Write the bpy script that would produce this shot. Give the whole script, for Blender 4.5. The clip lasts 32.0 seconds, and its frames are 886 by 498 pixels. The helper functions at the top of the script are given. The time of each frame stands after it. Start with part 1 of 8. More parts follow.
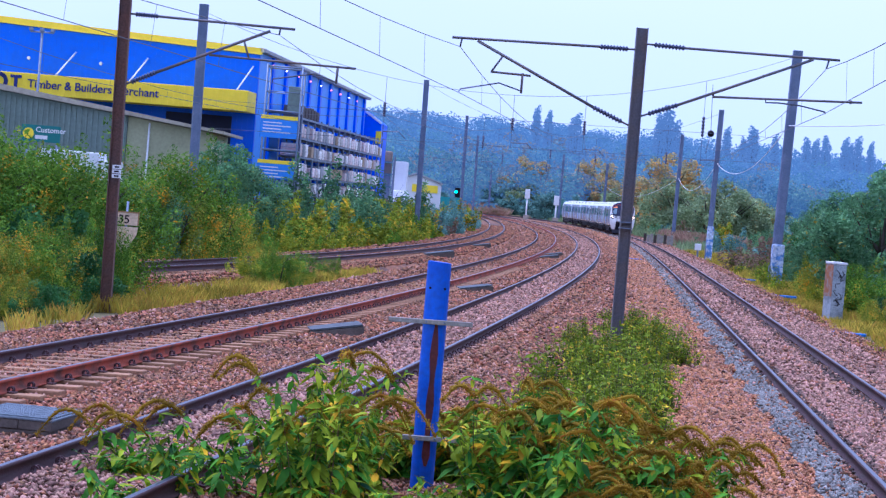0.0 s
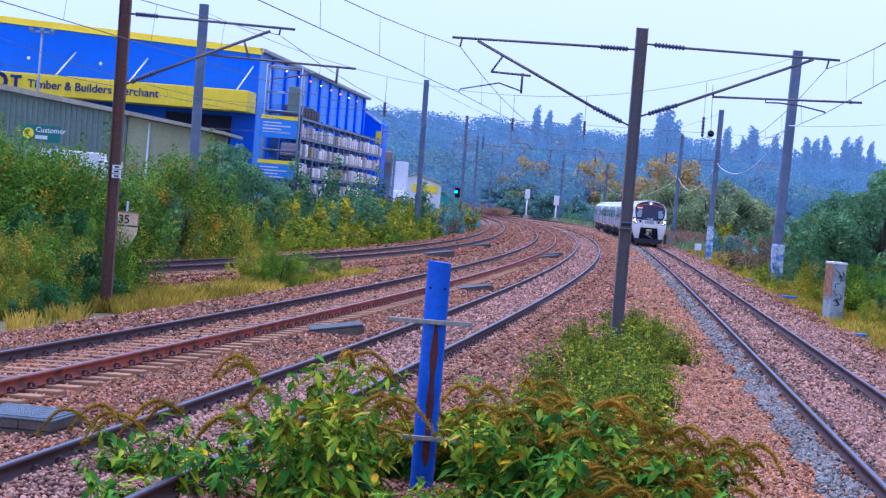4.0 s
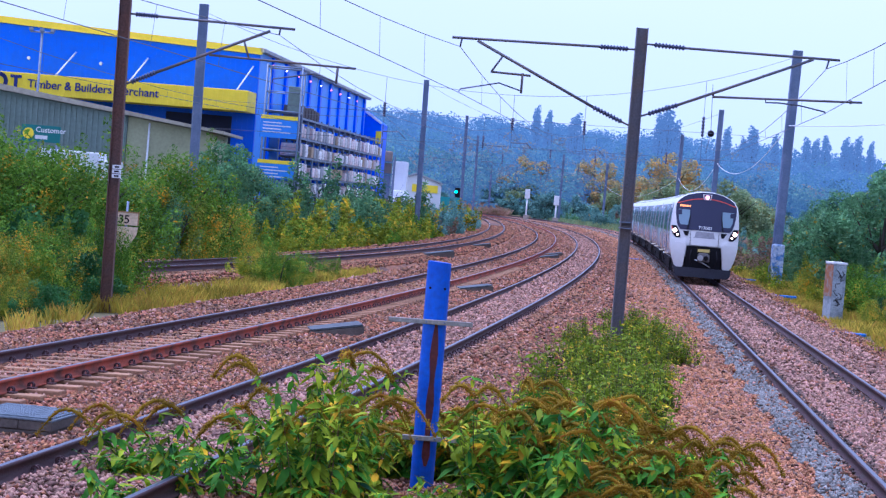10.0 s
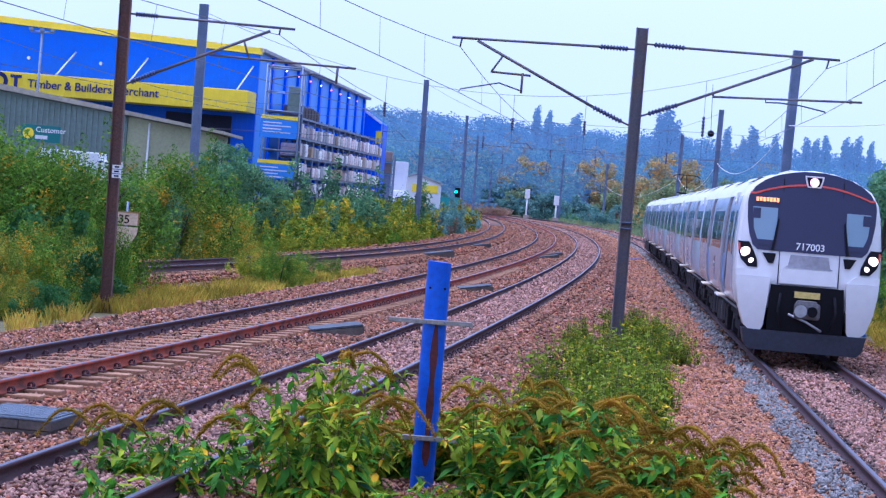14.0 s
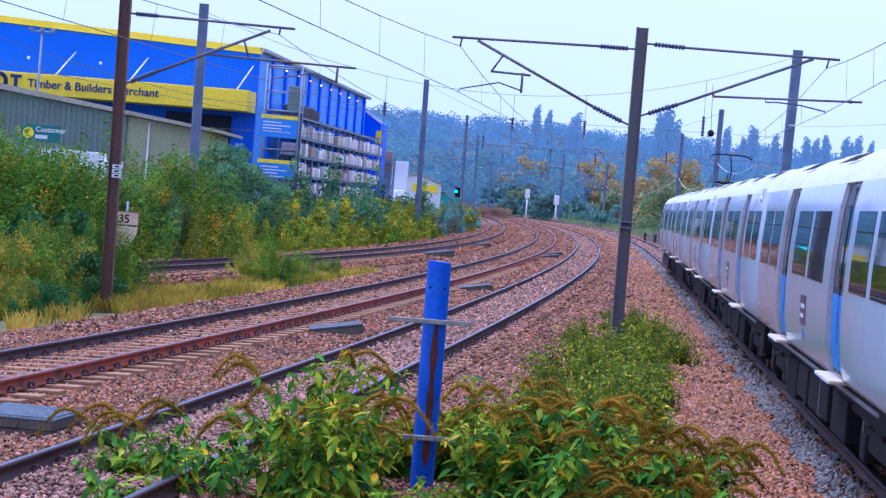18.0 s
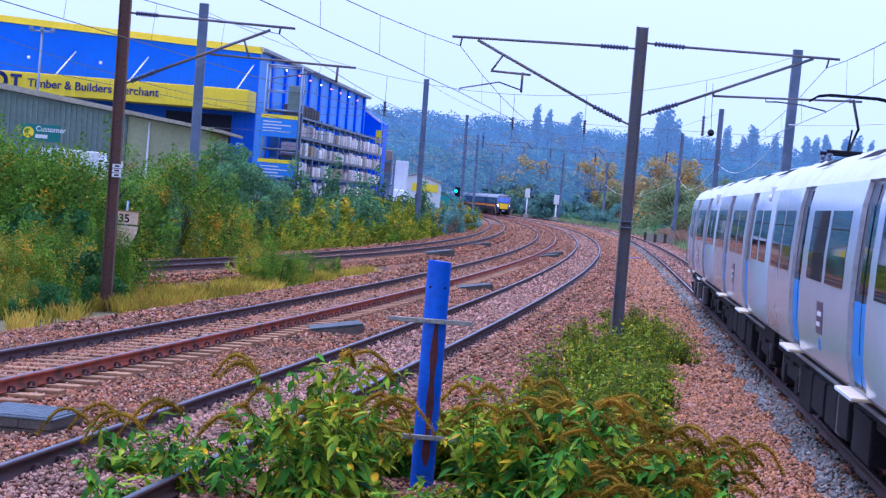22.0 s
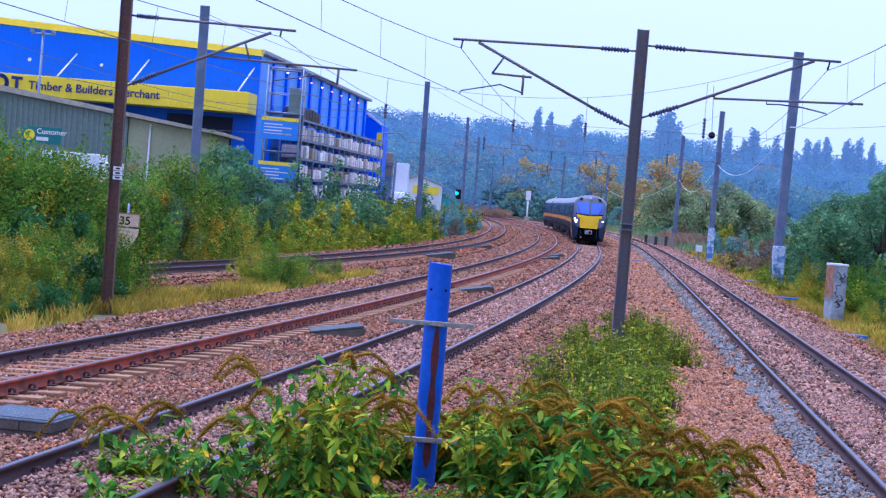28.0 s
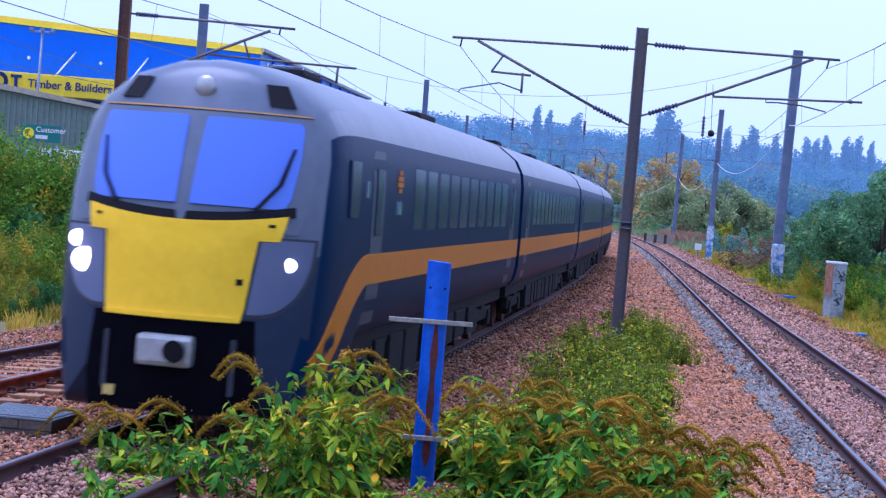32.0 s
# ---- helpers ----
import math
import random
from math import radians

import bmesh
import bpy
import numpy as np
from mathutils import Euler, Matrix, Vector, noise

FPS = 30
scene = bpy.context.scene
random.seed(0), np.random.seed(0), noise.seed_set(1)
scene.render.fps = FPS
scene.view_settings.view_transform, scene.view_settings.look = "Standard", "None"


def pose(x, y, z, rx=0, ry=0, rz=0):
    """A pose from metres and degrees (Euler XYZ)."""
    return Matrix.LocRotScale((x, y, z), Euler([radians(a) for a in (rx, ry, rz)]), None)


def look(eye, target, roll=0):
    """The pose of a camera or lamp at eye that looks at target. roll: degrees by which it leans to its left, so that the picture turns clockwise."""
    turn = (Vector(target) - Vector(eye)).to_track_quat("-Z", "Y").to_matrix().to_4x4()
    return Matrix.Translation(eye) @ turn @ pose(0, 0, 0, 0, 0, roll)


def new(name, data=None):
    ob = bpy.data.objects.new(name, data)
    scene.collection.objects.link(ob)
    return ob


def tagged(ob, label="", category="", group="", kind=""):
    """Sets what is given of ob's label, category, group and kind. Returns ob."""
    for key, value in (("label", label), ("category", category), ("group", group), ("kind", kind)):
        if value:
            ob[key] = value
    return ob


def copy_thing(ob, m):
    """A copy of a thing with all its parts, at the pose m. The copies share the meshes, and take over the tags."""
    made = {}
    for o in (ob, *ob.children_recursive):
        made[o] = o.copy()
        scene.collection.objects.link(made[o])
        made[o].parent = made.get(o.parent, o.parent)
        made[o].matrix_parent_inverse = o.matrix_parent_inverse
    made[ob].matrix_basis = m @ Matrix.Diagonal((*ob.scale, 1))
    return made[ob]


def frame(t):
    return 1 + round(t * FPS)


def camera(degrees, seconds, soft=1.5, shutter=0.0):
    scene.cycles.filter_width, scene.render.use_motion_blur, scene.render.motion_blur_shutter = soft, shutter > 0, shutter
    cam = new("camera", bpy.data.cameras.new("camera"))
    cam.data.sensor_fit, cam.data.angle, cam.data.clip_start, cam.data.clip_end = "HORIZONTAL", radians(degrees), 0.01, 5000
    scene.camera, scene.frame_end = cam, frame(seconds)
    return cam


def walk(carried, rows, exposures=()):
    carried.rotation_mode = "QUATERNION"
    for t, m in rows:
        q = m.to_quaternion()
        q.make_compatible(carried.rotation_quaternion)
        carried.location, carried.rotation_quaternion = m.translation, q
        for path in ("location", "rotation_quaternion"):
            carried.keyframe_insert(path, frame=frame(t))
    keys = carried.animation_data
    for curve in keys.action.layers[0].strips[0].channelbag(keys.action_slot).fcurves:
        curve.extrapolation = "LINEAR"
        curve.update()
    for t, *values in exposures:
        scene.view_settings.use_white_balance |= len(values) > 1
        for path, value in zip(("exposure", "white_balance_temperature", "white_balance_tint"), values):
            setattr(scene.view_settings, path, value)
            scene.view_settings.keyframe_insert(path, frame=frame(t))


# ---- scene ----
EYE = (0.0, 0.0, 2.6)
FOV = 22.27


def aim(down=0.0, side=0.0):
    """The fixed view with a slight drift of the tripod head, in degrees."""
    p, h = radians(1.3152 + down), radians(side)
    way = Vector((math.sin(h) * math.cos(p), math.cos(h) * math.cos(p), -math.sin(p)))
    return look(EYE, Vector(EYE) + way * 10, 4.717)


cam = camera(FOV, 32.0, soft=1.3, shutter=0.14)
walk(cam, [(0, aim()), (17.6, aim(0.002)), (18.6, aim(0.024)), (22.8, aim(0.02)), (23.6, aim(0.004, -0.012)),
           (25.5, aim(0.006, -0.012)), (27.3, aim(-0.034, -0.028)), (28.2, aim(-0.038, -0.026)), (29.2, aim(-0.012, -0.012)),
           (30.2, aim(0, -0.012)), (32, aim(0.006, -0.004))], [(0, 0.32, 4740, 41), (10, 0.33, 4740, 41), (22, 0.36, 4740, 41), (32, 0.36, 4740, 41)])

# ---- light ----
world = bpy.data.worlds.new("world")
scene.world = world
world.use_nodes = True
wn, wl = world.node_tree.nodes, world.node_tree.links
wn.clear()
w_sky = wn.new("ShaderNodeTexSky")
w_sky.sky_type = "NISHITA"
w_sky.sun_disc = False
w_sky.sun_elevation, w_sky.sun_rotation = radians(24), radians(215)
w_bg = wn.new("ShaderNodeBackground")
w_bg.inputs["Strength"].default_value = 0.07
w_cloud = wn.new("ShaderNodeBackground")
w_cloud.inputs["Strength"].default_value = 0.89
w_tex = wn.new("ShaderNodeTexCoord")
w_map = wn.new("ShaderNodeMapping")
w_map.inputs["Scale"].default_value = (2.0, 2.0, 7.0)
w_noise = wn.new("ShaderNodeTexNoise")
w_noise.inputs["Scale"].default_value = 1.3
w_noise.inputs["Detail"].default_value = 3
w_ramp = wn.new("ShaderNodeMapRange")
w_ramp.inputs["From Min"].default_value, w_ramp.inputs["From Max"].default_value = 0.3, 0.7
w_ramp.inputs["To Min"].default_value, w_ramp.inputs["To Max"].default_value = 0.84, 0.95
w_up = wn.new("ShaderNodeSeparateXYZ")
w_rise = wn.new("ShaderNodeMapRange")
w_rise.inputs["From Min"].default_value, w_rise.inputs["From Max"].default_value = 0.025, 0.10
w_tone = wn.new("ShaderNodeMixRGB")
w_tone.inputs["Color1"].default_value, w_tone.inputs["Color2"].default_value = (0.70, 0.86, 0.93, 1), (0.84, 0.95, 0.94, 1)
wl.new(w_tex.outputs["Generated"], w_up.inputs["Vector"])
wl.new(w_up.outputs["Z"], w_rise.inputs["Value"])
wl.new(w_rise.outputs["Result"], w_tone.inputs["Fac"])
wl.new(w_tone.outputs["Color"], w_cloud.inputs["Color"])
w_mix = wn.new("ShaderNodeMixShader")
w_out = wn.new("ShaderNodeOutputWorld")
wl.new(w_tex.outputs["Generated"], w_map.inputs["Vector"])
wl.new(w_map.outputs["Vector"], w_noise.inputs["Vector"])
wl.new(w_noise.outputs["Fac"], w_ramp.inputs["Value"])
wl.new(w_ramp.outputs["Result"], w_mix.inputs["Fac"])
wl.new(w_sky.outputs["Color"], w_bg.inputs["Color"])
wl.new(w_bg.outputs["Background"], w_mix.inputs[1])
wl.new(w_cloud.outputs["Background"], w_mix.inputs[2])
wl.new(w_mix.outputs["Shader"], w_out.inputs["Surface"])
sun = new("sun", bpy.data.lights.new("sun", "SUN"))
sun.data.energy, sun.data.angle, sun.data.color = 2.7, radians(40), (1.0, 0.95, 0.88)
sun.matrix_world = look((-14, 8, 60), (0, 0, 0))


# ---- materials ----
def material(name, colour, rough=0.7, metal=0.0, vary=0.25, scale=6.0, fine=60.0, bump=0.2, island=0.0, objects=0.0, second=None,
             blend=(0.45, 0.65), coords="Object", spec=0.5):
    """A node material: base colour with coarse and fine variation, an optional second colour in patches, and fine relief."""
    m = bpy.data.materials.new(name)
    m.use_nodes = True
    n, l = m.node_tree.nodes, m.node_tree.links
    b = n["Principled BSDF"]
    b.inputs["Roughness"].default_value, b.inputs["Metallic"].default_value = rough, metal
    b.inputs["Specular IOR Level"].default_value = spec
    tc = n.new("ShaderNodeTexCoord")
    big, small = n.new("ShaderNodeTexNoise"), n.new("ShaderNodeTexNoise")
    for t, s in ((big, scale), (small, fine)):
        t.inputs["Scale"].default_value, t.inputs["Detail"].default_value = s, 4
        l.new(tc.outputs[coords], t.inputs["Vector"])
    base = n.new("ShaderNodeMixRGB")
    base.inputs["Color1"].default_value = (*colour, 1)
    base.inputs["Color2"].default_value = (*(second or [c * (1 - vary) for c in colour]), 1)
    ramp = n.new("ShaderNodeMapRange")
    ramp.inputs["From Min"].default_value, ramp.inputs["From Max"].default_value = blend
    l.new(big.outputs["Fac"], ramp.inputs["Value"])
    l.new(ramp.outputs["Result"], base.inputs["Fac"])
    hsv = n.new("ShaderNodeHueSaturation")
    l.new(base.outputs["Color"], hsv.inputs["Color"])
    val = n.new("ShaderNodeMapRange")
    val.inputs["From Min"].default_value, val.inputs["From Max"].default_value = 0.25, 0.75
    val.inputs["To Min"].default_value, val.inputs["To Max"].default_value = 1 - vary, 1 + vary
    l.new(small.outputs["Fac"], val.inputs["Value"])
    last = val.outputs["Result"]
    if island or objects:
        if island:
            src, k = n.new("ShaderNodeNewGeometry").outputs["Random Per Island"], island
        else:
            src, k = n.new("ShaderNodeObjectInfo").outputs["Random"], objects
        rnd = n.new("ShaderNodeMapRange")
        rnd.inputs["To Min"].default_value, rnd.inputs["To Max"].default_value = 1 - k, 1 + k
        l.new(src, rnd.inputs["Value"])
        mul = n.new("ShaderNodeMath")
        mul.operation = "MULTIPLY"
        l.new(last, mul.inputs[0])
        l.new(rnd.outputs["Result"], mul.inputs[1])
        last = mul.outputs[0]
        hue = n.new("ShaderNodeMapRange")
        hue.inputs["To Min"].default_value, hue.inputs["To Max"].default_value = 0.5 - 0.018 * k, 0.5 + 0.018 * k
        frac = n.new("ShaderNodeMath")
        frac.operation = "MULTIPLY"
        frac.inputs[1].default_value = 7.31
        mod = n.new("ShaderNodeMath")
        mod.operation = "FRACT"
        l.new(src, frac.inputs[0])
        l.new(frac.outputs[0], mod.inputs[0])
        l.new(mod.outputs[0], hue.inputs["Value"])
        l.new(hue.outputs["Result"], hsv.inputs["Hue"])
    l.new(last, hsv.inputs["Value"])
    l.new(hsv.outputs["Color"], b.inputs["Base Color"])
    if bump:
        bp = n.new("ShaderNodeBump")
        bp.inputs["Strength"].default_value, bp.inputs["Distance"].default_value = bump, 0.02
        l.new(small.outputs["Fac"], bp.inputs["Height"])
        l.new(bp.outputs["Normal"], b.inputs["Normal"])
    return m


def leaf_material(name, dark, light, autumn=None, share=0.1, patch=0.35, depth=0.3, backdrop=None):
    """Leaves: a colour for each leaf between two greens, a share of turned leaves, and lighter and darker patches."""
    m = bpy.data.materials.new(name)
    m.use_nodes = True
    n, l = m.node_tree.nodes, m.node_tree.links
    b = n["Principled BSDF"]
    b.inputs["Roughness"].default_value = 0.6
    b.inputs["Specular IOR Level"].default_value = 0.10
    geo = n.new("ShaderNodeNewGeometry")
    ramp = n.new("ShaderNodeValToRGB")
    e = ramp.color_ramp.elements
    e[0].position, e[0].color = 0.0, (*dark, 1)
    e[1].position, e[1].color = max(0.3, 1 - share - 0.05), (*light, 1)
    if autumn:
        for p, k in ((1 - share, 1.0), (1.0, 0.75)):
            x = e.new(p)
            x.color = (*[c * k for c in autumn], 1)
    tc = n.new("ShaderNodeTexCoord")
    big, clump = n.new("ShaderNodeTexNoise"), n.new("ShaderNodeTexNoise")
    big.inputs["Scale"].default_value, clump.inputs["Scale"].default_value = patch, patch * 2.3
    l.new(tc.outputs["Object"], big.inputs["Vector"])
    l.new(tc.outputs["Object"], clump.inputs["Vector"])
    # half by the leaf, half by the clump that it grows in
    spread = n.new("ShaderNodeMapRange")
    spread.inputs["From Min"].default_value, spread.inputs["From Max"].default_value = 0.34, 0.66
    spread.inputs["To Max"].default_value = 0.5
    half = n.new("ShaderNodeMath")
    half.operation = "MULTIPLY_ADD"
    half.inputs[1].default_value = 0.5
    l.new(clump.outputs["Fac"], spread.inputs["Value"])
    l.new(geo.outputs["Random Per Island"], half.inputs[0])
    l.new(spread.outputs["Result"], half.inputs[2])
    l.new(half.outputs[0], ramp.inputs["Fac"])
    val = n.new("ShaderNodeMapRange")
    val.inputs["From Min"].default_value, val.inputs["From Max"].default_value = 0.3, 0.7
    val.inputs["To Min"].default_value, val.inputs["To Max"].default_value = 1 - depth, 1 + depth
    l.new(big.outputs["Fac"], val.inputs["Value"])
    hsv = n.new("ShaderNodeHueSaturation")
    l.new(val.outputs["Result"], hsv.inputs["Value"])
    l.new(ramp.outputs["Color"], hsv.inputs["Color"])
    l.new(hsv.outputs["Color"], b.inputs["Base Color"])
    if backdrop:  # far hill and ridge poplars: haze before them painted as leaf emission
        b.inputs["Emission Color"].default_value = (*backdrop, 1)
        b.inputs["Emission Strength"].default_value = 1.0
    tr = n.new("ShaderNodeBsdfTranslucent")
    l.new(hsv.outputs["Color"], tr.inputs["Color"])
    mix = n.new("ShaderNodeMixShader")
    mix.inputs["Fac"].default_value = 0.30
    l.new(b.outputs["BSDF"], mix.inputs[1])
    l.new(tr.outputs["BSDF"], mix.inputs[2])
    l.new(mix.outputs["Shader"], n["Material Output"].inputs["Surface"])
    return m


def glow_material(name, colour, strength):
    m = bpy.data.materials.new(name)
    m.use_nodes = True
    b = m.node_tree.nodes["Principled BSDF"]
    b.inputs["Base Color"].default_value = (*colour, 1)
    b.inputs["Emission Color"].default_value = (*colour, 1)
    b.inputs["Emission Strength"].default_value = strength
    return m


def glass_material(name, colour, rough=0.04, spec=0.8):
    m = bpy.data.materials.new(name)
    m.use_nodes = True
    n, l = m.node_tree.nodes, m.node_tree.links
    b = n["Principled BSDF"]
    b.inputs["Base Color"].default_value = (*colour, 1)
    b.inputs["Roughness"].default_value = rough
    b.inputs["Specular IOR Level"].default_value = spec
    b.inputs["Coat Weight"].default_value = 0.6 if spec > 0.5 else 0.0
    b.inputs["Coat Roughness"].default_value = 0.03
    return m


BALLAST = material("ballast", (0.24, 0.105, 0.050), 0.95, vary=0.6, scale=0.6, fine=9, bump=1.0, second=(0.115, 0.058, 0.036), blend=(0.42, 0.6))
STONE = material("ballast_stone", (0.248, 0.098, 0.044), 0.95, vary=0.35, scale=0.5, fine=30, bump=0.4, island=0.85, second=(0.18, 0.088, 0.045))
STONE_PALE = material("pale_ballast_stone", (0.355, 0.200, 0.148), 0.95, vary=0.25, scale=0.5, fine=30, bump=0.4, island=0.65)
STONE_OILY = material("oily_ballast_stone", (0.075, 0.048, 0.036), 0.8, vary=0.3, scale=0.5, fine=30, bump=0.4, island=0.5)
STONE_PATH = material("orange_ballast_stone", (0.405, 0.175, 0.074), 0.95, vary=0.25, scale=0.4, fine=30, bump=0.3, island=0.5, second=(0.30, 0.15, 0.08))
STONE_GREY = material("grey_ballast_stone", (0.21, 0.21, 0.195), 0.95, vary=0.2, scale=0.5, fine=30, bump=0.4, island=0.4)
EARTH = material("earth", (0.10, 0.10, 0.035), 0.95, vary=0.35, scale=0.25, fine=8, bump=0.8, second=(0.16, 0.12, 0.05))
RAIL_RUST = material("rusty_rail", (0.070, 0.030, 0.034), 0.75, 0.2, vary=0.3, scale=2, fine=40, bump=0.3, second=(0.06, 0.035, 0.035))
RAIL_RED = material("red_rusted_rail", (0.36, 0.070, 0.030), 0.85, 0.1, vary=0.3, scale=2, fine=40, bump=0.3, second=(0.12, 0.045, 0.03))
RAIL_TOP = material("polished_rail", (0.125, 0.135, 0.20), 0.36, 1.0, vary=0.1, scale=3, fine=50, bump=0.05)
CONCRETE = material("concrete", (0.36, 0.32, 0.28), 0.9, vary=0.2, scale=2, fine=40, bump=0.4, objects=0.15)
SLEEPER = material("sleeper_concrete", (0.31, 0.165, 0.085), 0.92, vary=0.25, scale=2, fine=30, bump=0.4, objects=0.2)
STEEL_RUST = material("rusted_mast_steel", (0.150, 0.072, 0.052), 0.75, 0.15, vary=0.35, scale=1.2, fine=25, bump=0.25, second=(0.11, 0.075, 0.07))
STEEL_BROWN = material("brown_mast_steel", (0.130, 0.128, 0.150), 0.6, 0.3, vary=0.25, scale=1.5, fine=30, bump=0.15, second=(0.16, 0.13, 0.12))
STEEL_GREY = material("galvanised_steel", (0.22, 0.27, 0.36), 0.5, 0.6, vary=0.2, scale=1.5, fine=30, bump=0.1)
MAST_BLUE = material("blue_grey_mast_paint", (0.110, 0.150, 0.245), 0.6, 0.3, vary=0.2, scale=1, fine=25, bump=0.1, second=(0.175, 0.215, 0.32))
WIRE = material("wire_copper_dark", (0.09, 0.10, 0.13), 0.5, 0.5, vary=0.1, bump=0)
INSUL = material("insulator_glaze", (0.06, 0.07, 0.13), 0.3, 0, vary=0.1, bump=0)
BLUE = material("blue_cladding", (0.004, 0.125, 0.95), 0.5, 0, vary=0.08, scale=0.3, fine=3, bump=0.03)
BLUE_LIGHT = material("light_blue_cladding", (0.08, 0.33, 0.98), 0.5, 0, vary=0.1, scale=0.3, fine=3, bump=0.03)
YELLOW = material("yellow_fascia", (0.96, 0.74, 0.0), 0.5, 0, vary=0.06, scale=0.5, fine=4, bump=0.03)
SHED = material("shed_cladding", (0.175, 0.24, 0.215), 0.6, 0.1, vary=0.15, scale=0.4, fine=6, bump=0.1)
OLIVE = material("olive_wall", (0.36, 0.37, 0.22), 0.7, 0, vary=0.12, scale=0.4, fine=8, bump=0.1)
SHED_ROOF = material("shed_roof", (0.40, 0.36, 0.28), 0.8, 0, vary=0.2, scale=0.6, fine=6, bump=0.2)
GREY_ROOF = material("grey_roof_sheet", (0.35, 0.37, 0.38), 0.6, 0.2, vary=0.15, scale=0.3, fine=4, bump=0.1)
WHITE = material("white_paint", (0.74, 0.76, 0.80), 0.45, 0, vary=0.06, scale=1, fine=12, bump=0.05)
DARK = material("dark_underframe", (0.014, 0.014, 0.018), 0.8, 0.0, vary=0.3, scale=3, fine=20, bump=0.2, spec=0.15)
BLACK = material("black_trim", (0.008, 0.008, 0.012), 0.6, 0, vary=0.1, bump=0, spec=0.12)
BLUEPOST = material("blue_post_paint", (0.006, 0.085, 0.56), 0.5, 0, vary=0.2, scale=3, fine=20, bump=0.1, second=(0.012, 0.11, 0.62))
POSTRUST = material("red_primer_rust", (0.10, 0.018, 0.02), 0.8, 0, vary=0.3, scale=6, fine=30, bump=0.2)
WOOD = material("weathered_grey_wood", (0.30, 0.28, 0.25), 0.85, 0, vary=0.25, scale=8, fine=50, bump=0.3)
GREENLAMP = glow_material("green_signal_lamp", (0.05, 1.0, 0.7), 3)


# ---- helpers for meshes ----
def link_mesh(name, verts, faces, mat, parent=None, label="", smooth=False):
    me = bpy.data.meshes.new(name)
    me.from_pydata([tuple(v) for v in verts], [], [tuple(f) for f in faces])
    me.materials.append(mat)
    if smooth:
        me.polygons.foreach_set("use_smooth", [True] * len(me.polygons))
    me.update()
    ob = new(name, me)
    if parent:
        ob.parent = parent
    if label:
        ob["label"] = label
    return ob


def big_mesh(name, verts, corners, mats, parent=None, smooth=False, slots=None):
    """A mesh from arrays: verts (n, 3) and corners (m, k)."""
    verts, corners = np.asarray(verts, np.float32), np.asarray(corners, np.int32)
    me = bpy.data.meshes.new(name)
    me.vertices.add(len(verts))
    me.vertices.foreach_set("co", verts.ravel())
    m, k = corners.shape
    me.loops.add(m * k)
    me.loops.foreach_set("vertex_index", corners.ravel())
    me.polygons.add(m)
    me.polygons.foreach_set("loop_start", np.arange(m, dtype=np.int32) * k)
    if slots is not None:
        me.polygons.foreach_set("material_index", np.asarray(slots, np.int32))
    if smooth:
        me.polygons.foreach_set("use_smooth", np.ones(m, bool))
    for x in (mats if isinstance(mats, (list, tuple)) else [mats]):
        me.materials.append(x)
    me.update(calc_edges=True)
    ob = new(name, me)
    if parent:
        ob.parent = parent
    return ob


def part(name, bm, mat, parent=None, label="", smooth=False):
    me = bpy.data.meshes.new(name)
    if smooth:
        for f in bm.faces:
            f.smooth = True
    bm.to_mesh(me)
    bm.free()
    me.materials.append(mat)
    ob = new(name, me)
    if parent:
        ob.parent = parent
    if label:
        ob["label"] = label
    return ob


def empty(name, m, label, category, group="", kind=""):
    ob = new(name)
    ob.matrix_basis = m
    return tagged(ob, label, category, group, kind)


def add_box(bm, lo, hi, m=None, bevel=0.0):
    c = [(a + b) / 2 for a, b in zip(lo, hi)]
    d = [max(b - a, 1e-4) for a, b in zip(lo, hi)]
    r = bmesh.ops.create_cube(bm, size=1.0, matrix=Matrix.Translation(c) @ Matrix.Diagonal((*d, 1)))
    if bevel:
        edges = {e for v in r["verts"] for e in v.link_edges}
        q = bmesh.ops.bevel(bm, geom=list(edges), offset=bevel, segments=2, affect="EDGES", profile=0.6)
        vs = {v for f in q["faces"] for v in f.verts} | {v for v in r["verts"] if v.is_valid}
    else:
        vs = r["verts"]
    if m is not None:
        bmesh.ops.transform(bm, matrix=m, verts=list(vs))


def box(name, lo, hi, mat, parent=None, label="", bevel=0.0, m=None):
    bm = bmesh.new()
    add_box(bm, lo, hi, m, bevel)
    return part(name, bm, mat, parent, label)


def tube_data(points, radii, sides=6):
    pts = [Vector(p) for p in points]
    n = len(pts)
    if not hasattr(radii, "__len__"):
        radii = [radii] * n
    verts, faces = [], []
    for i, p in enumerate(pts):
        d = (pts[min(i + 1, n - 1)] - pts[max(i - 1, 0)]).normalized()
        ref = Vector((0, 0, 1)) if abs(d.z) < 0.9 else Vector((1, 0, 0))
        a = d.cross(ref).normalized()
        b = d.cross(a)
        for k in range(sides):
            t = 2 * math.pi * k / sides
            verts.append(p + (a * math.cos(t) + b * math.sin(t)) * radii[i])
    for i in range(n - 1):
        for k in range(sides):
            j = (k + 1) % sides
            faces.append((i * sides + k, i * sides + j, (i + 1) * sides + j, (i + 1) * sides + k))
    faces.append(tuple(range(sides))[::-1])
    faces.append(tuple((n - 1) * sides + k for k in range(sides)))
    return verts, faces


def tubes(name, runs, mat, parent=None, label="", sides=6):
    """One mesh of several tubes: runs of (points, radius)."""
    vs, fs = [], []
    for pts, r in runs:
        v, f = tube_data(pts, r, sides)
        o = len(vs)
        vs += v
        fs += [tuple(i + o for i in q) for q in f]
    return link_mesh(name, vs, fs, mat, parent, label, smooth=sides > 5)


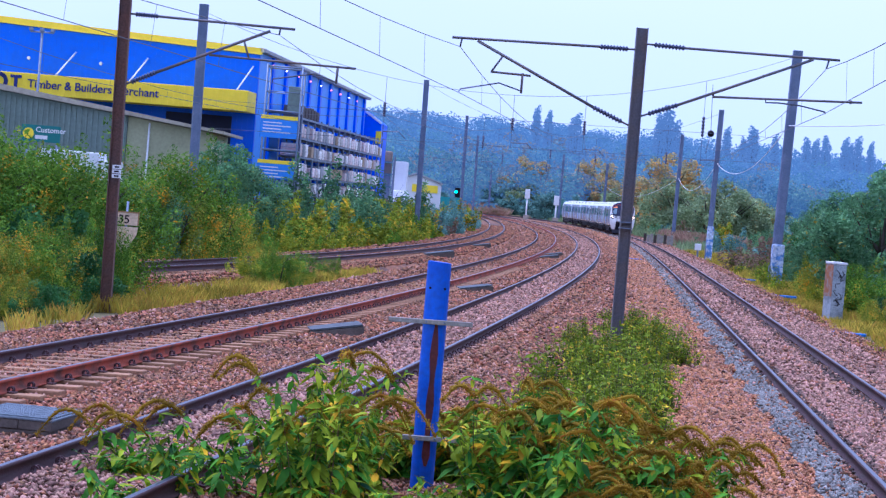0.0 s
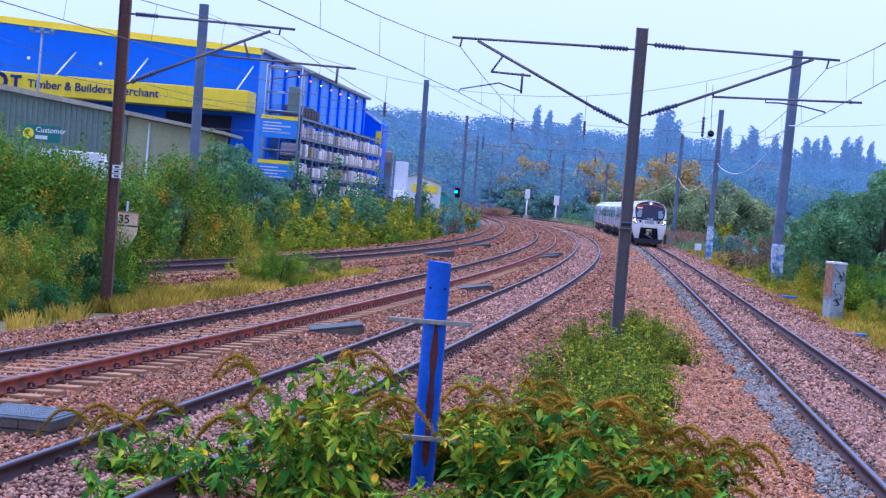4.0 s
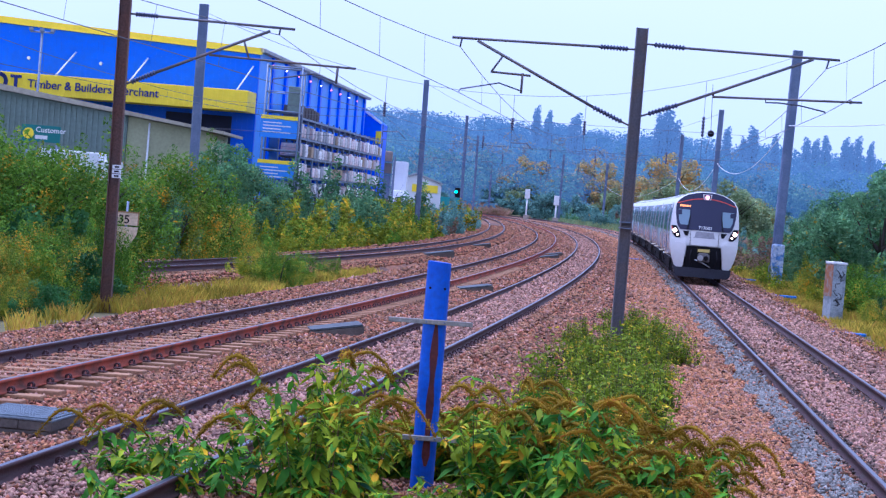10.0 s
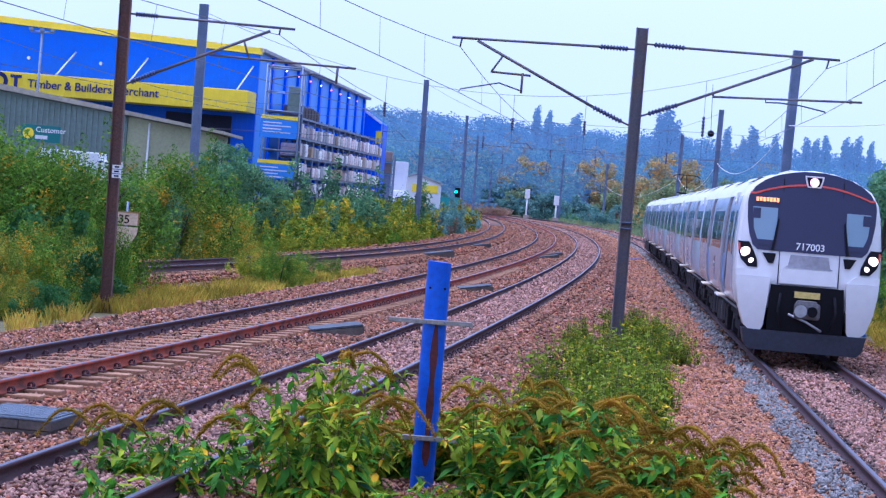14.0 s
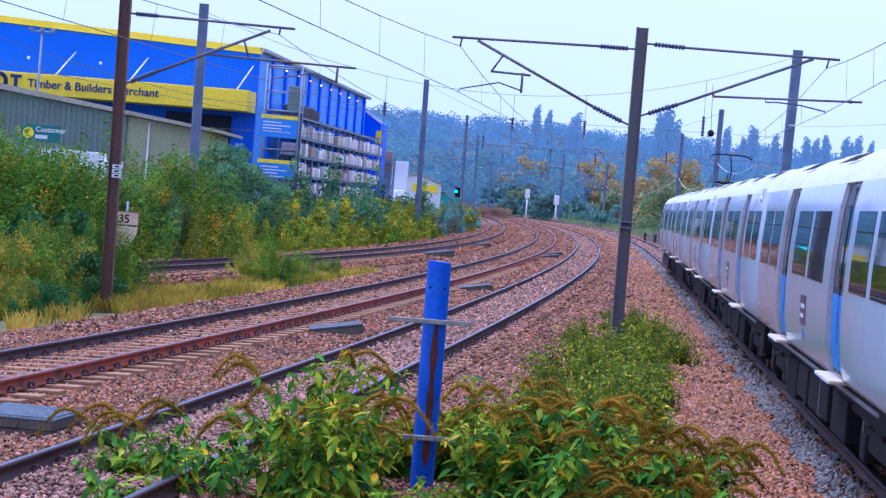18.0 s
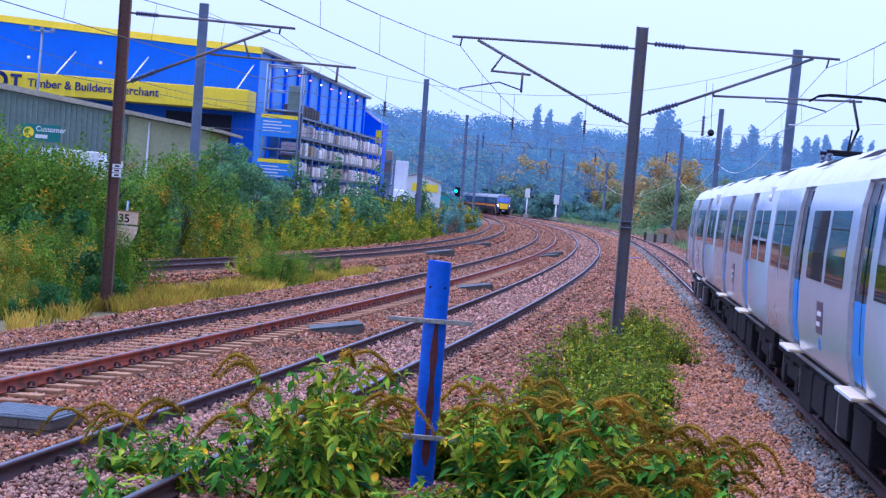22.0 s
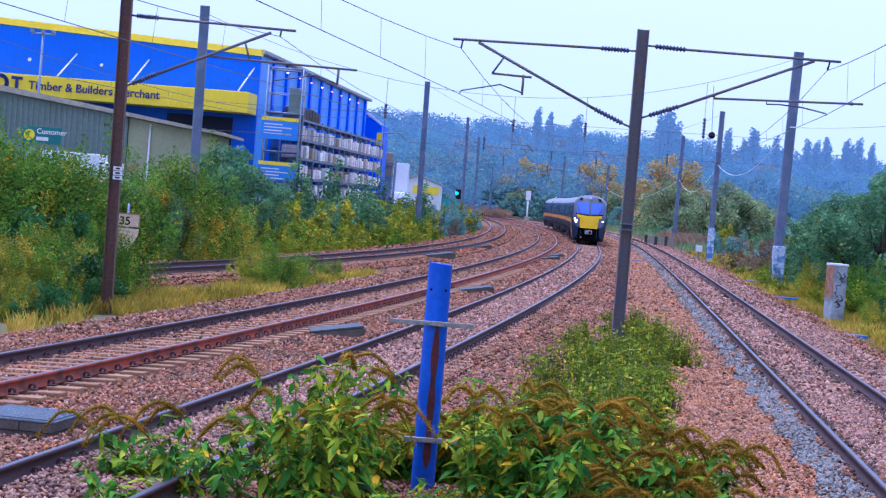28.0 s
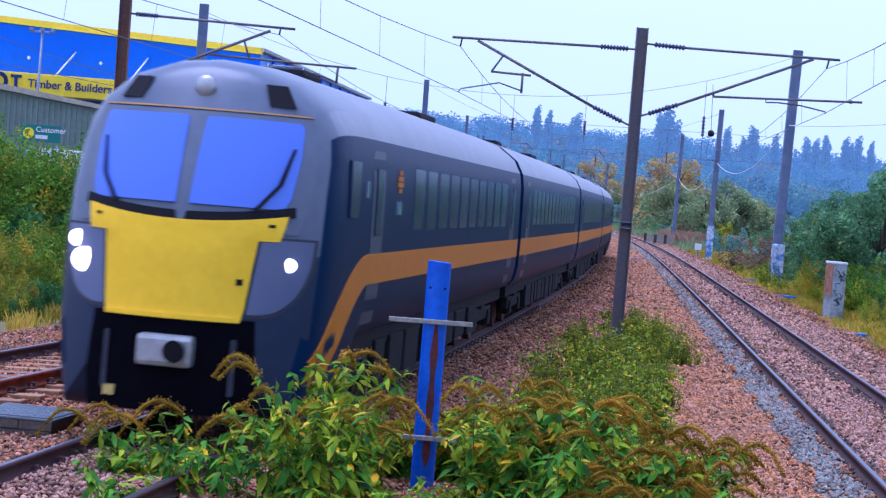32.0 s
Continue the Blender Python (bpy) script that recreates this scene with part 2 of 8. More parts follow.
def text_mesh(name, body, size, mat, parent, m, depth=0.01, align="LEFT"):
    cu = bpy.data.curves.new(name, "FONT")
    cu.body, cu.size, cu.extrude, cu.align_x, cu.offset = body, size, depth, align, size * 0.014
    tmp = bpy.data.objects.new(name, cu)
    scene.collection.objects.link(tmp)
    dg = bpy.context.evaluated_depsgraph_get()
    me = bpy.data.meshes.new_from_object(tmp.evaluated_get(dg))
    bpy.data.objects.remove(tmp)
    me.materials.clear()
    me.materials.append(mat)
    ob = new(name, me)
    ob.parent = parent
    ob.matrix_basis = m
    return ob


# ---- the four tracks: x as a function of y along the line ----
LINES = {
    1: ((-6.4865, 20.9423, -14.6125, 5.4668, -0.9052), 330.0),
    2: ((0.0936, 13.4716, -4.6292, -0.042, 0.1042), 420.0),
    3: ((3.3901, 12.6484, -3.5596, -0.4659, 0.1738), 420.0),
    4: ((9.3531, 9.1434, -0.3341, -0.5533, -0.0724), 380.0),
}


def line_x(k, y):
    c, end = LINES[k]

    def poly(v):
        u = (v - 75) / 125
        return sum(a * u ** i for i, a in enumerate(c))

    def slope(v):
        return (poly(v + 0.5) - poly(v - 0.5))

    bend = 0.00025 * max(0.0, min(y, 520.0) - 330) ** 2 if k in (2, 3) else 0.0
    if y < 14:
        return poly(14) + slope(14) * (y - 14)
    if y > end:
        return poly(end) + slope(end) * (y - end) - (y - end) ** 2 / 3200 - bend
    return poly(y) - bend


STEP = 2.0
TABLE = {}
for k_ in LINES:
    ys_ = np.arange(-340, 1700, STEP)
    xs_ = np.array([line_x(k_, v) for v in ys_])
    s_ = np.concatenate([[0], np.cumsum(np.hypot(np.diff(xs_), np.diff(ys_)))])
    s_ += 14 - np.interp(14, ys_, s_)
    TABLE[k_] = (s_, xs_, ys_)


def on_line(k, s):
    """Place on track k, s metres along it from the camera's abreast."""
    t = TABLE[k]
    return Vector((float(np.interp(s, t[0], t[1])), float(np.interp(s, t[0], t[2])), 0))


def beside(k, y, off, z=0.0):
    """A point off metres to the right of track k at y."""
    dx = line_x(k, y + 0.5) - line_x(k, y - 0.5)
    n = math.hypot(1, dx)
    return Vector((line_x(k, y) + off / n, y - off * dx / n, z))


# ---- ground and ballast ----
def smooth01(a, b, v):
    t = np.clip((v - a) / (b - a), 0, 1)
    return t * t * (3 - 2 * t)


def hill(x, y):
    x, y = np.asarray(x, float), np.asarray(y, float)
    h = 22.5 * smooth01(430, 880, y) + 6 * smooth01(160, 600, np.abs(x)) * smooth01(350, 800, y)
    h = h + 1.2 * np.sin(x / 60 + 1) * smooth01(500, 800, y) - 0.02 * np.clip(x - 90, 0, 100) * smooth01(430, 800, y)
    h = h + 3.5 * smooth01(-40, 60, -x) * smooth01(550, 860, y)
    return h * (1 - 0.6 * smooth01(1100, 2600, y))


gx = np.concatenate([-np.geomspace(4000, 42, 26), np.arange(-40, 50, 1.0), np.geomspace(52, 4000, 26)])
gy = np.concatenate([-np.geomspace(3000, 64, 12), np.arange(-60, 200, 3.0), np.geomspace(203, 4000, 60)])
GX, GY = np.meshgrid(gx, gy)
GZ = -0.52 + hill(GX, GY) + 0.05 * np.sin(GX * 1.7 + GY * 0.31) * np.sin(GY * 0.9)
c4 = np.array([line_x(4, v) for v in gy])[:, None]
GZ += 0.25 * smooth01(2.5, 6, GX - c4) * (1 - smooth01(300, 420, GY))
nx_, ny_ = len(gx), len(gy)
idx = np.arange(nx_ * ny_).reshape(ny_, nx_)
quads = np.stack([idx[:-1, :-1], idx[:-1, 1:], idx[1:, 1:], idx[1:, :-1]], -1).reshape(-1, 4)
ground = big_mesh("ground", np.stack([GX, GY, GZ], -1).reshape(-1, 3), quads, EARTH, smooth=True)
tagged(ground, "rough grassy earth rising to a wooded hill far off", "ground", kind="structure")


def bed(name, left, right, z, y0, y1, label):
    """A ballast bed with sloped shoulders; left and right give its edges at y."""
    vs, fs, n = [], [], 13
    ys = np.concatenate([np.arange(y0, 160, 1.5), np.arange(160, y1, 8.0)])
    for y in ys:
        a, b = left(y), right(y)
        for i in range(n):
            t = i / (n - 1)
            x = a + (b - a) * t
            h = z + 0.025 * noise.noise(Vector((x * 0.9, y * 0.5, 3)))
            if i in (0, n - 1):
                h = -0.62
                x += -0.75 if i == 0 else 0.75
            vs.append((x, y, h))
    for j in range(len(ys) - 1):
        for i in range(n - 1):
            a = j * n + i
            fs.append((a, a + 1, a + n + 1, a + n))
    ob = big_mesh(name, vs, fs, BALLAST, smooth=True)
    return tagged(ob, label, "ballast", kind="structure")


def left23(y):
    return line_x(2, y) - 2.5


bed("track_bed", left23, lambda y: line_x(4, y) + 2.3, -0.20, -200, 700, "pinkish brown stone ballast under three tracks")
bed("branch_bed", lambda y: min(line_x(1, y) - 2.1, left23(y) - 4), lambda y: min(line_x(1, y) + 2.1, left23(y) - 0.2), -0.235, -40, 420,
    "pinkish brown stone ballast under the branch line")

# ---- rails and sleepers ----
RAIL_OUTLINE = [(-0.07, -0.16), (0.07, -0.16), (0.07, -0.145), (0.012, -0.12), (0.012, -0.045), (0.036, -0.035), (0.036, -0.008), (0.026, 0.0),
                (-0.026, 0.0), (-0.036, -0.008), (-0.036, -0.035), (-0.012, -0.045), (-0.012, -0.12), (-0.07, -0.145)]
CANT = {1: 0.04, 2: 0.05, 3: 0.037, 4: 0.04}


def rail(k, off, mat, parent, y0, y1):
    ys = np.concatenate([np.arange(y0, 150, 1.0), np.arange(150, y1, 3.0)])
    n = len(RAIL_OUTLINE)
    vs = []
    for y in ys:
        p = beside(k, y, off, CANT[k] * off / 1.505)
        for dx, dz in RAIL_OUTLINE:
            vs.append((p.x + dx, p.y, p.z + dz))
    i = np.arange(len(ys) - 1)[:, None] * n
    j = np.arange(n)[None, :]
    j2 = (j + 1) % n
    q = np.stack([i + j, i + j2, i + n + j2, i + n + j], -1).reshape(-1, 4)
    slots = np.tile(np.array([1 if a == 7 else 0 for a in range(n)]), len(ys) - 1)
    return big_mesh("rail", vs, q, [mat, RAIL_TOP], parent, slots=slots)


def sleeper_mesh():
    bm = bmesh.new()
    add_box(bm, (-1.25, -0.13, -0.2), (1.25, 0.13, 0), bevel=0.02)
    me = bpy.data.meshes.new("sleeper")
    bm.to_mesh(me)
    bm.free()
    me.materials.append(SLEEPER)
    return me


def clip_mesh():
    bm = bmesh.new()
    add_box(bm, (-0.05, -0.07, 0), (0.05, 0.07, 0.02), bevel=0.006)
    # the spring coil, lying along the rail
    for dy in (-0.028, 0.028):
        rings = []
        for i in range(9):
            a = math.radians(-30 + i * 30)
            rings.append([bm.verts.new((0.012 + math.cos(a) * r, dy + t, 0.042 + math.sin(a) * r)) for r, t in ((0.024, -0.010), (0.042, -0.010), (0.042, 0.010), (0.024, 0.010))])
        for p, q in zip(rings, rings[1:]):
            for j in range(4):
                bm.faces.new((p[j], p[(j + 1) % 4], q[(j + 1) % 4], q[j]))
    bmesh.ops.recalc_face_normals(bm, faces=bm.faces)
    me = bpy.data.meshes.new("rail_clip")
    bm.to_mesh(me)
    bm.free()
    me.materials.append(RAIL_RUST)
    return me


SLEEPER_MESH, CLIP_MESH = sleeper_mesh(), clip_mesh()
TRACK_OB = {}
for k, far, labels in ((1, 420, "rusty steel rails of the branch line on ballast"), (2, 640, "steel rails with one red-rusted side on concrete sleepers"),
                       (3, 640, "dark steel rails with polished heads in pale ballast"), (4, 640, "steel rails on pinkish ballast beside grey stones")):
    t = empty("railway_track", Matrix(), labels, "railway track", "railway tracks", "structure")
    TRACK_OB[k] = t
    rail(k, -0.7525, RAIL_RUST, t, -200 if k > 1 else -40, far)
    rail(k, 0.7525, RAIL_RED if k == 2 else RAIL_RUST, t, -200 if k > 1 else -40, far)


# ---- overhead line ----
def h_mast(name, base, top, width, mat, label, lean=0.0):
    """A steel mast of I section on a concrete foot."""
    b, t = Vector(base), Vector(top)
    ob = empty(name, pose(*b), label, "mast", "overhead line masts")
    d = t - b
    h = d.length
    turn = d.to_track_quat("Z", "Y").to_matrix().to_4x4()
    bm = bmesh.new()
    w, f = width / 2, 0.02
    add_box(bm, (-w, -w, -0.1), (w, -w + f, h))
    add_box(bm, (-w, w - f, -0.1), (w, w, h))
    add_box(bm, (-f / 2, -w + f, -0.1), (f / 2, w - f, h))
    bmesh.ops.transform(bm, matrix=turn, verts=bm.verts)
    part("column", bm, mat, ob)
    box("base", (-width * 1.1, -width * 1.1, -0.6), (width * 1.1, width * 1.1, -0.15), CONCRETE, ob, "stained concrete foot", bevel=0.03)
    return ob


def tapered_mast(name, base, top, w0, w1, label, mat=None):
    b, t = Vector(base), Vector(top)
    ob = empty(name, pose(*b), label, "mast", "overhead line masts")
    vs, fs = [], []
    for z, w in ((-0.3, w0), (1.0, w0), (1.0, w1), ((t - b).length, w1)):
        p = (t - b).normalized() * z
        c = w * 0.16
        for x, y in ((-w / 2 + c, -w / 2), (w / 2 - c, -w / 2), (w / 2, -w / 2 + c), (w / 2, w / 2 - c), (w / 2 - c, w / 2), (-w / 2 + c, w / 2),
                     (-w / 2, w / 2 - c), (-w / 2, -w / 2 + c)):
            vs.append(p + Vector((x, y, 0)))
    for i in range(3):
        for k in range(8):
            fs.append((i * 8 + k, i * 8 + (k + 1) % 8, (i + 1) * 8 + (k + 1) % 8, (i + 1) * 8 + k))
    fs.append(tuple(24 + k for k in range(8)))
    link_mesh("column", vs, fs, mat or MAST_BLUE, ob)
    return ob


def insulator(name, a, b, parent, r=0.06, sheds=8):
    a, b = Vector(a), Vector(b)
    pts, rad = [], []
    n = sheds * 2 + 1
    for i in range(n):
        pts.append(a + (b - a) * i / (n - 1))
        rad.append(r if i % 2 else r * 0.45)
    v, f = tube_data(pts, rad, 8)
    return link_mesh(name, v, f, INSUL, parent, "ribbed brown insulator")


def cantilever(mast, tube, diag, reg, brace, drop, steady, clamp):
    """The arm of a mast: top tube, sloping tube, registration tube, drop bracket and steady arm, with ribbed insulators."""
    m = Vector(mast.location)

    def q(p):
        return Vector(p) - m
    runs = [([q(tube[1]), q(tube[2])], 0.032), ([q(diag[1]), q(diag[2])], 0.036), ([q(reg[0]), q(reg[1])], 0.028), ([q(brace[0]), q(brace[1])], 0.025),
            ([q(drop[0]), q(drop[1])], 0.03), ([q(tube[0]), q(tube[0]).lerp(q(tube[1]), 0.2)], 0.025), ([q(diag[0]), q(diag[0]).lerp(q(diag[1]), 0.2)], 0.025)]
    tubes("bracket_tube", runs, STEEL_BROWN, mast)
    tubes("steady_arm", [([q(p) for p in steady], 0.018)], WIRE, mast)
    tubes("clamp", [([q(clamp[0]), q(clamp[1])], 0.022)], WIRE, mast)
    insulator("insulator", q(tube[0]).lerp(q(tube[1]), 0.2), q(tube[1]), mast, 0.065, 9)
    insulator("insulator", q(diag[0]).lerp(q(diag[1]), 0.2), q(diag[1]), mast, 0.065, 9)


YC, YL = 49.3, 49.5
mast_c = h_mast("overhead_line_mast", (3.94, YC, -0.18), (3.95, YC, 6.64), 0.25, STEEL_BROWN, "brown steel mast with two arms rising from weeds between tracks")
cantilever(mast_c, [(3.83, YC, 6.16), (3.06, YC, 6.16), (-0.18, YC, 6.10)], [(3.82, YC, 4.50), (3.02, YC, 4.83), (0.38, YC, 6.07)],
           [(0.72, YC, 5.42), (1.60, YC, 5.40)], [(0.96, YC, 5.78), (0.74, YC, 5.43)], [(1.42, YC, 5.44), (1.42, YC, 5.0)],
           [(0.06, YC, 4.93), (0.08, YC, 4.99), (0.92, YC, 5.19), (1.42, YC, 5.05)], [(0.04, YC, 6.1), (0.01, YC, 5.91)])
cantilever(mast_c, [(4.07, YC, 6.30), (4.91, YC, 6.28), (8.31, YC, 6.29)], [(4.07, YC, 4.72), (4.86, YC, 5.03), (7.73, YC, 6.26)],
           [(5.61, YC, 5.27), (8.87, YC, 5.41)], [(5.62, YC, 5.36), (5.61, YC, 5.29)], [(8.62, YC, 5.44), (8.62, YC, 5.36)],
           [(6.76, YC, 5.33), (6.77, YC, 5.24), (7.05, YC, 5.255), (7.55, YC, 5.23), (8.08, YC, 5.14), (8.09, YC, 5.10)], [(8.07, YC, 6.27), (8.03, YC, 6.08)])
for z in (2.55, 2.42):
    box("band", (-0.14, -0.14, z), (0.14, 0.14, z + 0.02), STEEL_GREY, mast_c, "pale steel strap")
mast_l = h_mast("overhead_line_mast", (-7.3, YL, -0.42), (-7.40, YL, 7.6), 0.24, STEEL_RUST, "rust-brown steel mast with an arm beside the grass")
cantilever(mast_l, [(-7.27, YL, 6.05), (-6.65, YL, 6.04), (-3.63, YL, 6.0)], [(-7.27, YL, 4.49), (-6.61, YL, 4.81), (-4.17, YL, 5.92)],
           [(-5.47, YL, 5.29), (-2.23, YL, 5.25)], [(-4.73, YL, 5.67), (-4.6, YL, 5.30)], [(-2.63, YL, 5.24), (-2.64, YL, 4.89)],
           [(-4.04, YL, 4.82), (-4.03, YL, 4.88), (-3.12, YL, 5.07), (-2.67, YL, 4.92)], [(-3.95, YL, 6.0), (-3.97, YL, 5.85)])
for i, z in enumerate((3.05, 2.95, 2.85)):
    box("number_plate", (-0.07, -0.15, z), (0.13, -0.13, z + 0.085), WHITE, mast_l, "small white plate with dark bars")
    box("plate_bar", (-0.02, -0.156, z + 0.025), (0.08, -0.152, z + 0.06), BLACK, mast_l)

SPANS = []
for b, t, w, y in (((15.33, 104, -0.3), 10.67, 0.50, 104), ((18.79, 160, -0.3), 10.4, 0.41, 160), ((23.91, 236, -0.3), 11.2, 0.44, 236),
                   ((27.8, 400, -0.4), 10.9, 0.5, 400), ((21.2, 425, -0.4), 12.5, 0.5, 425),
                   ((-10.85, 96, -0.5), 9.94, 0.45, 96), ((-1.9, 152, -0.5), 10.38, 0.42, 152), ((1.45, 225, -0.5), 10.9, 0.36, 225), ((3.9, 330, -0.5), 12.0, 0.40, 330),
                   ((8.7, 462, -0.5), 8.0, 0.5, 462)):
    right = b[0] > 10
    tapered_mast("overhead_line_mast", b, (b[0] + (0.24 if b[1] == 104 else 0.12 if right else -0.13), b[1], t), w * (1.05 if right else 1.0), w * 0.86,
                 "tall blue-grey painted steel mast" + (" in the grass verge" if right else " behind the bushes"))
    SPANS.append((b[0], b[1], t))
MASTS = [o for o in scene.objects if o.name.startswith("overhead_line_mast")]

# headspans: wires across the tracks between tall masts, with hanging insulators
SUPPORT = {1: [], 2: [], 3: [], 4: []}
for l_, r_ in (((-10.85, 96, 9.6), (15.33, 104, 10.3)), ((-1.9, 152, 10.1), (18.79, 160, 10.1)), ((1.45, 225, 10.6), (23.91, 236, 10.9)),
               ((3.9, 330, 11.2), (24.2, 330, 11.2))):
    a, b = Vector(l_), Vector(r_)
    hs = empty("headspan", pose(*a), "thin span wires with hanging insulators across the tracks", "span wire", "headspans")
    d = b - a
    runs = []
    for top_, sag, r in ((0.0, 2.6, 0.009), (-3.7, 0.0, 0.008), (-4.9, 0.0, 0.008)):
        p = [d * (i / 16) + Vector((0, 0, top_ - sag * 4 * (i / 16) * (1 - i / 16))) for i in range(17)]
        runs.append((p, r))
    hangs = []
    for k in (1, 2, 3, 4):
        y = a.y
        for _ in range(4):
            x = line_x(k, y)
            u = (x - a.x) / (b.x - a.x)
            y = a.y + u * (b.y - a.y)
        if not 0.02 < u < 0.98:
            continue
        SUPPORT[k].append((x, y))
        p0 = d * u + Vector((0, 0, -2.6 * 4 * u * (1 - u)))
        p1 = Vector((d.x * u, d.y * u, 5.0 - a.z))
        runs.append(([p0, p1], 0.01))
        hangs.append((p0.lerp(p1, 0.42), p0.lerp(p1, 0.66)))
        runs.append(([p1 + Vector((0, 0, 0.25)), p1 + Vector((0.7, 0, 0.28)), p1 + Vector((1.0, 0, 0.0))], 0.02))
    tubes("span_wire", runs, WIRE, hs, sides=4)
    for p, q in hangs:
        insulator("insulator", p, q, hs, 0.085, 6)

# catenary and contact wire of each track
NEAR = {2: (-3.97, YL, 5.85), 3: (0.01, YC, 5.91), 4: (8.03, YC, 6.08)}
ARM_END = {2: (-4.04, 4.80), 3: (0.06, 4.91), 4: (8.08, 5.11)}
for k in (1, 2, 3, 4):
    sup = [(on_line(k, -120).x, -120.0, 5.95), (on_line(k, -60).x + 0.2, -60.0, 5.95), {1: (line_x(1, -5), -5.0, 5.95), 2: (-11.6, -5.0, 5.95), 3: (-7.0, -5.0, 5.95), 4: (3.1, -5.0, 5.95)}[k]]
    if k in NEAR:
        sup.append(NEAR[k])
    else:
        sup.append((line_x(1, 46), 46.0, 5.9))
    sup += [(x, y, 5.95) for x, y in SUPPORT[k]] + [(line_x(k, 440), 440.0, 6.0), (line_x(k, 520), 520.0, 6.0)]
    oc = empty("overhead_wires", pose(0, 0, 0), "dark catenary and contact wires hung over a track", "overhead wires", "overhead wires")
    cat, con, drops = [], [], []
    for i in range(len(sup) - 1):
        p, q = Vector(sup[i]), Vector(sup[i + 1])
        n = max(6, int((q - p).length / 5))
        for j in range(n + (i == len(sup) - 2)):
            u = j / n
            m = p.lerp(q, u)
            c = Vector((m.x, m.y, m.z - (0.52 if i == 2 else 0.85) * 4 * u * (1 - u)))
            w = Vector((m.x, m.y, 4.9))
            if k in ARM_END and i in (2, 3):
                f_ = u if i == 2 else 1 - u
                w.x += f_ * (ARM_END[k][0] - NEAR[k][0])
                w.z = 4.92 + f_ * (ARM_END[k][1] - 4.92)
            cat.append(c)
            con.append(w)
            if 0 < j < n:
                drops.append(([c, w], 0.004))
    tubes("catenary_wire", [(cat, 0.008)], WIRE, oc, sides=5)
    tubes("contact_wire", [(con, 0.008)], WIRE, oc, sides=5)
    tubes("dropper", drops, WIRE, oc, sides=3)["kind"] = "stuff"
# the feeder that swings between the tall masts
fw = empty("feeder_cable", pose(0, 0, 0), "pale sagging cable slung between the tall masts", "cable")
runs = []
for p, q, s in (((15.4, 104, 7.2), (18.9, 160, 6.6), 1.4), ((18.9, 160, 6.6), (24, 236, 6.6), 1.6), ((24, 236, 6.6), (27.8, 400, 7), 2), ((15.4, 104, 7.2), (19, 45, 7.4), 0.6)):
    p, q = Vector(p), Vector(q)
    runs.append(([p.lerp(q, i / 14) - Vector((0, 0, s * 4 * (i / 14) * (1 - i / 14))) for i in range(15)], 0.02))
tubes("cable", runs, WHITE, fw, sides=5)

# ---- the blue warehouse ----
BX, BY = Vector((-0.99719, 0.0749, 0)), Vector((0.0749, 0.99719, 0))
BM = Matrix.Translation((-10.98, 125, 0)) @ Matrix(((BX.x, BY.x, 0, 0), (BX.y, BY.y, 0, 0), (0, 0, 1, 0), (0, 0, 0, 1)))
wh = empty("warehouse", Matrix.Translation((-10.98, 125, 0)) @ pose(0, 0, 0, 0, 0, -4.295), "large blue clad warehouse with yellow trim and fascia", "warehouse")
# in the warehouse's own frame the gable runs along -x and the long side along +y


def wh_box(name, lo, hi, mat, label="", bevel=0.0, parent=None):
    return box(name, lo, hi, mat, parent or wh, label, bevel)


GW, GD, EAVE = 34.0, 53.2, 9.75
bm = bmesh.new()
prof = [(0, -0.6), (0, EAVE), (-GW / 2, EAVE + 0.78), (-GW, EAVE), (-GW, -0.6)]
va = [bm.verts.new((x, 0, z)) for x, z in prof]
vb = [bm.verts.new((x, 0.3, z)) for x, z in prof]
bm.faces.new(va)
bm.faces.new(vb[::-1])
for i in range(5):
    j = (i + 1) % 5
    bm.faces.new((va[i], vb[i], vb[j], va[j]))
part("gable_wall", bm, BLUE, wh)
bmr = bmesh.new()
for i in range(112):
    x = -0.15 - i * 0.3
    add_box(bmr, (x - 0.03, -0.012, -0.5), (x + 0.03, 0.0, EAVE - 0.35 + 0.78 * (1 - abs(x + GW / 2) / (GW / 2))))
part("cladding_rib", bmr, BLUE, wh)
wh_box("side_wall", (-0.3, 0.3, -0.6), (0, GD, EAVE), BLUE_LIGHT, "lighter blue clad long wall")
wh_box("far_wall", (-GW, 0.3, -0.6), (-GW + 0.3, GD, EAVE), BLUE)
wh_box("back_wall", (-GW + 0.3, GD - 0.3, -0.6), (-0.3, GD, EAVE), BLUE)
for sgn in (0, 1):
    bm = bmesh.new()
    x0, x1 = (0.35, -GW / 2) if sgn == 0 else (-GW - 0.35, -GW / 2)
    v = [bm.verts.new(p) for p in ((x0, 0.0, EAVE + 0.02), (x0, GD + 0.3, EAVE + 0.02), (x1, GD + 0.3, EAVE + 0.80), (x1, 0.0, EAVE + 0.80))]
    w = [bm.verts.new(p.co + Vector((0, 0, 0.18))) for p in v]
    bm.faces.new(v)
    bm.faces.new(w[::-1])
    for i in range(4):
        bm.faces.new((v[i], w[i], w[(i + 1) % 4], v[(i + 1) % 4]))
    bmesh.ops.recalc_face_normals(bm, faces=bm.faces)
    part("roof", bm, GREY_ROOF, wh, "grey sheet roof")
bm = bmesh.new()
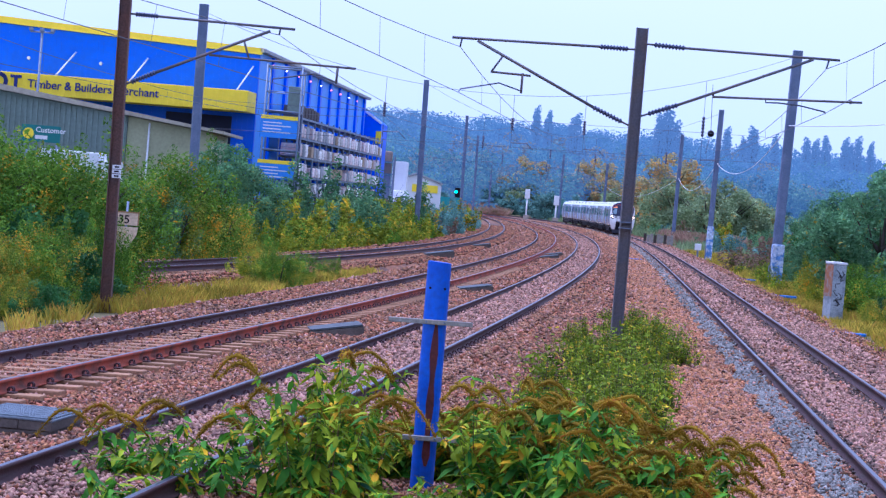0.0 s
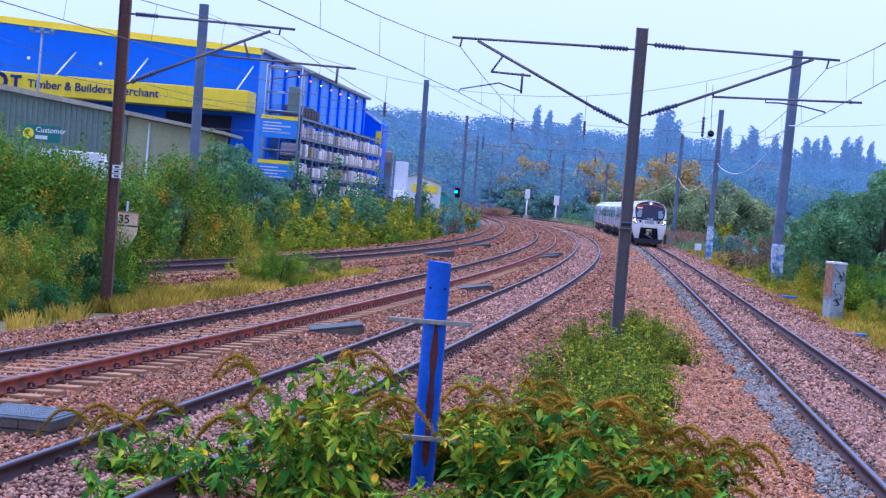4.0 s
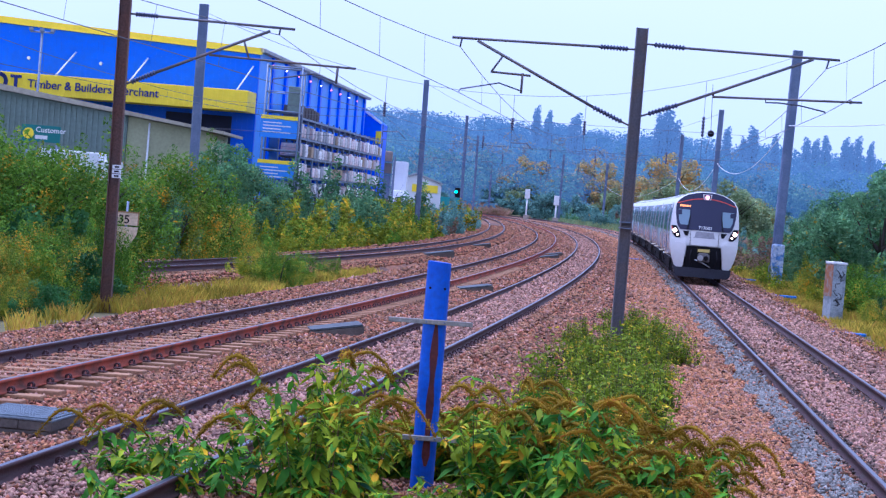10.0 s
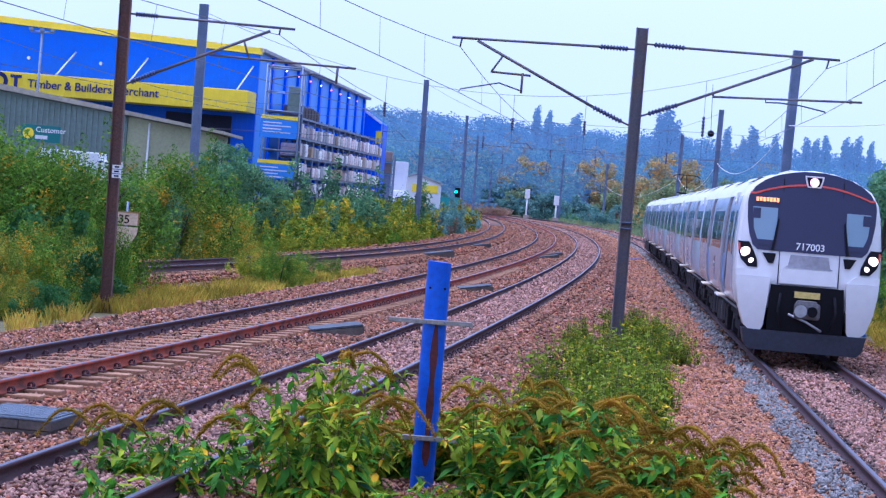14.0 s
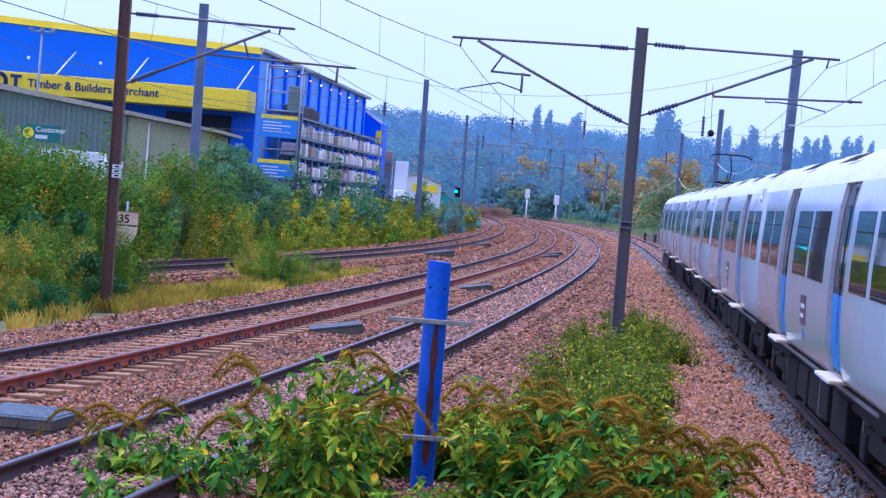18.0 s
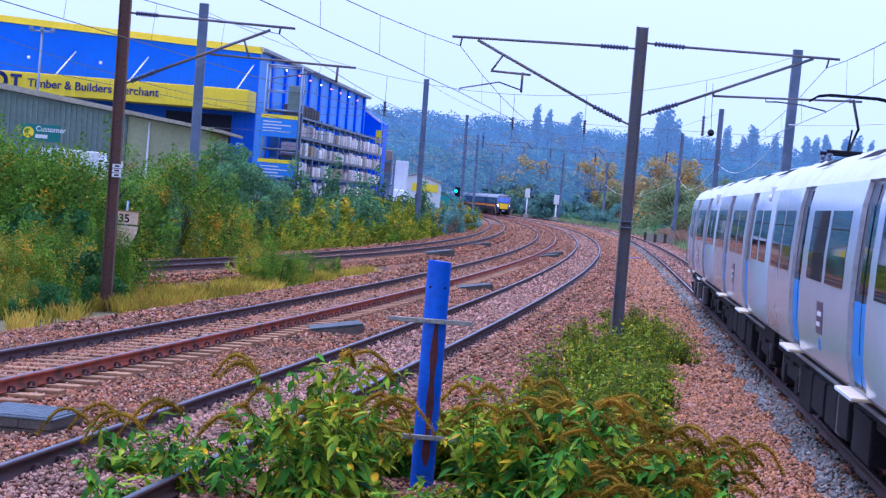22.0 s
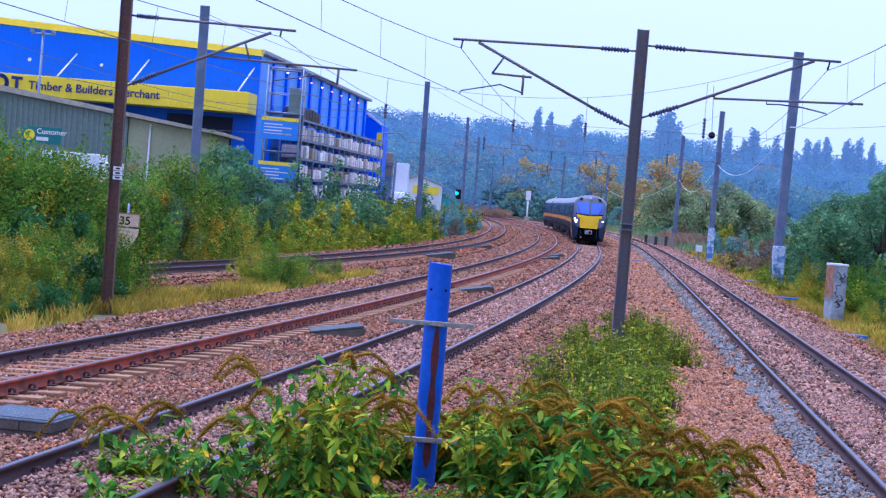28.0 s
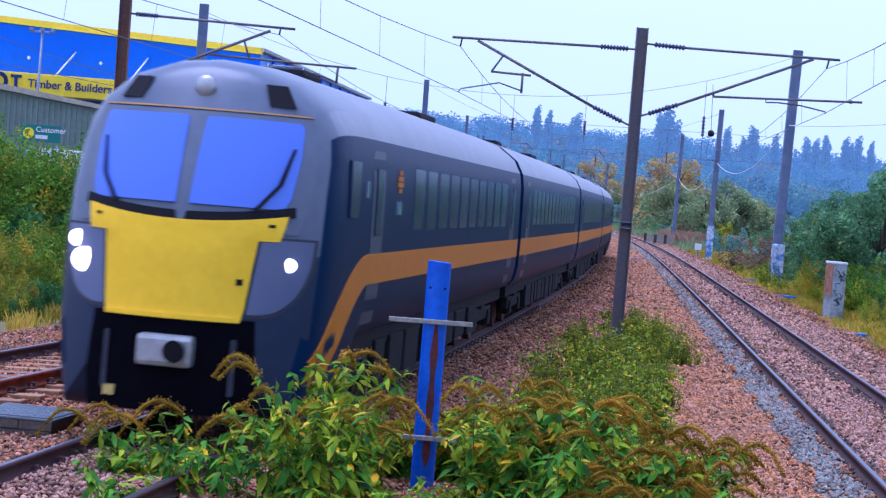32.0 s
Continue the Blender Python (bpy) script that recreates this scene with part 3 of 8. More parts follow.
for x0, x1 in ((0.12, -GW / 2), (-GW / 2, -GW - 0.12)):
    z0, z1 = (EAVE, EAVE + 0.78) if x0 > -1 else (EAVE + 0.78, EAVE)
    v = [bm.verts.new(p) for p in ((x0, -0.12, z0 - 0.12), (x1, -0.12, z1 - 0.12), (x1, -0.12, z1 + 0.25), (x0, -0.12, z0 + 0.25))]
    w = [bm.verts.new(p.co + Vector((0, 0.11, 0))) for p in v]
    bm.faces.new(v)
    bm.faces.new(w[::-1])
    for i in range(4):
        bm.faces.new((v[i], w[i], w[(i + 1) % 4], v[(i + 1) % 4]))
bmesh.ops.recalc_face_normals(bm, faces=bm.faces)
part("verge_trim", bm, YELLOW, wh, "yellow roof edge trim")
CREAM = material("cream_gutter", (0.72, 0.66, 0.46), 0.6, vary=0.12, scale=0.5, fine=5, bump=0.05)
wh_box("eaves_trim", (0.01, -0.12, EAVE + 0.02), (0.2, GD, EAVE + 0.26), CREAM, "pale eaves gutter")
for i in range(10):
    y = 4.5 + i * 5.2
    wh_box("pilaster", (0.0, y - 0.35, -0.5), (0.16, y + 0.35, EAVE - 0.02), BLUE, "dark blue pilaster")
RED = glow_material("red_warm_lamp", (1.0, 0.25, 0.2), 2.5)
LAMPW = glow_material("white_lamp", (1.0, 0.95, 0.9), 3.0)
for i in range(9):
    y = 3.0 + i * 5.2
    wh_box("eaves_lamp", (0.24, y, EAVE - 0.54), (0.36, y + 0.12, EAVE - 0.46), RED if i % 3 != 1 else LAMPW, "small lit lamp below the eaves", 0.04)
# fascia canopy
fa = part("fascia", (lambda b: (add_box(b, (-26, -3.0, 6.34), (-0.02, -0.06, 7.48), bevel=0.03), b)[1])(bmesh.new()), YELLOW, wh, "yellow ribbed sign fascia")
bm = bmesh.new()
for i in range(86):
    x = -0.2 - i * 0.3
    add_box(bm, (x - 0.035, -3.03, 6.36), (x + 0.035, -3.0, 7.46))
part("fascia_rib", bm, YELLOW, fa)
NAVY = material("navy_lettering", (0.01, 0.02, 0.18), 0.5, vary=0.05, bump=0)
word_x = -12.15
for word in ("Timber", "&", "Builders", "Merchant"):
    w_ = text_mesh("lettering", word, 0.635, NAVY, fa, pose(word_x, -3.05, 6.72, 90, 0, 0), 0.012)
    word_x += max(v.co.x for v in w_.data.vertices) + 0.15
bm = bmesh.new()
for i in range(24):
    t0 = 2 * math.pi * i / 24
    add_box(bm, (-0.09, -0.02, 0.28), (0.09, 0.02, 0.5), pose(-13.75, -3.05, 6.94) @ Matrix.Rotation(t0, 4, "Y"))
add_box(bm, (-13.12, -3.07, 7.18), (-12.5, -3.03, 7.34))
add_box(bm, (-12.9, -3.07, 6.58), (-12.72, -3.03, 7.2))
part("emblem", bm, NAVY, fa, "navy ring and bar emblem")
for x in (-0.65, -6.57, -10.67, -16.6):
    tubes("canopy_stay", [([Vector((x, -3.0, 7.45)), Vector((x + 0.32, -0.05, 8.95))], 0.045)], WHITE, wh, "white diagonal stay")
for x in (-8.9, -13.0, -18.0):
    bm = bmesh.new()
    bmesh.ops.create_cone(bm, cap_ends=True, segments=12, radius1=0.10, radius2=0.08, depth=0.1, matrix=pose(x, -0.1, 8.45, 90))
    part("flood_light", bm, WHITE, wh, "small round white wall light")
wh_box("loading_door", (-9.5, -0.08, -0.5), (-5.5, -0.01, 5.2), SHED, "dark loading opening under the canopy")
# the canopy's shade is put into this flat panel's dark blue
SHADEBLUE = material("canopy_shade_blue", (0.006, 0.012, 0.060), 0.7, vary=0.15, bump=0)
wh_box("loading_door", (-5.0, -0.08, -0.5), (-1.3, -0.01, 6.1), SHADEBLUE, "dark opening under the canopy, its shade painted on a flat panel")
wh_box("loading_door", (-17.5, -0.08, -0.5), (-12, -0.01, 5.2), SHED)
# second block behind
w2 = empty("warehouse_annex", Matrix.Translation((-7.0, 179, 0)) @ pose(0, 0, 0, 0, 0, -4.295), "lower blue warehouse block with yellow corner trim", "warehouse")
bm = bmesh.new()
va = [bm.verts.new(p) for p in ((-8, 0, -0.5), (-0.3, 0, -0.5), (1.3, 0, -0.5), (1.3, 0, 8.0), (-0.3, 0, 9.05), (-8, 0, 9.05))]
vb = [bm.verts.new(v.co + Vector((0, 5, 0))) for v in va]
bm.faces.new(va)
bm.faces.new(vb[::-1])
for i in range(6):
    bm.faces.new((va[i], vb[i], vb[(i + 1) % 6], va[(i + 1) % 6]))
bmesh.ops.recalc_face_normals(bm, faces=bm.faces)
part("wall", bm, BLUE, w2)
box("trim", (-2.2, -0.08, 8.75), (-0.3, -0.01, 9.15), YELLOW, w2, "yellow edge trim")
box("trim", (0.95, -0.1, 6.4), (1.38, -0.01, 7.4), YELLOW, w2, "yellow sign panel")
box("slope_trim", (-0.95, -0.09, -0.09), (0.95, -0.02, 0.09), WHITE, w2, "white sloping edge trim").matrix_basis = pose(0.52, 0, 8.56, 0, 33.5, 0)

# stair tower of scaffold with two banners
st = empty("stair_tower", pose(-10.22, 121.6, 0), "galvanised steel stair tower with blue banners beside the warehouse corner", "stair tower")
runs = []
for x in (0.0, 1.9):
    for y in (0.0, 2.2):
        runs.append(([Vector((x, y, -0.5)), Vector((x, y, 9.0))], 0.06))
for z in (2.2, 4.4, 6.5, 8.9):
    for a, b in (((0, 0), (1.9, 0)), ((1.9, 0), (1.9, 2.2)), ((0, 2.2), (1.9, 2.2)), ((0, 0), (0, 2.2))):
        runs.append(([Vector((*a, z)), Vector((*b, z))], 0.05))
        if z < 8:
            runs.append(([Vector((*a, z + 1.05)), Vector((*b, z + 1.05))], 0.03))
tubes("frame", runs, STEEL_GREY, st)
for z in (2.2, 4.4, 6.5):
    box("platform", (0.02, 0.02, z - 0.06), (1.88, 2.18, z), STEEL_GREY, st)
for i in range(3):
    for j in range(9):
        box("tread", (1.0, 0.15 + j * 0.2, 0.2 + i * 2.2 + j * 0.23), (1.8, 0.4 + j * 0.2, 0.23 + i * 2.2 + j * 0.23), STEEL_GREY, st)
box("cabinet", (1.2, 0.3, 6.52), (1.85, 1.2, 7.9), SHED, st, "slate cabinet on the top landing", 0.03)
SIGNBLUE = material("blue_banner", (0.05, 0.26, 0.85), 0.5, vary=0.06, bump=0)
for z0, z1 in ((5.05, 6.25), (2.85, 3.85)):
    bn = box("banner", (-0.15, -0.12, z0), (1.85, -0.07, z1), SIGNBLUE, st, "blue banner with a yellow heading")
    box("heading", (-0.15, -0.135, z1 - 0.2), (1.85, -0.12, z1), YELLOW, bn)
    for j in range(4):
        box("text_bar", (0.0, -0.13, z1 - 0.42 - j * 0.17), (1.0 + 0.5 * (j % 2), -0.122, z1 - 0.36 - j * 0.17), WHITE, bn)

# racks of building goods along the long wall
SACK = [material("pale_sacks", (0.86, 0.83, 0.83), 0.7, vary=0.22, scale=2.2, fine=7, bump=0.3, objects=0.3),
        material("tan_packs", (0.45, 0.33, 0.22), 0.8, vary=0.15, scale=3, fine=12, bump=0.3, objects=0.2),
        material("grey_blocks", (0.36, 0.38, 0.42), 0.85, vary=0.15, scale=3, fine=12, bump=0.3, objects=0.2),
        material("dark_packs", (0.09, 0.08, 0.09), 0.8, vary=0.15, scale=3, fine=12, bump=0.3, objects=0.2),
        material("pinkish_packs", (0.72, 0.50, 0.48), 0.6, vary=0.3, scale=3, fine=5, bump=0.3, objects=0.25, second=(0.74, 0.72, 0.74))]
rng = random.Random(5)
sack_meshes = []
for mi, mat_ in enumerate(SACK):
    bm = bmesh.new()
    add_box(bm, (0, 0, 0), (1.15, 1.0, 0.85), bevel=0.07)
    for lv in (0.28, 0.56):
        add_box(bm, (-0.02, -0.02, lv), (1.17, 1.02, lv + 0.03))
    me = bpy.data.meshes.new("pallet_load")
    bm.to_mesh(me)
    bm.free()
    me.materials.append(mat_)
    sack_meshes.append(me)
rk = empty("storage_rack", Matrix.Translation((-10.98, 125, 0)) @ pose(0, 0, 0, 0, 0, -4.295) @ pose(0.5, 5.0, 0), "blue-grey pallet rack along the long wall", "rack")
runs = []
for i in range(16):
    y = i * 3.0
    for x in (0.15, 1.35):
        runs.append(([Vector((x, y, -0.5)), Vector((x, y, 6.62))], 0.05))
for r_ in runs:
    tubes("upright", [r_], STEEL_GREY, rk, sides=4)
for z in (2.0, 3.1, 4.25, 5.35, 6.5):
    for x in (0.15, 1.35):
        box("beam", (x - 0.04, 0, z - 0.1), (x + 0.04, 45, z), STEEL_GREY, rk)
    box("shelf", (0.16, 0.02, z + 0.004), (1.34, 44.98, z + 0.03), STEEL_GREY, rk)
rm = rk.matrix_basis
for z in (2.03, 3.13, 4.28, 5.38, 6.53):
    y = 0.15
    while y < 44:
        w = rng.choice((0, 0, 4, 0, 2, 4, 1)) if z < 6 else rng.choice((3, 3, 3, 2))
        if z > 6 and y > 7.5:
            y += 1.3
            continue
        if rng.random() < (0.93 if z > 3.0 else 0.6):
            g = new("pallet_load", sack_meshes[w])
            g.matrix_basis = rm @ pose(0.25, y, z - 0.002)
            g.scale = (1, rng.uniform(0.85, 1.05), rng.uniform(0.62, 0.92))
            tagged(g, ("stack of pale plastic sacks on a rack", "tan packed building goods on a rack", "grey building blocks on a rack", "dark wrapped packs on a rack", "pinkish white shrink-wrapped packs on a rack")[w],
                   "pallet load", "goods on the rack")
        y += 1.25

rk2 = empty("storage_rack", pose(-6.1, 186, 0), "small rack with tan and dark goods beside the blue block", "rack")
for x, y in ((0, 0), (0, 2.6), (1.5, 0), (1.5, 2.6)):
    tubes("upright", [([Vector((x, y, -0.5)), Vector((x, y, 5.6))], 0.06)], STEEL_GREY, rk2, sides=4)
for z in (1.1, 2.1, 3.1, 4.1, 5.1):
    box("shelf", (0, 0, z), (1.5, 2.6, z + 0.08), STEEL_GREY, rk2)
    g = new("pallet_load", sack_meshes[rng.choice((1, 3, 1, 2))])
    g.matrix_basis = rk2.matrix_basis @ pose(0.15, 0.4, z + 0.078)
    tagged(g, "tan or dark packed goods on the small rack", "pallet load", "goods on the rack")

# a dark weight hung from the span wire beside the second tall mast
wt = empty("hanging_weight", pose(17.82, 156, 0), "black round weight hanging on a thin wire", "weight")
bm = bmesh.new()
bmesh.ops.create_uvsphere(bm, u_segments=14, v_segments=10, radius=0.24, matrix=pose(0, 0, 8.5))
part("ball", bm, BLACK, wt, "", True)
tubes("wire", [([Vector((-0.14, 0, 11.9)), Vector((0, 0, 8.5)), Vector((-0.25, 0, 7.1))], 0.02)], WIRE, wt, sides=4)


# ---- plants ----
GREEN = leaf_material("bush_leaves", (0.020, 0.090, 0.012), (0.215, 0.400, 0.030), (0.76, 0.42, 0.012), 0.15, 0.9, 0.55)
GREEN_BLUE = leaf_material("blue_green_leaves", (0.038, 0.125, 0.062), (0.195, 0.400, 0.175), (0.40, 0.34, 0.05), 0.08, 0.9, 0.4)
GREEN_DARK = leaf_material("dark_leaves", (0.022, 0.090, 0.028), (0.080, 0.225, 0.058), (0.30, 0.20, 0.03), 0.04, 0.9, 0.4)
OLIVE_LEAF = leaf_material("olive_leaves", (0.044, 0.120, 0.014), (0.345, 0.390, 0.030), (0.80, 0.38, 0.012), 0.26, 0.9, 0.55)
YELLOW_LEAF = leaf_material("yellow_green_leaves", (0.045, 0.120, 0.008), (0.370, 0.430, 0.022), (0.74, 0.50, 0.016), 0.24, 0.9, 0.45)
AUTUMN = leaf_material("autumn_leaves", (0.200, 0.270, 0.140), (0.520, 0.420, 0.180), (0.66, 0.38, 0.10), 0.34, 0.5, 0.3)
BROWNISH = leaf_material("russet_leaves", (0.120, 0.080, 0.060), (0.270, 0.170, 0.115), (0.12, 0.15, 0.04), 0.3, 0.6, 0.4)
BUDDLEIA = leaf_material("buddleia_leaves", (0.005, 0.050, 0.014), (0.105, 0.330, 0.016), (0.56, 0.32, 0.010), 0.14, 2.2, 0.5)
BUDDLEIA_LIME = leaf_material("lime_buddleia_leaves", (0.022, 0.100, 0.004), (0.355, 0.455, 0.006), (0.84, 0.50, 0.006), 0.17, 2.2, 0.5)
WEED = leaf_material("weed_leaves", (0.010, 0.056, 0.007), (0.300, 0.420, 0.014), (0.82, 0.58, 0.02), 0.18, 1.6, 0.55)
GRASS = leaf_material("dry_grass", (0.130, 0.170, 0.014), (0.700, 0.520, 0.060), (0.60, 0.36, 0.06), 0.25, 0.7, 0.45)
REED = leaf_material("reeds", (0.30, 0.18, 0.12), (0.48, 0.31, 0.22), (0.2, 0.25, 0.06), 0.2)
# hill woods: the last triple paints distance haze as a bluish glow
FAR_LEAF = leaf_material("hazed_hill_wood_leaves", (0.016, 0.045, 0.041), (0.070, 0.119, 0.098), (0.12, 0.14, 0.08), 0.06, 0.10, 0.5, (0.098, 0.216, 0.362))
FAR_GREEN = leaf_material("hazed_hill_green_leaves", (0.021, 0.057, 0.041), (0.090, 0.164, 0.090), (0.18, 0.18, 0.06), 0.08, 0.10, 0.5, (0.074, 0.176, 0.302))
FAR_NEAR = leaf_material("hazed_hill_foot_leaves", (0.021, 0.066, 0.033), (0.107, 0.193, 0.074), (0.22, 0.20, 0.05), 0.08, 0.12, 0.5, (0.048, 0.113, 0.215))
FAR_AUTUMN = leaf_material("hazed_hill_turning_leaves", (0.098, 0.115, 0.074), (0.213, 0.189, 0.090), (0.30, 0.20, 0.05), 0.2, 0.12, 0.4, (0.051, 0.102, 0.182))
# these two carry distance haze in their paler, cooler leaf colours
MID_LEAF = leaf_material("hazed_mid_wood_leaves", (0.085, 0.205, 0.205), (0.195, 0.370, 0.305), (0.28, 0.30, 0.12), 0.06, 0.4, 0.4)
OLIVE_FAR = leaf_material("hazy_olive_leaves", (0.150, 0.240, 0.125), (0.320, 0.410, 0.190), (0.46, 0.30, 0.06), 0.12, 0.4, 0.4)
BARK = material("bark", (0.07, 0.055, 0.045), 0.9, vary=0.3, scale=3, fine=25, bump=0.5)
SEED = leaf_material("seed_heads", (0.12, 0.076, 0.006), (0.41, 0.260, 0.010), (0.34, 0.13, 0.01), 0.22, 3.0, 0.35)


def leaf_array(rs, centres, size, slim=0.45, droop=0.1, up=0.4):
    """Folded leaves at the centres: arrays of vertices and corners."""
    n = len(centres)
    d = rs.normal(size=(n, 3))
    d[:, 2] = d[:, 2] * 0.6 - droop
    d /= np.linalg.norm(d, axis=1, keepdims=True)
    nor = rs.normal(size=(n, 3)) + np.array([0, 0, up])
    side = np.cross(d, nor)
    side /= np.linalg.norm(side, axis=1, keepdims=True) + 1e-9
    nor = np.cross(side, d)
    s = size * rs.uniform(0.6, 1.35, size=(n, 1))
    a = centres - d * s * 0.5
    b = centres + side * s * slim * 0.5 + nor * s * 0.08
    c = centres + d * s * 0.5 - nor * s * 0.06
    e = centres - side * s * slim * 0.5 + nor * s * 0.08
    v = np.stack([a, b, c, e], 1).reshape(-1, 3)
    f = np.arange(n * 4).reshape(-1, 4)
    return v, f


def blob_points(rs, blobs, n, hollow=0.35):
    """Points in and mostly near the skin of several ellipsoids (x, y, z, rx, ry, rz)."""
    b = np.array(blobs, float)
    w = (b[:, 3] * b[:, 4] * b[:, 5]) ** (2 / 3)
    pick = rs.choice(len(b), n, p=w / w.sum())
    d = rs.normal(size=(n, 3))
    d /= np.linalg.norm(d, axis=1, keepdims=True)
    r = rs.uniform(hollow ** 3, 1, size=(n, 1)) ** (1 / 3)
    r *= 1 + 0.16 * np.sin(d[:, :1] * 5 + b[pick, 0:1]) * np.sin(d[:, 2:3] * 6 + b[pick, 1:2])
    return b[pick, :3] + d * r * b[pick, 3:]


def branch_runs(rs, height, spread, n, r0):
    runs = [([Vector((0, 0, -0.2)), Vector((rs.uniform(-.1, .1), rs.uniform(-.1, .1), height * 0.35)), Vector((rs.uniform(-.2, .2), rs.uniform(-.2, .2), height * 0.8))],
             [r0, r0 * 0.75, r0 * 0.2])]
    for i in range(n):
        a = rs.uniform(0, 6.28)
        z = height * rs.uniform(0.15, 0.55)
        e = Vector((math.cos(a) * spread * rs.uniform(0.4, 0.8), math.sin(a) * spread * rs.uniform(0.4, 0.8), z + height * rs.uniform(0.15, 0.4)))
        runs.append(([Vector((0, 0, z)), e * 0.5 + Vector((0, 0, z * 0.4)), e], [r0 * 0.5, r0 * 0.3, r0 * 0.1]))
    return runs


def plant(name, label, category, seed, blobs, leaves, size, mat, trunk=None, slim=0.5, group="", hollow=0.35, stem="branchwork"):
    rs = np.random.RandomState(seed)
    ob = empty(name, Matrix(), label, category, group)
    h = max(b[2] + b[5] for b in blobs)
    w = max(max(abs(b[0]) + b[3], abs(b[1]) + b[4]) for b in blobs)
    if trunk is None:
        runs = []
        for i in range(7):
            a = rs.uniform(0, 6.28)
            e = Vector((math.cos(a) * w * 0.6, math.sin(a) * w * 0.6, h * rs.uniform(0.6, 0.9)))
            runs.append(([Vector((e.x * 0.15, e.y * 0.15, -0.15)), e * 0.5 + Vector((0, 0, h * 0.15)), e * 0.85], [0.02, 0.012, 0.003]))
    else:
        runs = branch_runs(rs, h, w, 9, trunk)
    tubes(stem, runs, BARK, ob, sides=5)
    v, f = leaf_array(rs, blob_points(rs, blobs, leaves, hollow), size, slim)
    big_mesh("crown" if trunk else "foliage", v, f, mat, ob)
    return ob


def rand_blobs(rs, n, w, h, r, base=0.25):
    out = []
    for i in range(n):
        a, d = rs.uniform(0, 6.28), w * math.sqrt(rs.uniform(0, 1))
        z = h * rs.uniform(base, 1.0) * (1 - 0.35 * (d / max(w, 1e-3)) ** 2)
        q = r * rs.uniform(0.55, 1.15)
        out.append((math.cos(a) * d, math.sin(a) * d, max(z - q * 0.5, q * 0.6), q, q, q * 0.85))
    return out


def scatter(proto_list, places):
    """First use moves each prototype, later ones copy it: places of (which, x, y, z, turn, scale[, stretch])."""
    used = set()
    for w, x, y, z, a, s, *h in places:
        m = pose(x, y, z, 0, 0, a) @ Matrix.Diagonal((s, s, s * (h[0] if h else 1), 1))
        if w not in used:
            used.add(w)
            proto_list[w].matrix_basis = m
        else:
            copy_thing(proto_list[w], m)
    for i, ob in enumerate(proto_list):
        if i not in used:
            for ch_ in list(ob.children):
                bpy.data.objects.remove(ch_)
            bpy.data.objects.remove(ob)


def shoots(rs, w, h, n):
    """Upright leafy shoots: slim tall blobs leaning outwards from a low base."""
    out = []
    for i in range(n):
        a, d = rs.uniform(0, 6.28), w * math.sqrt(rs.uniform(0, 1))
        t = h * rs.uniform(0.45, 1.0) * (1 - 0.3 * (d / w) ** 2)
        for q in (0.2, 0.45, 0.7, 0.9):
            k = 1 + 0.35 * q
            r = rs.uniform(0.20, 0.34) * (1.25 - 0.7 * q)
            out.append((math.cos(a) * d * k, math.sin(a) * d * k, t * q, r, r, t * 0.17))
    return out


rs = np.random.RandomState(11)
NEARBUSH = [
    plant("bush", "dense green lineside bush with fine leaves", "bush", 1, rand_blobs(rs, 22, 1.2, 2.3, 0.50, 0.08) + shoots(rs, 1.2, 2.6, 9), 19000, 0.062, GREEN, slim=0.45, group="lineside bushes"),
    plant("bush", "tall feathery blue-green bush beside the line", "bush", 3, rand_blobs(rs, 22, 1.2, 2.6, 0.46, 0.08) + shoots(rs, 1.2, 3.1, 20), 20000, 0.066, GREEN_BLUE, slim=0.30, group="lineside bushes"),
    plant("bush", "olive bush turning yellow in autumn", "bush", 4, rand_blobs(rs, 18, 1.2, 1.9, 0.46, 0.08) + shoots(rs, 1.1, 2.2, 8), 14000, 0.064, OLIVE_LEAF, slim=0.45, group="lineside bushes"),
    plant("bush", "low yellow-green bush with golden leaves", "bush", 7, rand_blobs(rs, 15, 1.2, 1.5, 0.42, 0.08) + shoots(rs, 1.1, 1.7, 9), 11000, 0.070, YELLOW_LEAF, slim=0.5, group="lineside bushes"),
    plant("bush", "dark green bramble thicket", "bush", 5, rand_blobs(rs, 14, 1.4, 1.5, 0.5, 0.1), 9500, 0.085, GREEN_DARK, slim=0.7, group="lineside bushes"),
]
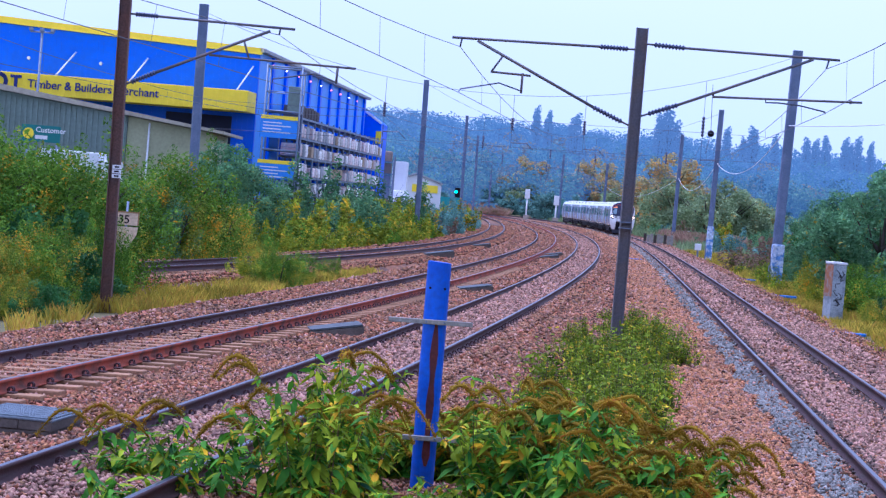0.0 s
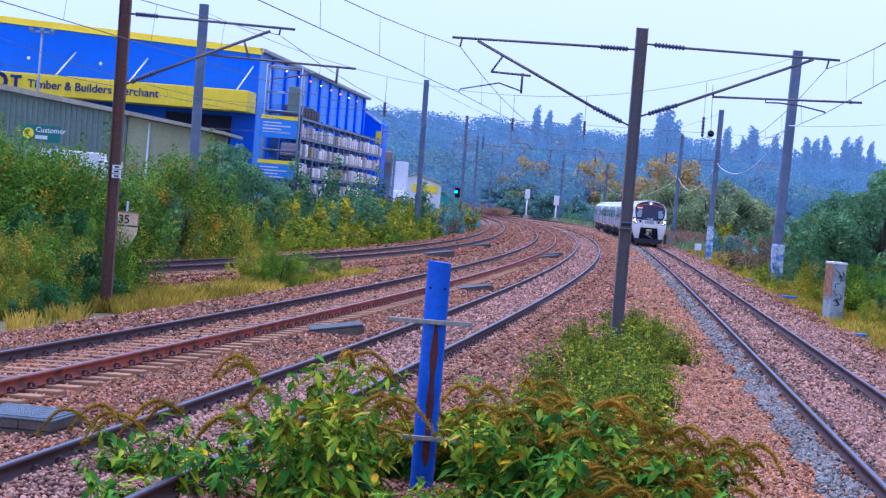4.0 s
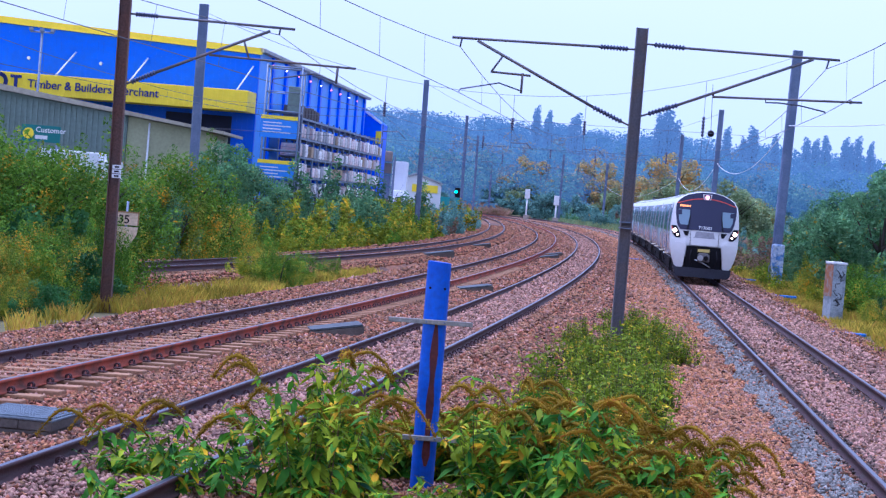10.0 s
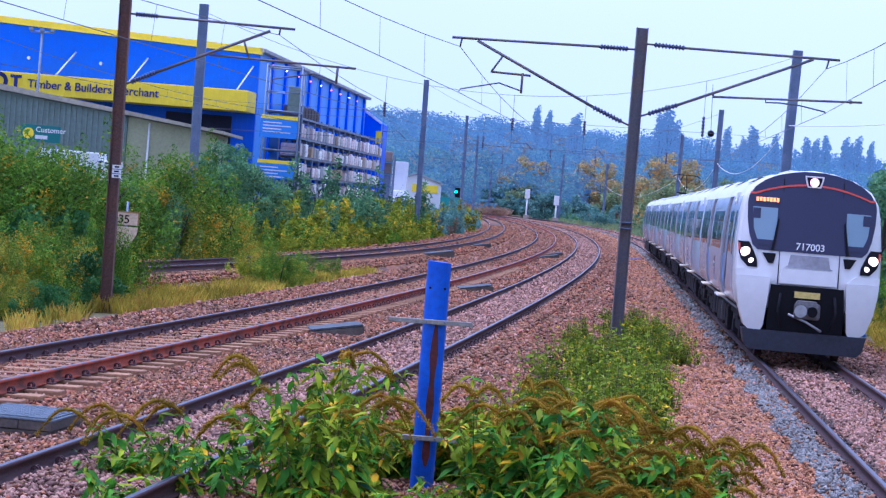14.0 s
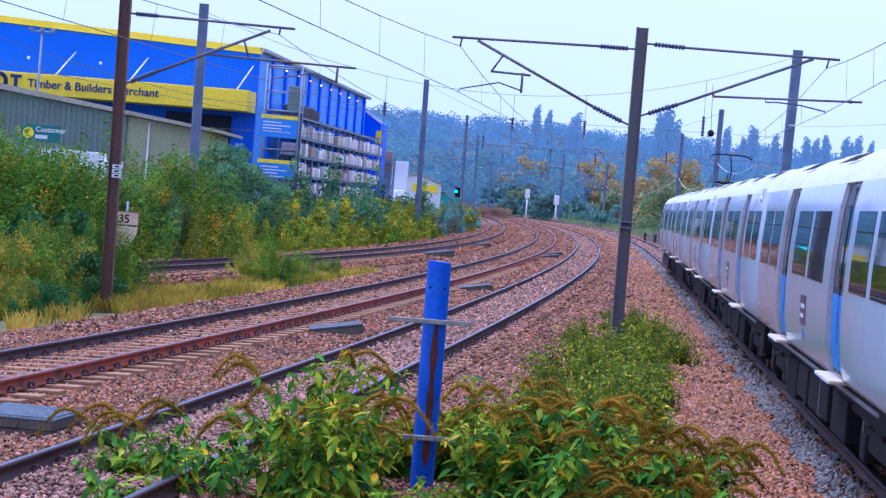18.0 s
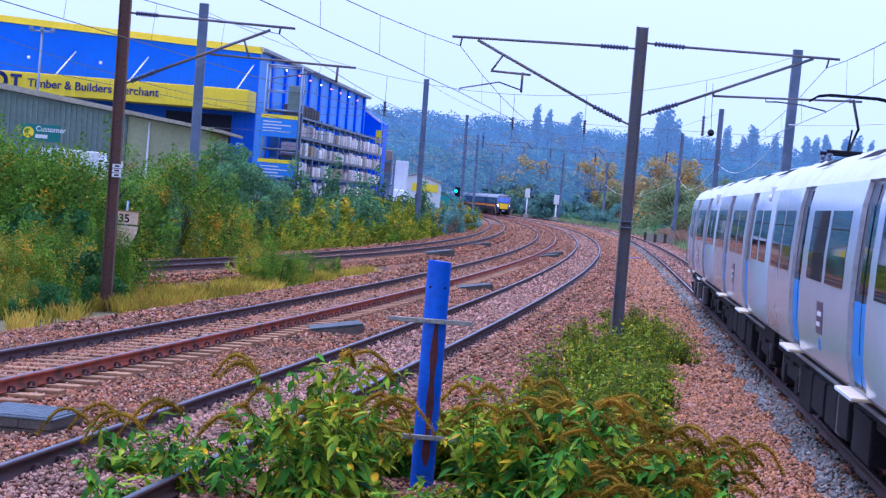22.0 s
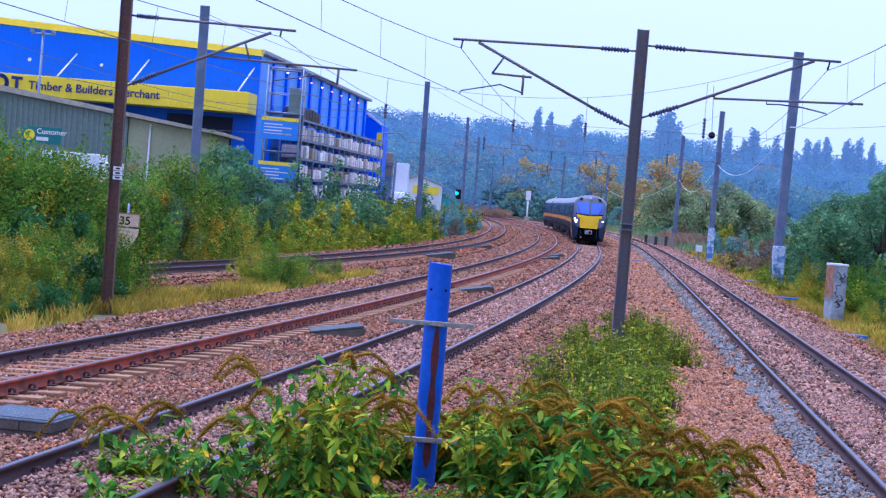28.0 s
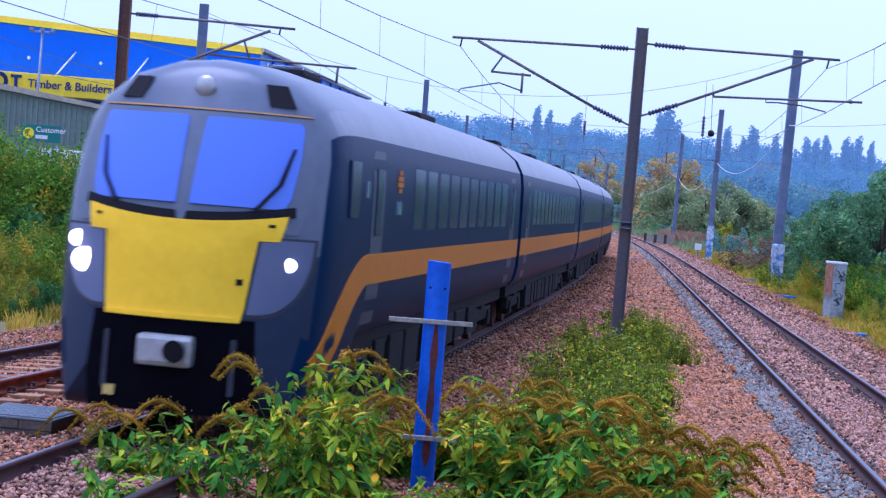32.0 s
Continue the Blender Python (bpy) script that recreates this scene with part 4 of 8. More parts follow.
BUSHES = [
    plant("bush", "green lineside bush further along the line", "bush", 11, rand_blobs(rs, 9, 1.2, 2.0, 0.6) + shoots(rs, 1.2, 2.6, 8), 3600, 0.16, GREEN, group="lineside bushes"),
    plant("bush", "blue-green willowy bush beside the line", "bush", 13, rand_blobs(rs, 9, 1.2, 2.0, 0.6) + shoots(rs, 1.2, 3.0, 9), 3600, 0.17, GREEN_BLUE, slim=0.35, group="lineside bushes"),
    plant("bush", "olive bush turning in autumn", "bush", 14, rand_blobs(rs, 9, 1.3, 1.9, 0.6) + shoots(rs, 1.2, 2.2, 7), 3400, 0.16, OLIVE_LEAF, group="lineside bushes"),
    plant("bush", "dark green thicket beside the line", "bush", 15, rand_blobs(rs, 12, 1.4, 1.8, 0.6, 0.1), 3400, 0.17, GREEN_DARK, slim=0.6, group="lineside bushes"),
    plant("bush", "russet brown autumn bush", "bush", 16, rand_blobs(rs, 8, 1.3, 1.5, 0.55) + shoots(rs, 1.2, 2.0, 10), 3200, 0.16, BROWNISH, slim=0.3, group="lineside bushes"),
    plant("bush", "yellow-green bush turning golden", "bush", 17, rand_blobs(rs, 9, 1.3, 1.7, 0.55) + shoots(rs, 1.2, 2.0, 8), 3300, 0.16, YELLOW_LEAF, group="lineside bushes"),
]
near, pl = [], []
R = random.Random(3)
# between the branch and the main line, at the left
for i in range(38):
    y = R.uniform(50, 62)
    side = R.uniform(0.4, 6.9)
    x = -7.95 - (y - 50) * 0.09 - side
    low = 0.62 if side < 1.6 else 1.0
    near.append((R.choice((0, 1, 2, 2, 0) if y > 53 else (0, 2, 4, 4)), x, y, -0.5, R.uniform(0, 360), R.uniform(1.10, 1.34) * low, 1.12))
for i in range(10):
    near.append((R.choice((4, 2, 0)), R.uniform(-15, -8.6), R.uniform(46.5, 50), -0.55, R.uniform(0, 360), R.uniform(0.45, 0.75)))
near.append((0, -7.65, 53.1, -0.5, 40, 0.56))
for x, y, q in ((-9.7, 57, 1.3), (-10.5, 58, 1.36), (-9.0, 56, 1.2), (-11.4, 58.5, 1.3), (-10.0, 55, 1.15)):
    near.append((1 if q > 1.25 else 0, x, y, -0.5, R.uniform(0, 360), q))
for x, y, q in ((-10.3, 57, 1.06), (-9.7, 58, 1.1), (-9.1, 57, 1.0), (-10.9, 58, 1.1), (-11.6, 57, 1.0)):
    near.append((1, x, y, -0.5, R.uniform(0, 360), q))
# taller growth behind the branch, before the olive shed
for w, x, y, q in ((1, -10.9, 77, 1.16), (1, -10.3, 76, 1.08), (0, -9.9, 77, 1.22), (1, -9.5, 76, 1.05), (0, -9.2, 78, 1.05), (2, -9.0, 76, 1.0)):
    near.append((w, min(x, line_x(1, y) - 3.0), y, -0.5, R.uniform(0, 360), q * 1.2))
# golden and dark growth at the edge of the grass
for w, x, y, q in ((3, -9.9, 50.6, 0.95), (3, -9.3, 48.2, 0.72), (3, -10.2, 48.6, 0.85), (2, -8.5, 48.3, 0.5), (4, -8.2, 48.8, 0.5), (2, -8.7, 50.8, 0.75), (4, -8.3, 50.6, 0.80), (4, -7.9, 51.6, 0.62), (4, -8.9, 52.2, 0.95), (4, -6.75, 51.6, 0.55), (0, -9.8, 53.4, 1.35),
                   (0, -11.0, 53.0, 1.35), (2, -8.4, 54.5, 1.2), (0, -12.2, 54, 1.5), (3, -12.6, 52, 1.2), (1, -10.2, 63, 1.5), (1, -12.4, 63, 1.5), (1, -11.4, 56, 1.4), (1, -12.9, 57, 1.45), (1, -11.8, 60, 1.42), (1, -13.2, 61, 1.45), (1, -10.8, 61.5, 1.36)):
    near.append((w, x, y, -0.52, R.uniform(0, 360), q))
for w, x, y, q in ((3, -8.1, 78, 1.15), (3, -7.4, 80, 1.05), (3, -8.8, 77, 1.0), (2, -6.9, 82, 1.1), (3, -6.2, 84, 0.95)):
    near.append((w, min(x, line_x(1, y) - 3.0), y, -0.52, R.uniform(0, 360), q))
for x, y, q in ((-5.5, 66.5, 0.5), (-4.7, 69.5, 0.55), (-6.4, 61.5, 0.5)):
    near.append((3, x, y, -0.5, R.uniform(0, 360), q))
for y, d, q in ((66, 3.4, 0.9), (68.5, 4.0, 1.1), (71, 3.3, 0.85), (73.5, 3.6, 1.0), (76, 3.3, 0.9), (79, 4.2, 1.15), (82, 3.4, 0.95)):
    near.append((3, line_x(1, y) - d, y, -0.52, R.uniform(0, 360), q))
# low clump before the branch
for x, y, s in ((-6.6, 62, 0.5), (-5.9, 63.5, 0.55), (-5.6, 68, 0.62), (-5.0, 69, 0.58), (-4.4, 71, 0.36), (-4.8, 66, 0.42), (-5.9, 71, 0.5), (-7.2, 60, 0.55), (-3.7, 75, 0.28)):
    near.append((R.choice((0, 2, 3, 3)), x, y, -0.5, R.uniform(0, 360), s * 1.05))
# the bank behind the branch
y = 64.0
while y < 160:
    n = 3
    for j in range(n):
        off = -3.4 - R.uniform(0, 1.2) - j * R.uniform(1.6, 2.3)
        p = beside(1, y + R.uniform(-1, 1), off)
        s = R.uniform(0.95, 1.2) if j else R.uniform(0.5, 0.85)
        s *= 1.0 if y < 108 else 1.2
        if y < 84:
            near.append((R.choice((0, 3, 2, 3) if j else (3, 2, 3, 0)), p.x, p.y, -0.52, R.uniform(0, 360), s * 0.95))
        else:
            pl.append((R.choice((0, 2, 5, 2, 5, 5, 1) if j else (2, 5, 0, 5)), p.x, p.y, -0.52, R.uniform(0, 360), s * (1.03 if j and y < 125 else 1.0)))
    y += 2.1
for i in range(34):
    y = R.uniform(74, 118)
    x = R.uniform(-20, -10.5) if y < 100 else R.uniform(-14, -9)
    if x < line_x(1, y) - 6:
        pl.append((R.choice((1, 0, 0, 2)), x, y, -0.5, R.uniform(0, 360), R.uniform(0.62, 0.82)))
# right of the platform line
for i in range(32):
    y = R.uniform(66, 112)
    x = line_x(4, y) + 6.3 + abs(R.gauss(0, 3.2))
    pl.append((R.choice((1, 3, 1, 3, 0)), x, y, -0.35, R.uniform(0, 360), R.uniform(0.6, 1.15)))
def thicket(label, seed, places, leaf, mat, slim=0.45):
    """Far shrubs of one colour as one mass of small leaves: places of (x, y, z, scale)."""
    rs_ = np.random.RandomState(seed)
    blobs = []
    for x, y, z, s in places:
        for q in rand_blobs(rs_, 7, 1.2, 1.7, 0.55, 0.1) + shoots(rs_, 1.2, 2.3, 6):
            blobs.append((x + q[0] * s, y + q[1] * s, z + q[2] * s, q[3] * s, q[4] * s, q[5] * s))
    v, f = leaf_array(rs_, blob_points(rs_, blobs, len(places) * 2600, 0.5), leaf, slim)
    return tagged(big_mesh("thicket", v, f, mat), label, "shrubs", kind="stuff")


far = {k: [] for k in range(6)}
for i in range(70):
    y = R.uniform(112, 300)
    x = line_x(4, y) + R.uniform(6.5, 26)
    far[R.choice((0, 2, 3, 4, 4, 1, 1, 5))].append((x, y, -0.35, R.uniform(0.8, 1.5)))
for x, y, q in ((18.4, 128, 1.15), (19.4, 131, 1.2), (20.3, 134, 1.15), (17.6, 133, 1.0), (21.2, 130, 1.0)):
    far[4].append((x, y, -0.35, q))
for i in range(60):
    y = R.uniform(300, 425)
    x = line_x(4, y) + R.uniform(6, 34)
    far[R.choice((0, 1, 3, 4, 1))].append((x, y, -0.35, R.uniform(1.0, 1.9)))
for i in range(26):
    y = R.uniform(172, 236)
    far[R.choice((0, 1, 2, 3, 4, 2))].append((line_x(1, y) - 3.2 - R.uniform(0, 3.5), y, -0.5, R.uniform(1.05, 1.4)))
for i in range(46):
    y = R.uniform(160, 300)
    p = beside(1, y, -3.4 - R.uniform(0, 5))
    far[R.choice((0, 1, 2, 3, 4))].append((p.x, p.y, -0.52, R.uniform(0.9, 1.3)))
for k, (label, mat) in enumerate((("haze-paled green shrubs far along the line", MID_LEAF), ("blue-haze-paled green shrubs far along the line", GREEN_BLUE), ("olive shrubs far along the line", OLIVE_LEAF), ("hazy green thickets far along the line", MID_LEAF),
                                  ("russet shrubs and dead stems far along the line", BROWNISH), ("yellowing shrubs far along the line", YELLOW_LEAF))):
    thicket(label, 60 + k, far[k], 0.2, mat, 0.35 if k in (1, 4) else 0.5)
# an open stretch before the branch line, where its rails show
near = [q for q in near if not (-0.1385 < q[1] / q[2] + 0.8 * q[5] / q[2] and q[1] / q[2] - 0.8 * q[5] / q[2] < -0.0985 and q[1] > line_x(1, q[2]) - 1.2)]
near = [q for q in near if not (abs(q[1] / q[2] + 0.1415) < 0.022 and 49.0 < q[2] < 53.2)]
for w, x, y, q in ((4, -8.75, 45.0, 0.52), (2, -8.45, 44.4, 0.40), (4, -8.35, 46.2, 0.42), (3, -9.0, 46.8, 0.60), (4, -9.6, 47.6, 0.7), (2, -9.3, 46.0, 0.55), (4, -8.2, 44.2, 0.3), (3, -8.75, 49.0, 0.62)):
    near.append((w, x, y, -0.53, x * 400 % 360, q))
near += [(3, 14.0, 76.5, -0.4, 10, 0.55), (0, 14.7, 79.0, -0.4, 80, 0.7), (2, 13.9, 70.5, -0.42, 140, 0.45), (3, 14.6, 74.0, -0.4, 200, 0.6), (0, 15.2, 76.0, -0.4, 260, 0.8), (2, 13.6, 67.0, -0.42, 320, 0.4), (4, 14.9, 72.0, -0.4, 30, 0.6),
         (3, 14.4, 85.0, -0.4, 70, 0.6), (2, 15.6, 92.0, -0.4, 110, 0.8), (0, -7.72, 51.7, -0.53, 60, 0.40, 1.9), (3, -9.2, 48.0, -0.53, 20, 1.0), (3, -8.65, 47.6, -0.53, 200, 0.66), (2, -9.0, 47.0, -0.53, 120, 0.7)]
near = [q for q in near if not (abs(q[1] / q[2] + 0.1485) < 0.007 + 0.6 * q[5] / q[2] and q[2] < 49.6)]
scatter(NEARBUSH, near)
scatter(BUSHES, pl)

TREES = [
    plant("tree", "dark green leafy tree beside the railway", "tree", 21, rand_blobs(rs, 30, 2.0, 5.6, 0.80, 0.2), 13000, 0.165, GREEN_DARK, trunk=0.14, group="lineside trees", stem="trunk"),
    plant("tree", "green rounded tree behind the railway", "tree", 22, rand_blobs(rs, 34, 2.6, 6.0, 0.85, 0.2), 13000, 0.18, GREEN_BLUE, trunk=0.16, group="lineside trees", stem="trunk"),
    plant("tree", "golden autumn tree on the hill foot", "tree", 23, rand_blobs(rs, 34, 2.4, 6.0, 0.95, 0.12), 9000, 0.26, AUTUMN, trunk=0.16, group="lineside trees", stem="trunk"),
    plant("tree", "olive green tree turning in autumn", "tree", 24, rand_blobs(rs, 30, 2.8, 5.2, 1.0, 0.15), 8000, 0.28, OLIVE_FAR, trunk=0.18, group="lineside trees", stem="trunk"),
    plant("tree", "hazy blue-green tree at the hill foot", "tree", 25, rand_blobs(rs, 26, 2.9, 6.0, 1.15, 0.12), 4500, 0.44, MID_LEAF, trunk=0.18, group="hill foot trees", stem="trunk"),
    plant("tree", "broad hazy blue-green tree at the hill foot", "tree", 26, rand_blobs(rs, 26, 3.1, 5.0, 1.15, 0.10), 4500, 0.44, MID_LEAF, trunk=0.18, group="hill foot trees", stem="trunk"),
]
pl = []
for x, y, s in ((18.6, 97, 0.72), (19.9, 92, 0.95), (20.8, 98, 1.0), (17.8, 104, 0.72), (19.2, 108, 0.85), (22.5, 104, 1.0), (16.6, 80, 0.6), (15.5, 80, 1.06), (16.9, 84, 1.15), (17.6, 76, 0.7), (18.5, 83, 0.8), (24, 112, 1.0), (20.5, 100, 1.2), (20.6, 103, 1.2), (19.0, 88, 0.9), (23.2, 140, 0.98), (21.6, 138, 0.7), (24.6, 146, 0.95), (21.0, 120, 0.85), (25.5, 152, 0.9), (22.8, 128, 0.85), (28, 175, 1.0), (31, 190, 1.0), (20.3, 97, 1.2), (30, 165, 1.15), (33, 175, 1.25), (36, 190, 1.3), (40, 215, 1.4), (44, 235, 1.45), (26.5, 160, 0.9)):
    pl.append((R.choice((0, 0, 1)), x, y, -0.35, R.uniform(0, 360), s))
for x, y, s in ((-9.7, 98, 0.88), (-8.8, 99, 0.72), (-10.4, 100, 0.7)):
    pl.append((1, x, y, -0.4, R.uniform(0, 360), s * 1.08))
# tall trees along the platform line, beside and behind the camera
for i in range(13):
    pl.append((R.choice((0, 1)), 16.5 + R.uniform(0, 3), -14 + i * 5.6, -0.5, R.uniform(0, 360), R.uniform(1.25, 1.6)))
for i in range(56):
    y = R.uniform(190, 420)
    x = line_x(4, y) + R.uniform(12, 70) * (0.6 + y / 500)
    pl.append((R.choice((4, 5, 4, 5) if y > 260 else (1, 5, 4)), x, y, -0.4, R.uniform(0, 360), R.uniform(0.7, 1.05)))
# golden and olive trees that stand out at the foot of the hill: (which, x, y, scale)
for w, x, y, s in ((2, 19.4, 506, 1.75), (2, 17.4, 502, 1.25), (3, 22.0, 508, 1.35), (3, 16.5, 485, 1.0), (3, 26, 512, 1.2), (2, 32, 475, 1.0), (3, 35, 470, 1.1), (2, 37.5, 478, 1.0), (3, 40, 470, 1.0), (3, 18, 530, 1.3), (2, 31.5, 492, 1.35), (3, 34.5, 490, 1.2), (3, 32.5, 262, 1.15), (3, 29.8, 258, 0.95), (3, 35.5, 266, 1.0), (3, 34, 330, 1.3), (2, 33.5, 345, 1.3), (3, 38.5, 272, 0.9), (2, 45, 455, 1.2)):
    pl.append((w, x, y, float(hill(x, y)) - 0.5, R.uniform(0, 360), s))
for i in range(80):
    y = R.uniform(430, 530)
    x = R.uniform(-34, 95)
    if abs(x - line_x(3, y)) > 9:
        pl.append((R.choice((4, 5)), x, y, float(hill(x, y)) - 0.4, R.uniform(0, 360), R.uniform(0.9, 1.5)))
for i in range(20):
    pl.append((R.choice((4, 5)), R.uniform(-36, -4), R.uniform(290, 420), -0.4, R.uniform(0, 360), R.uniform(0.7, 1.15)))
scatter(TREES, pl)

# the wooded hill
rs = np.random.RandomState(8)
woods = {"far": [], "mid": [], "foot": [], "turning": []}
for i in range(1050):
    y = rs.uniform(462, 870)
    x = rs.uniform(-0.22, 0.24) * y
    z = float(hill(x, y))
    h = rs.uniform(6, 11.5)
    w = rs.uniform(0.85, 1.55)
    c = [(x + rs.uniform(-2.5, 2.5), y + rs.uniform(-2, 2), z + h * q, rs.uniform(2.2, 3.6) * w * (1.15 - 0.4 * q), rs.uniform(2.2, 3.6) * w * (1.15 - 0.4 * q), rs.uniform(1.5, 2.2)) for q in (0.12, 0.3, 0.45, 0.6, 0.72, 0.80)]
    band = y + rs.uniform(-45, 45)
    woods["turning" if rs.uniform() < 0.13 and y < 720 else "foot" if band < 545 else "mid" if band < 655 else "far"].extend(c)
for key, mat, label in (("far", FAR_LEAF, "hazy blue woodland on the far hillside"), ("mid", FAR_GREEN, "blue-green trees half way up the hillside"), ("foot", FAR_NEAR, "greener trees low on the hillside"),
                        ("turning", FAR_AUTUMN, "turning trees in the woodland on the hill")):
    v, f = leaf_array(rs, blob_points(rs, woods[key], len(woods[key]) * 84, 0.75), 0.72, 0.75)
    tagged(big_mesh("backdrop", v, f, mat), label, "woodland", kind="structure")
# poplars glow faintly as well, haze put into their emission
POPLAR_LEAF = leaf_material("hazed_poplar_leaves", (0.016, 0.037, 0.045), (0.045, 0.078, 0.074), (0.08, 0.11, 0.08), 0.06, 0.3, 0.25, (0.118, 0.230, 0.352))
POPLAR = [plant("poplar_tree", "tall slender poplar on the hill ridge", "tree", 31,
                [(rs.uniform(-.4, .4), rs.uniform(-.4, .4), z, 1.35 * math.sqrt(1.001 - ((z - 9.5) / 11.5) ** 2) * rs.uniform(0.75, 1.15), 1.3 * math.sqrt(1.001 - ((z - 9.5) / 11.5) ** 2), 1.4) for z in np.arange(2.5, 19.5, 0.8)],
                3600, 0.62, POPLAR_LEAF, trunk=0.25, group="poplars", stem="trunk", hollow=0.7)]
pl = []
# (sideways offset per metre of distance, distance, height of the top, breadth)
for u, d, zt, w in ((0.0370, 700, 32.9, 1.30), (0.0425, 700, 33.2, 1.30), (0.0546, 600, 29.0, 1.5), (0.0915, 640, 33.0, 1.5), (0.0950, 645, 35.2, 1.7), (0.0990, 650, 31.5, 1.4), (0.1218, 700, 32.8, 1.45), (0.1330, 700, 33.6, 1.59),
                    (0.1290, 705, 30.0, 1.30), (0.1433, 700, 31.6, 1.45), (0.1572, 700, 31.4, 1.45), (0.1615, 710, 31.6, 1.45), (0.1654, 700, 32.4, 1.45), (0.1746, 700, 32.5, 1.45), (0.1770, 710, 31.0, 1.45), (0.1801, 700, 33.2, 1.45),
                    (0.1860, 700, 31.8, 1.30)):
    x = u * d
    z = float(hill(x, d)) - 1
    s = (zt - z) / 20.0
    w *= 0.82 * R.uniform(0.85, 1.15)
    pl.append((0, x, d, z, R.uniform(0, 360), s * w, 1.0 / w))
scatter(POPLAR, pl)


def tuft_field(name, label, seed, spots, blades, height, mat):
    """Grass blades in tufts."""
    rs_ = np.random.RandomState(seed)
    vs = []
    for x, y, z, r in spots:
        n = int(blades * r)
        a = rs_.uniform(0, 6.28, n)
        d = r * np.sqrt(rs_.uniform(0, 1, n))
        b = np.stack([x + np.cos(a) * d, y + np.sin(a) * d, np.full(n, z)], 1)
        h = height * rs_.uniform(0.5, 1.2, n)
        lean = rs_.normal(size=(n, 2)) * 0.25 * h[:, None]
        t = b + np.stack([lean[:, 0], lean[:, 1], h], 1)
        mid = b + np.stack([lean[:, 0] * 0.3, lean[:, 1] * 0.3, h * 0.55], 1)
        w = np.stack([np.cos(a + 1.5), np.sin(a + 1.5), np.zeros(n)], 1) * 0.008
        vs.append(np.stack([b - w, b + w, mid + w * 0.8, t], 1).reshape(-1, 3))
    v = np.concatenate(vs)
    return tagged(big_mesh(name, v, np.arange(len(v)).reshape(-1, 4), mat), label, "grass", kind="stuff")


PLANKS = ((11.2, 61.4, 1.0, -0.27), (13.65, 89.2, 0.95, -0.27), (14.95, 110.6, 0.95, -0.27), (15.85, 133.8, 0.8, -0.27), (11.5, 135.4, 0.95, -0.22))
CLEAR = [p[:2] for p in PLANKS] + [(12.98, 74.3)]


def trodden(x, y):
    """Where planks and the cabinet keep the grass down."""
    return any(abs(x - a) < 0.95 and -5.5 < y - b < 0.9 for a, b in CLEAR)


spots = []
for i in range(280):
    y = R.uniform(40, 84)
    x = left23(y) - 0.9 - abs(R.gauss(0, 1.6))
    if (x > line_x(1, y) + 2.3 or y < 56) and (x > -7.7 or y > 47) and not (abs(x / y + 0.1482) < 0.006 and y < 48.4):
        spots.append((x, y, -0.53, R.uniform(0.2, 0.45)))
tuft_field("dry_grass", "yellow dry grass beside the ballast", 1, spots, 200, 0.36, GRASS)
spots = []
for i in range(520):
    y = R.uniform(55, 190)
    spots.append((line_x(4, y) + 3.1 + R.uniform(0, 5.5), y, -0.42, R.uniform(0.25, 0.6)))
for i in range(420):
    y = R.uniform(52, 105)
    spots.append((line_x(4, y) + 2.9 + abs(R.gauss(0, 2.0)), y, -0.44, R.uniform(0.2, 0.5)))
spots = [q for q in spots if not trodden(q[0], q[1])]
tuft_field("verge_grass", "green and yellow grass on the verge", 2, spots, 160, 0.38, GRASS)
spots = []
for i in range(260):
    y = R.uniform(190, 440)
    spots.append((line_x(4, y) + 3.4 + R.uniform(0, 10), y, -0.42, R.uniform(0.6, 1.2)))
tuft_field("far_grass", "olive grass far along the line", 3, spots, 60, 0.9, OLIVE_FAR)
spots = []
for i in range(160):
    y = R.uniform(225, 262)
    spots.append((line_x(4, y) + R.uniform(4.5, 12), y, -0.42, R.uniform(0.4, 0.8)))
for i in range(210):
    y = R.uniform(455, 505)
    x = R.uniform(0.008, 0.0265) * y
    spots.append((x, y, float(hill(x, y)) - 0.5, R.uniform(0.8, 1.4)))
tuft_field("reed_bed", "pinkish brown reeds beside the line", 4, spots, 110, 1.35, REED)


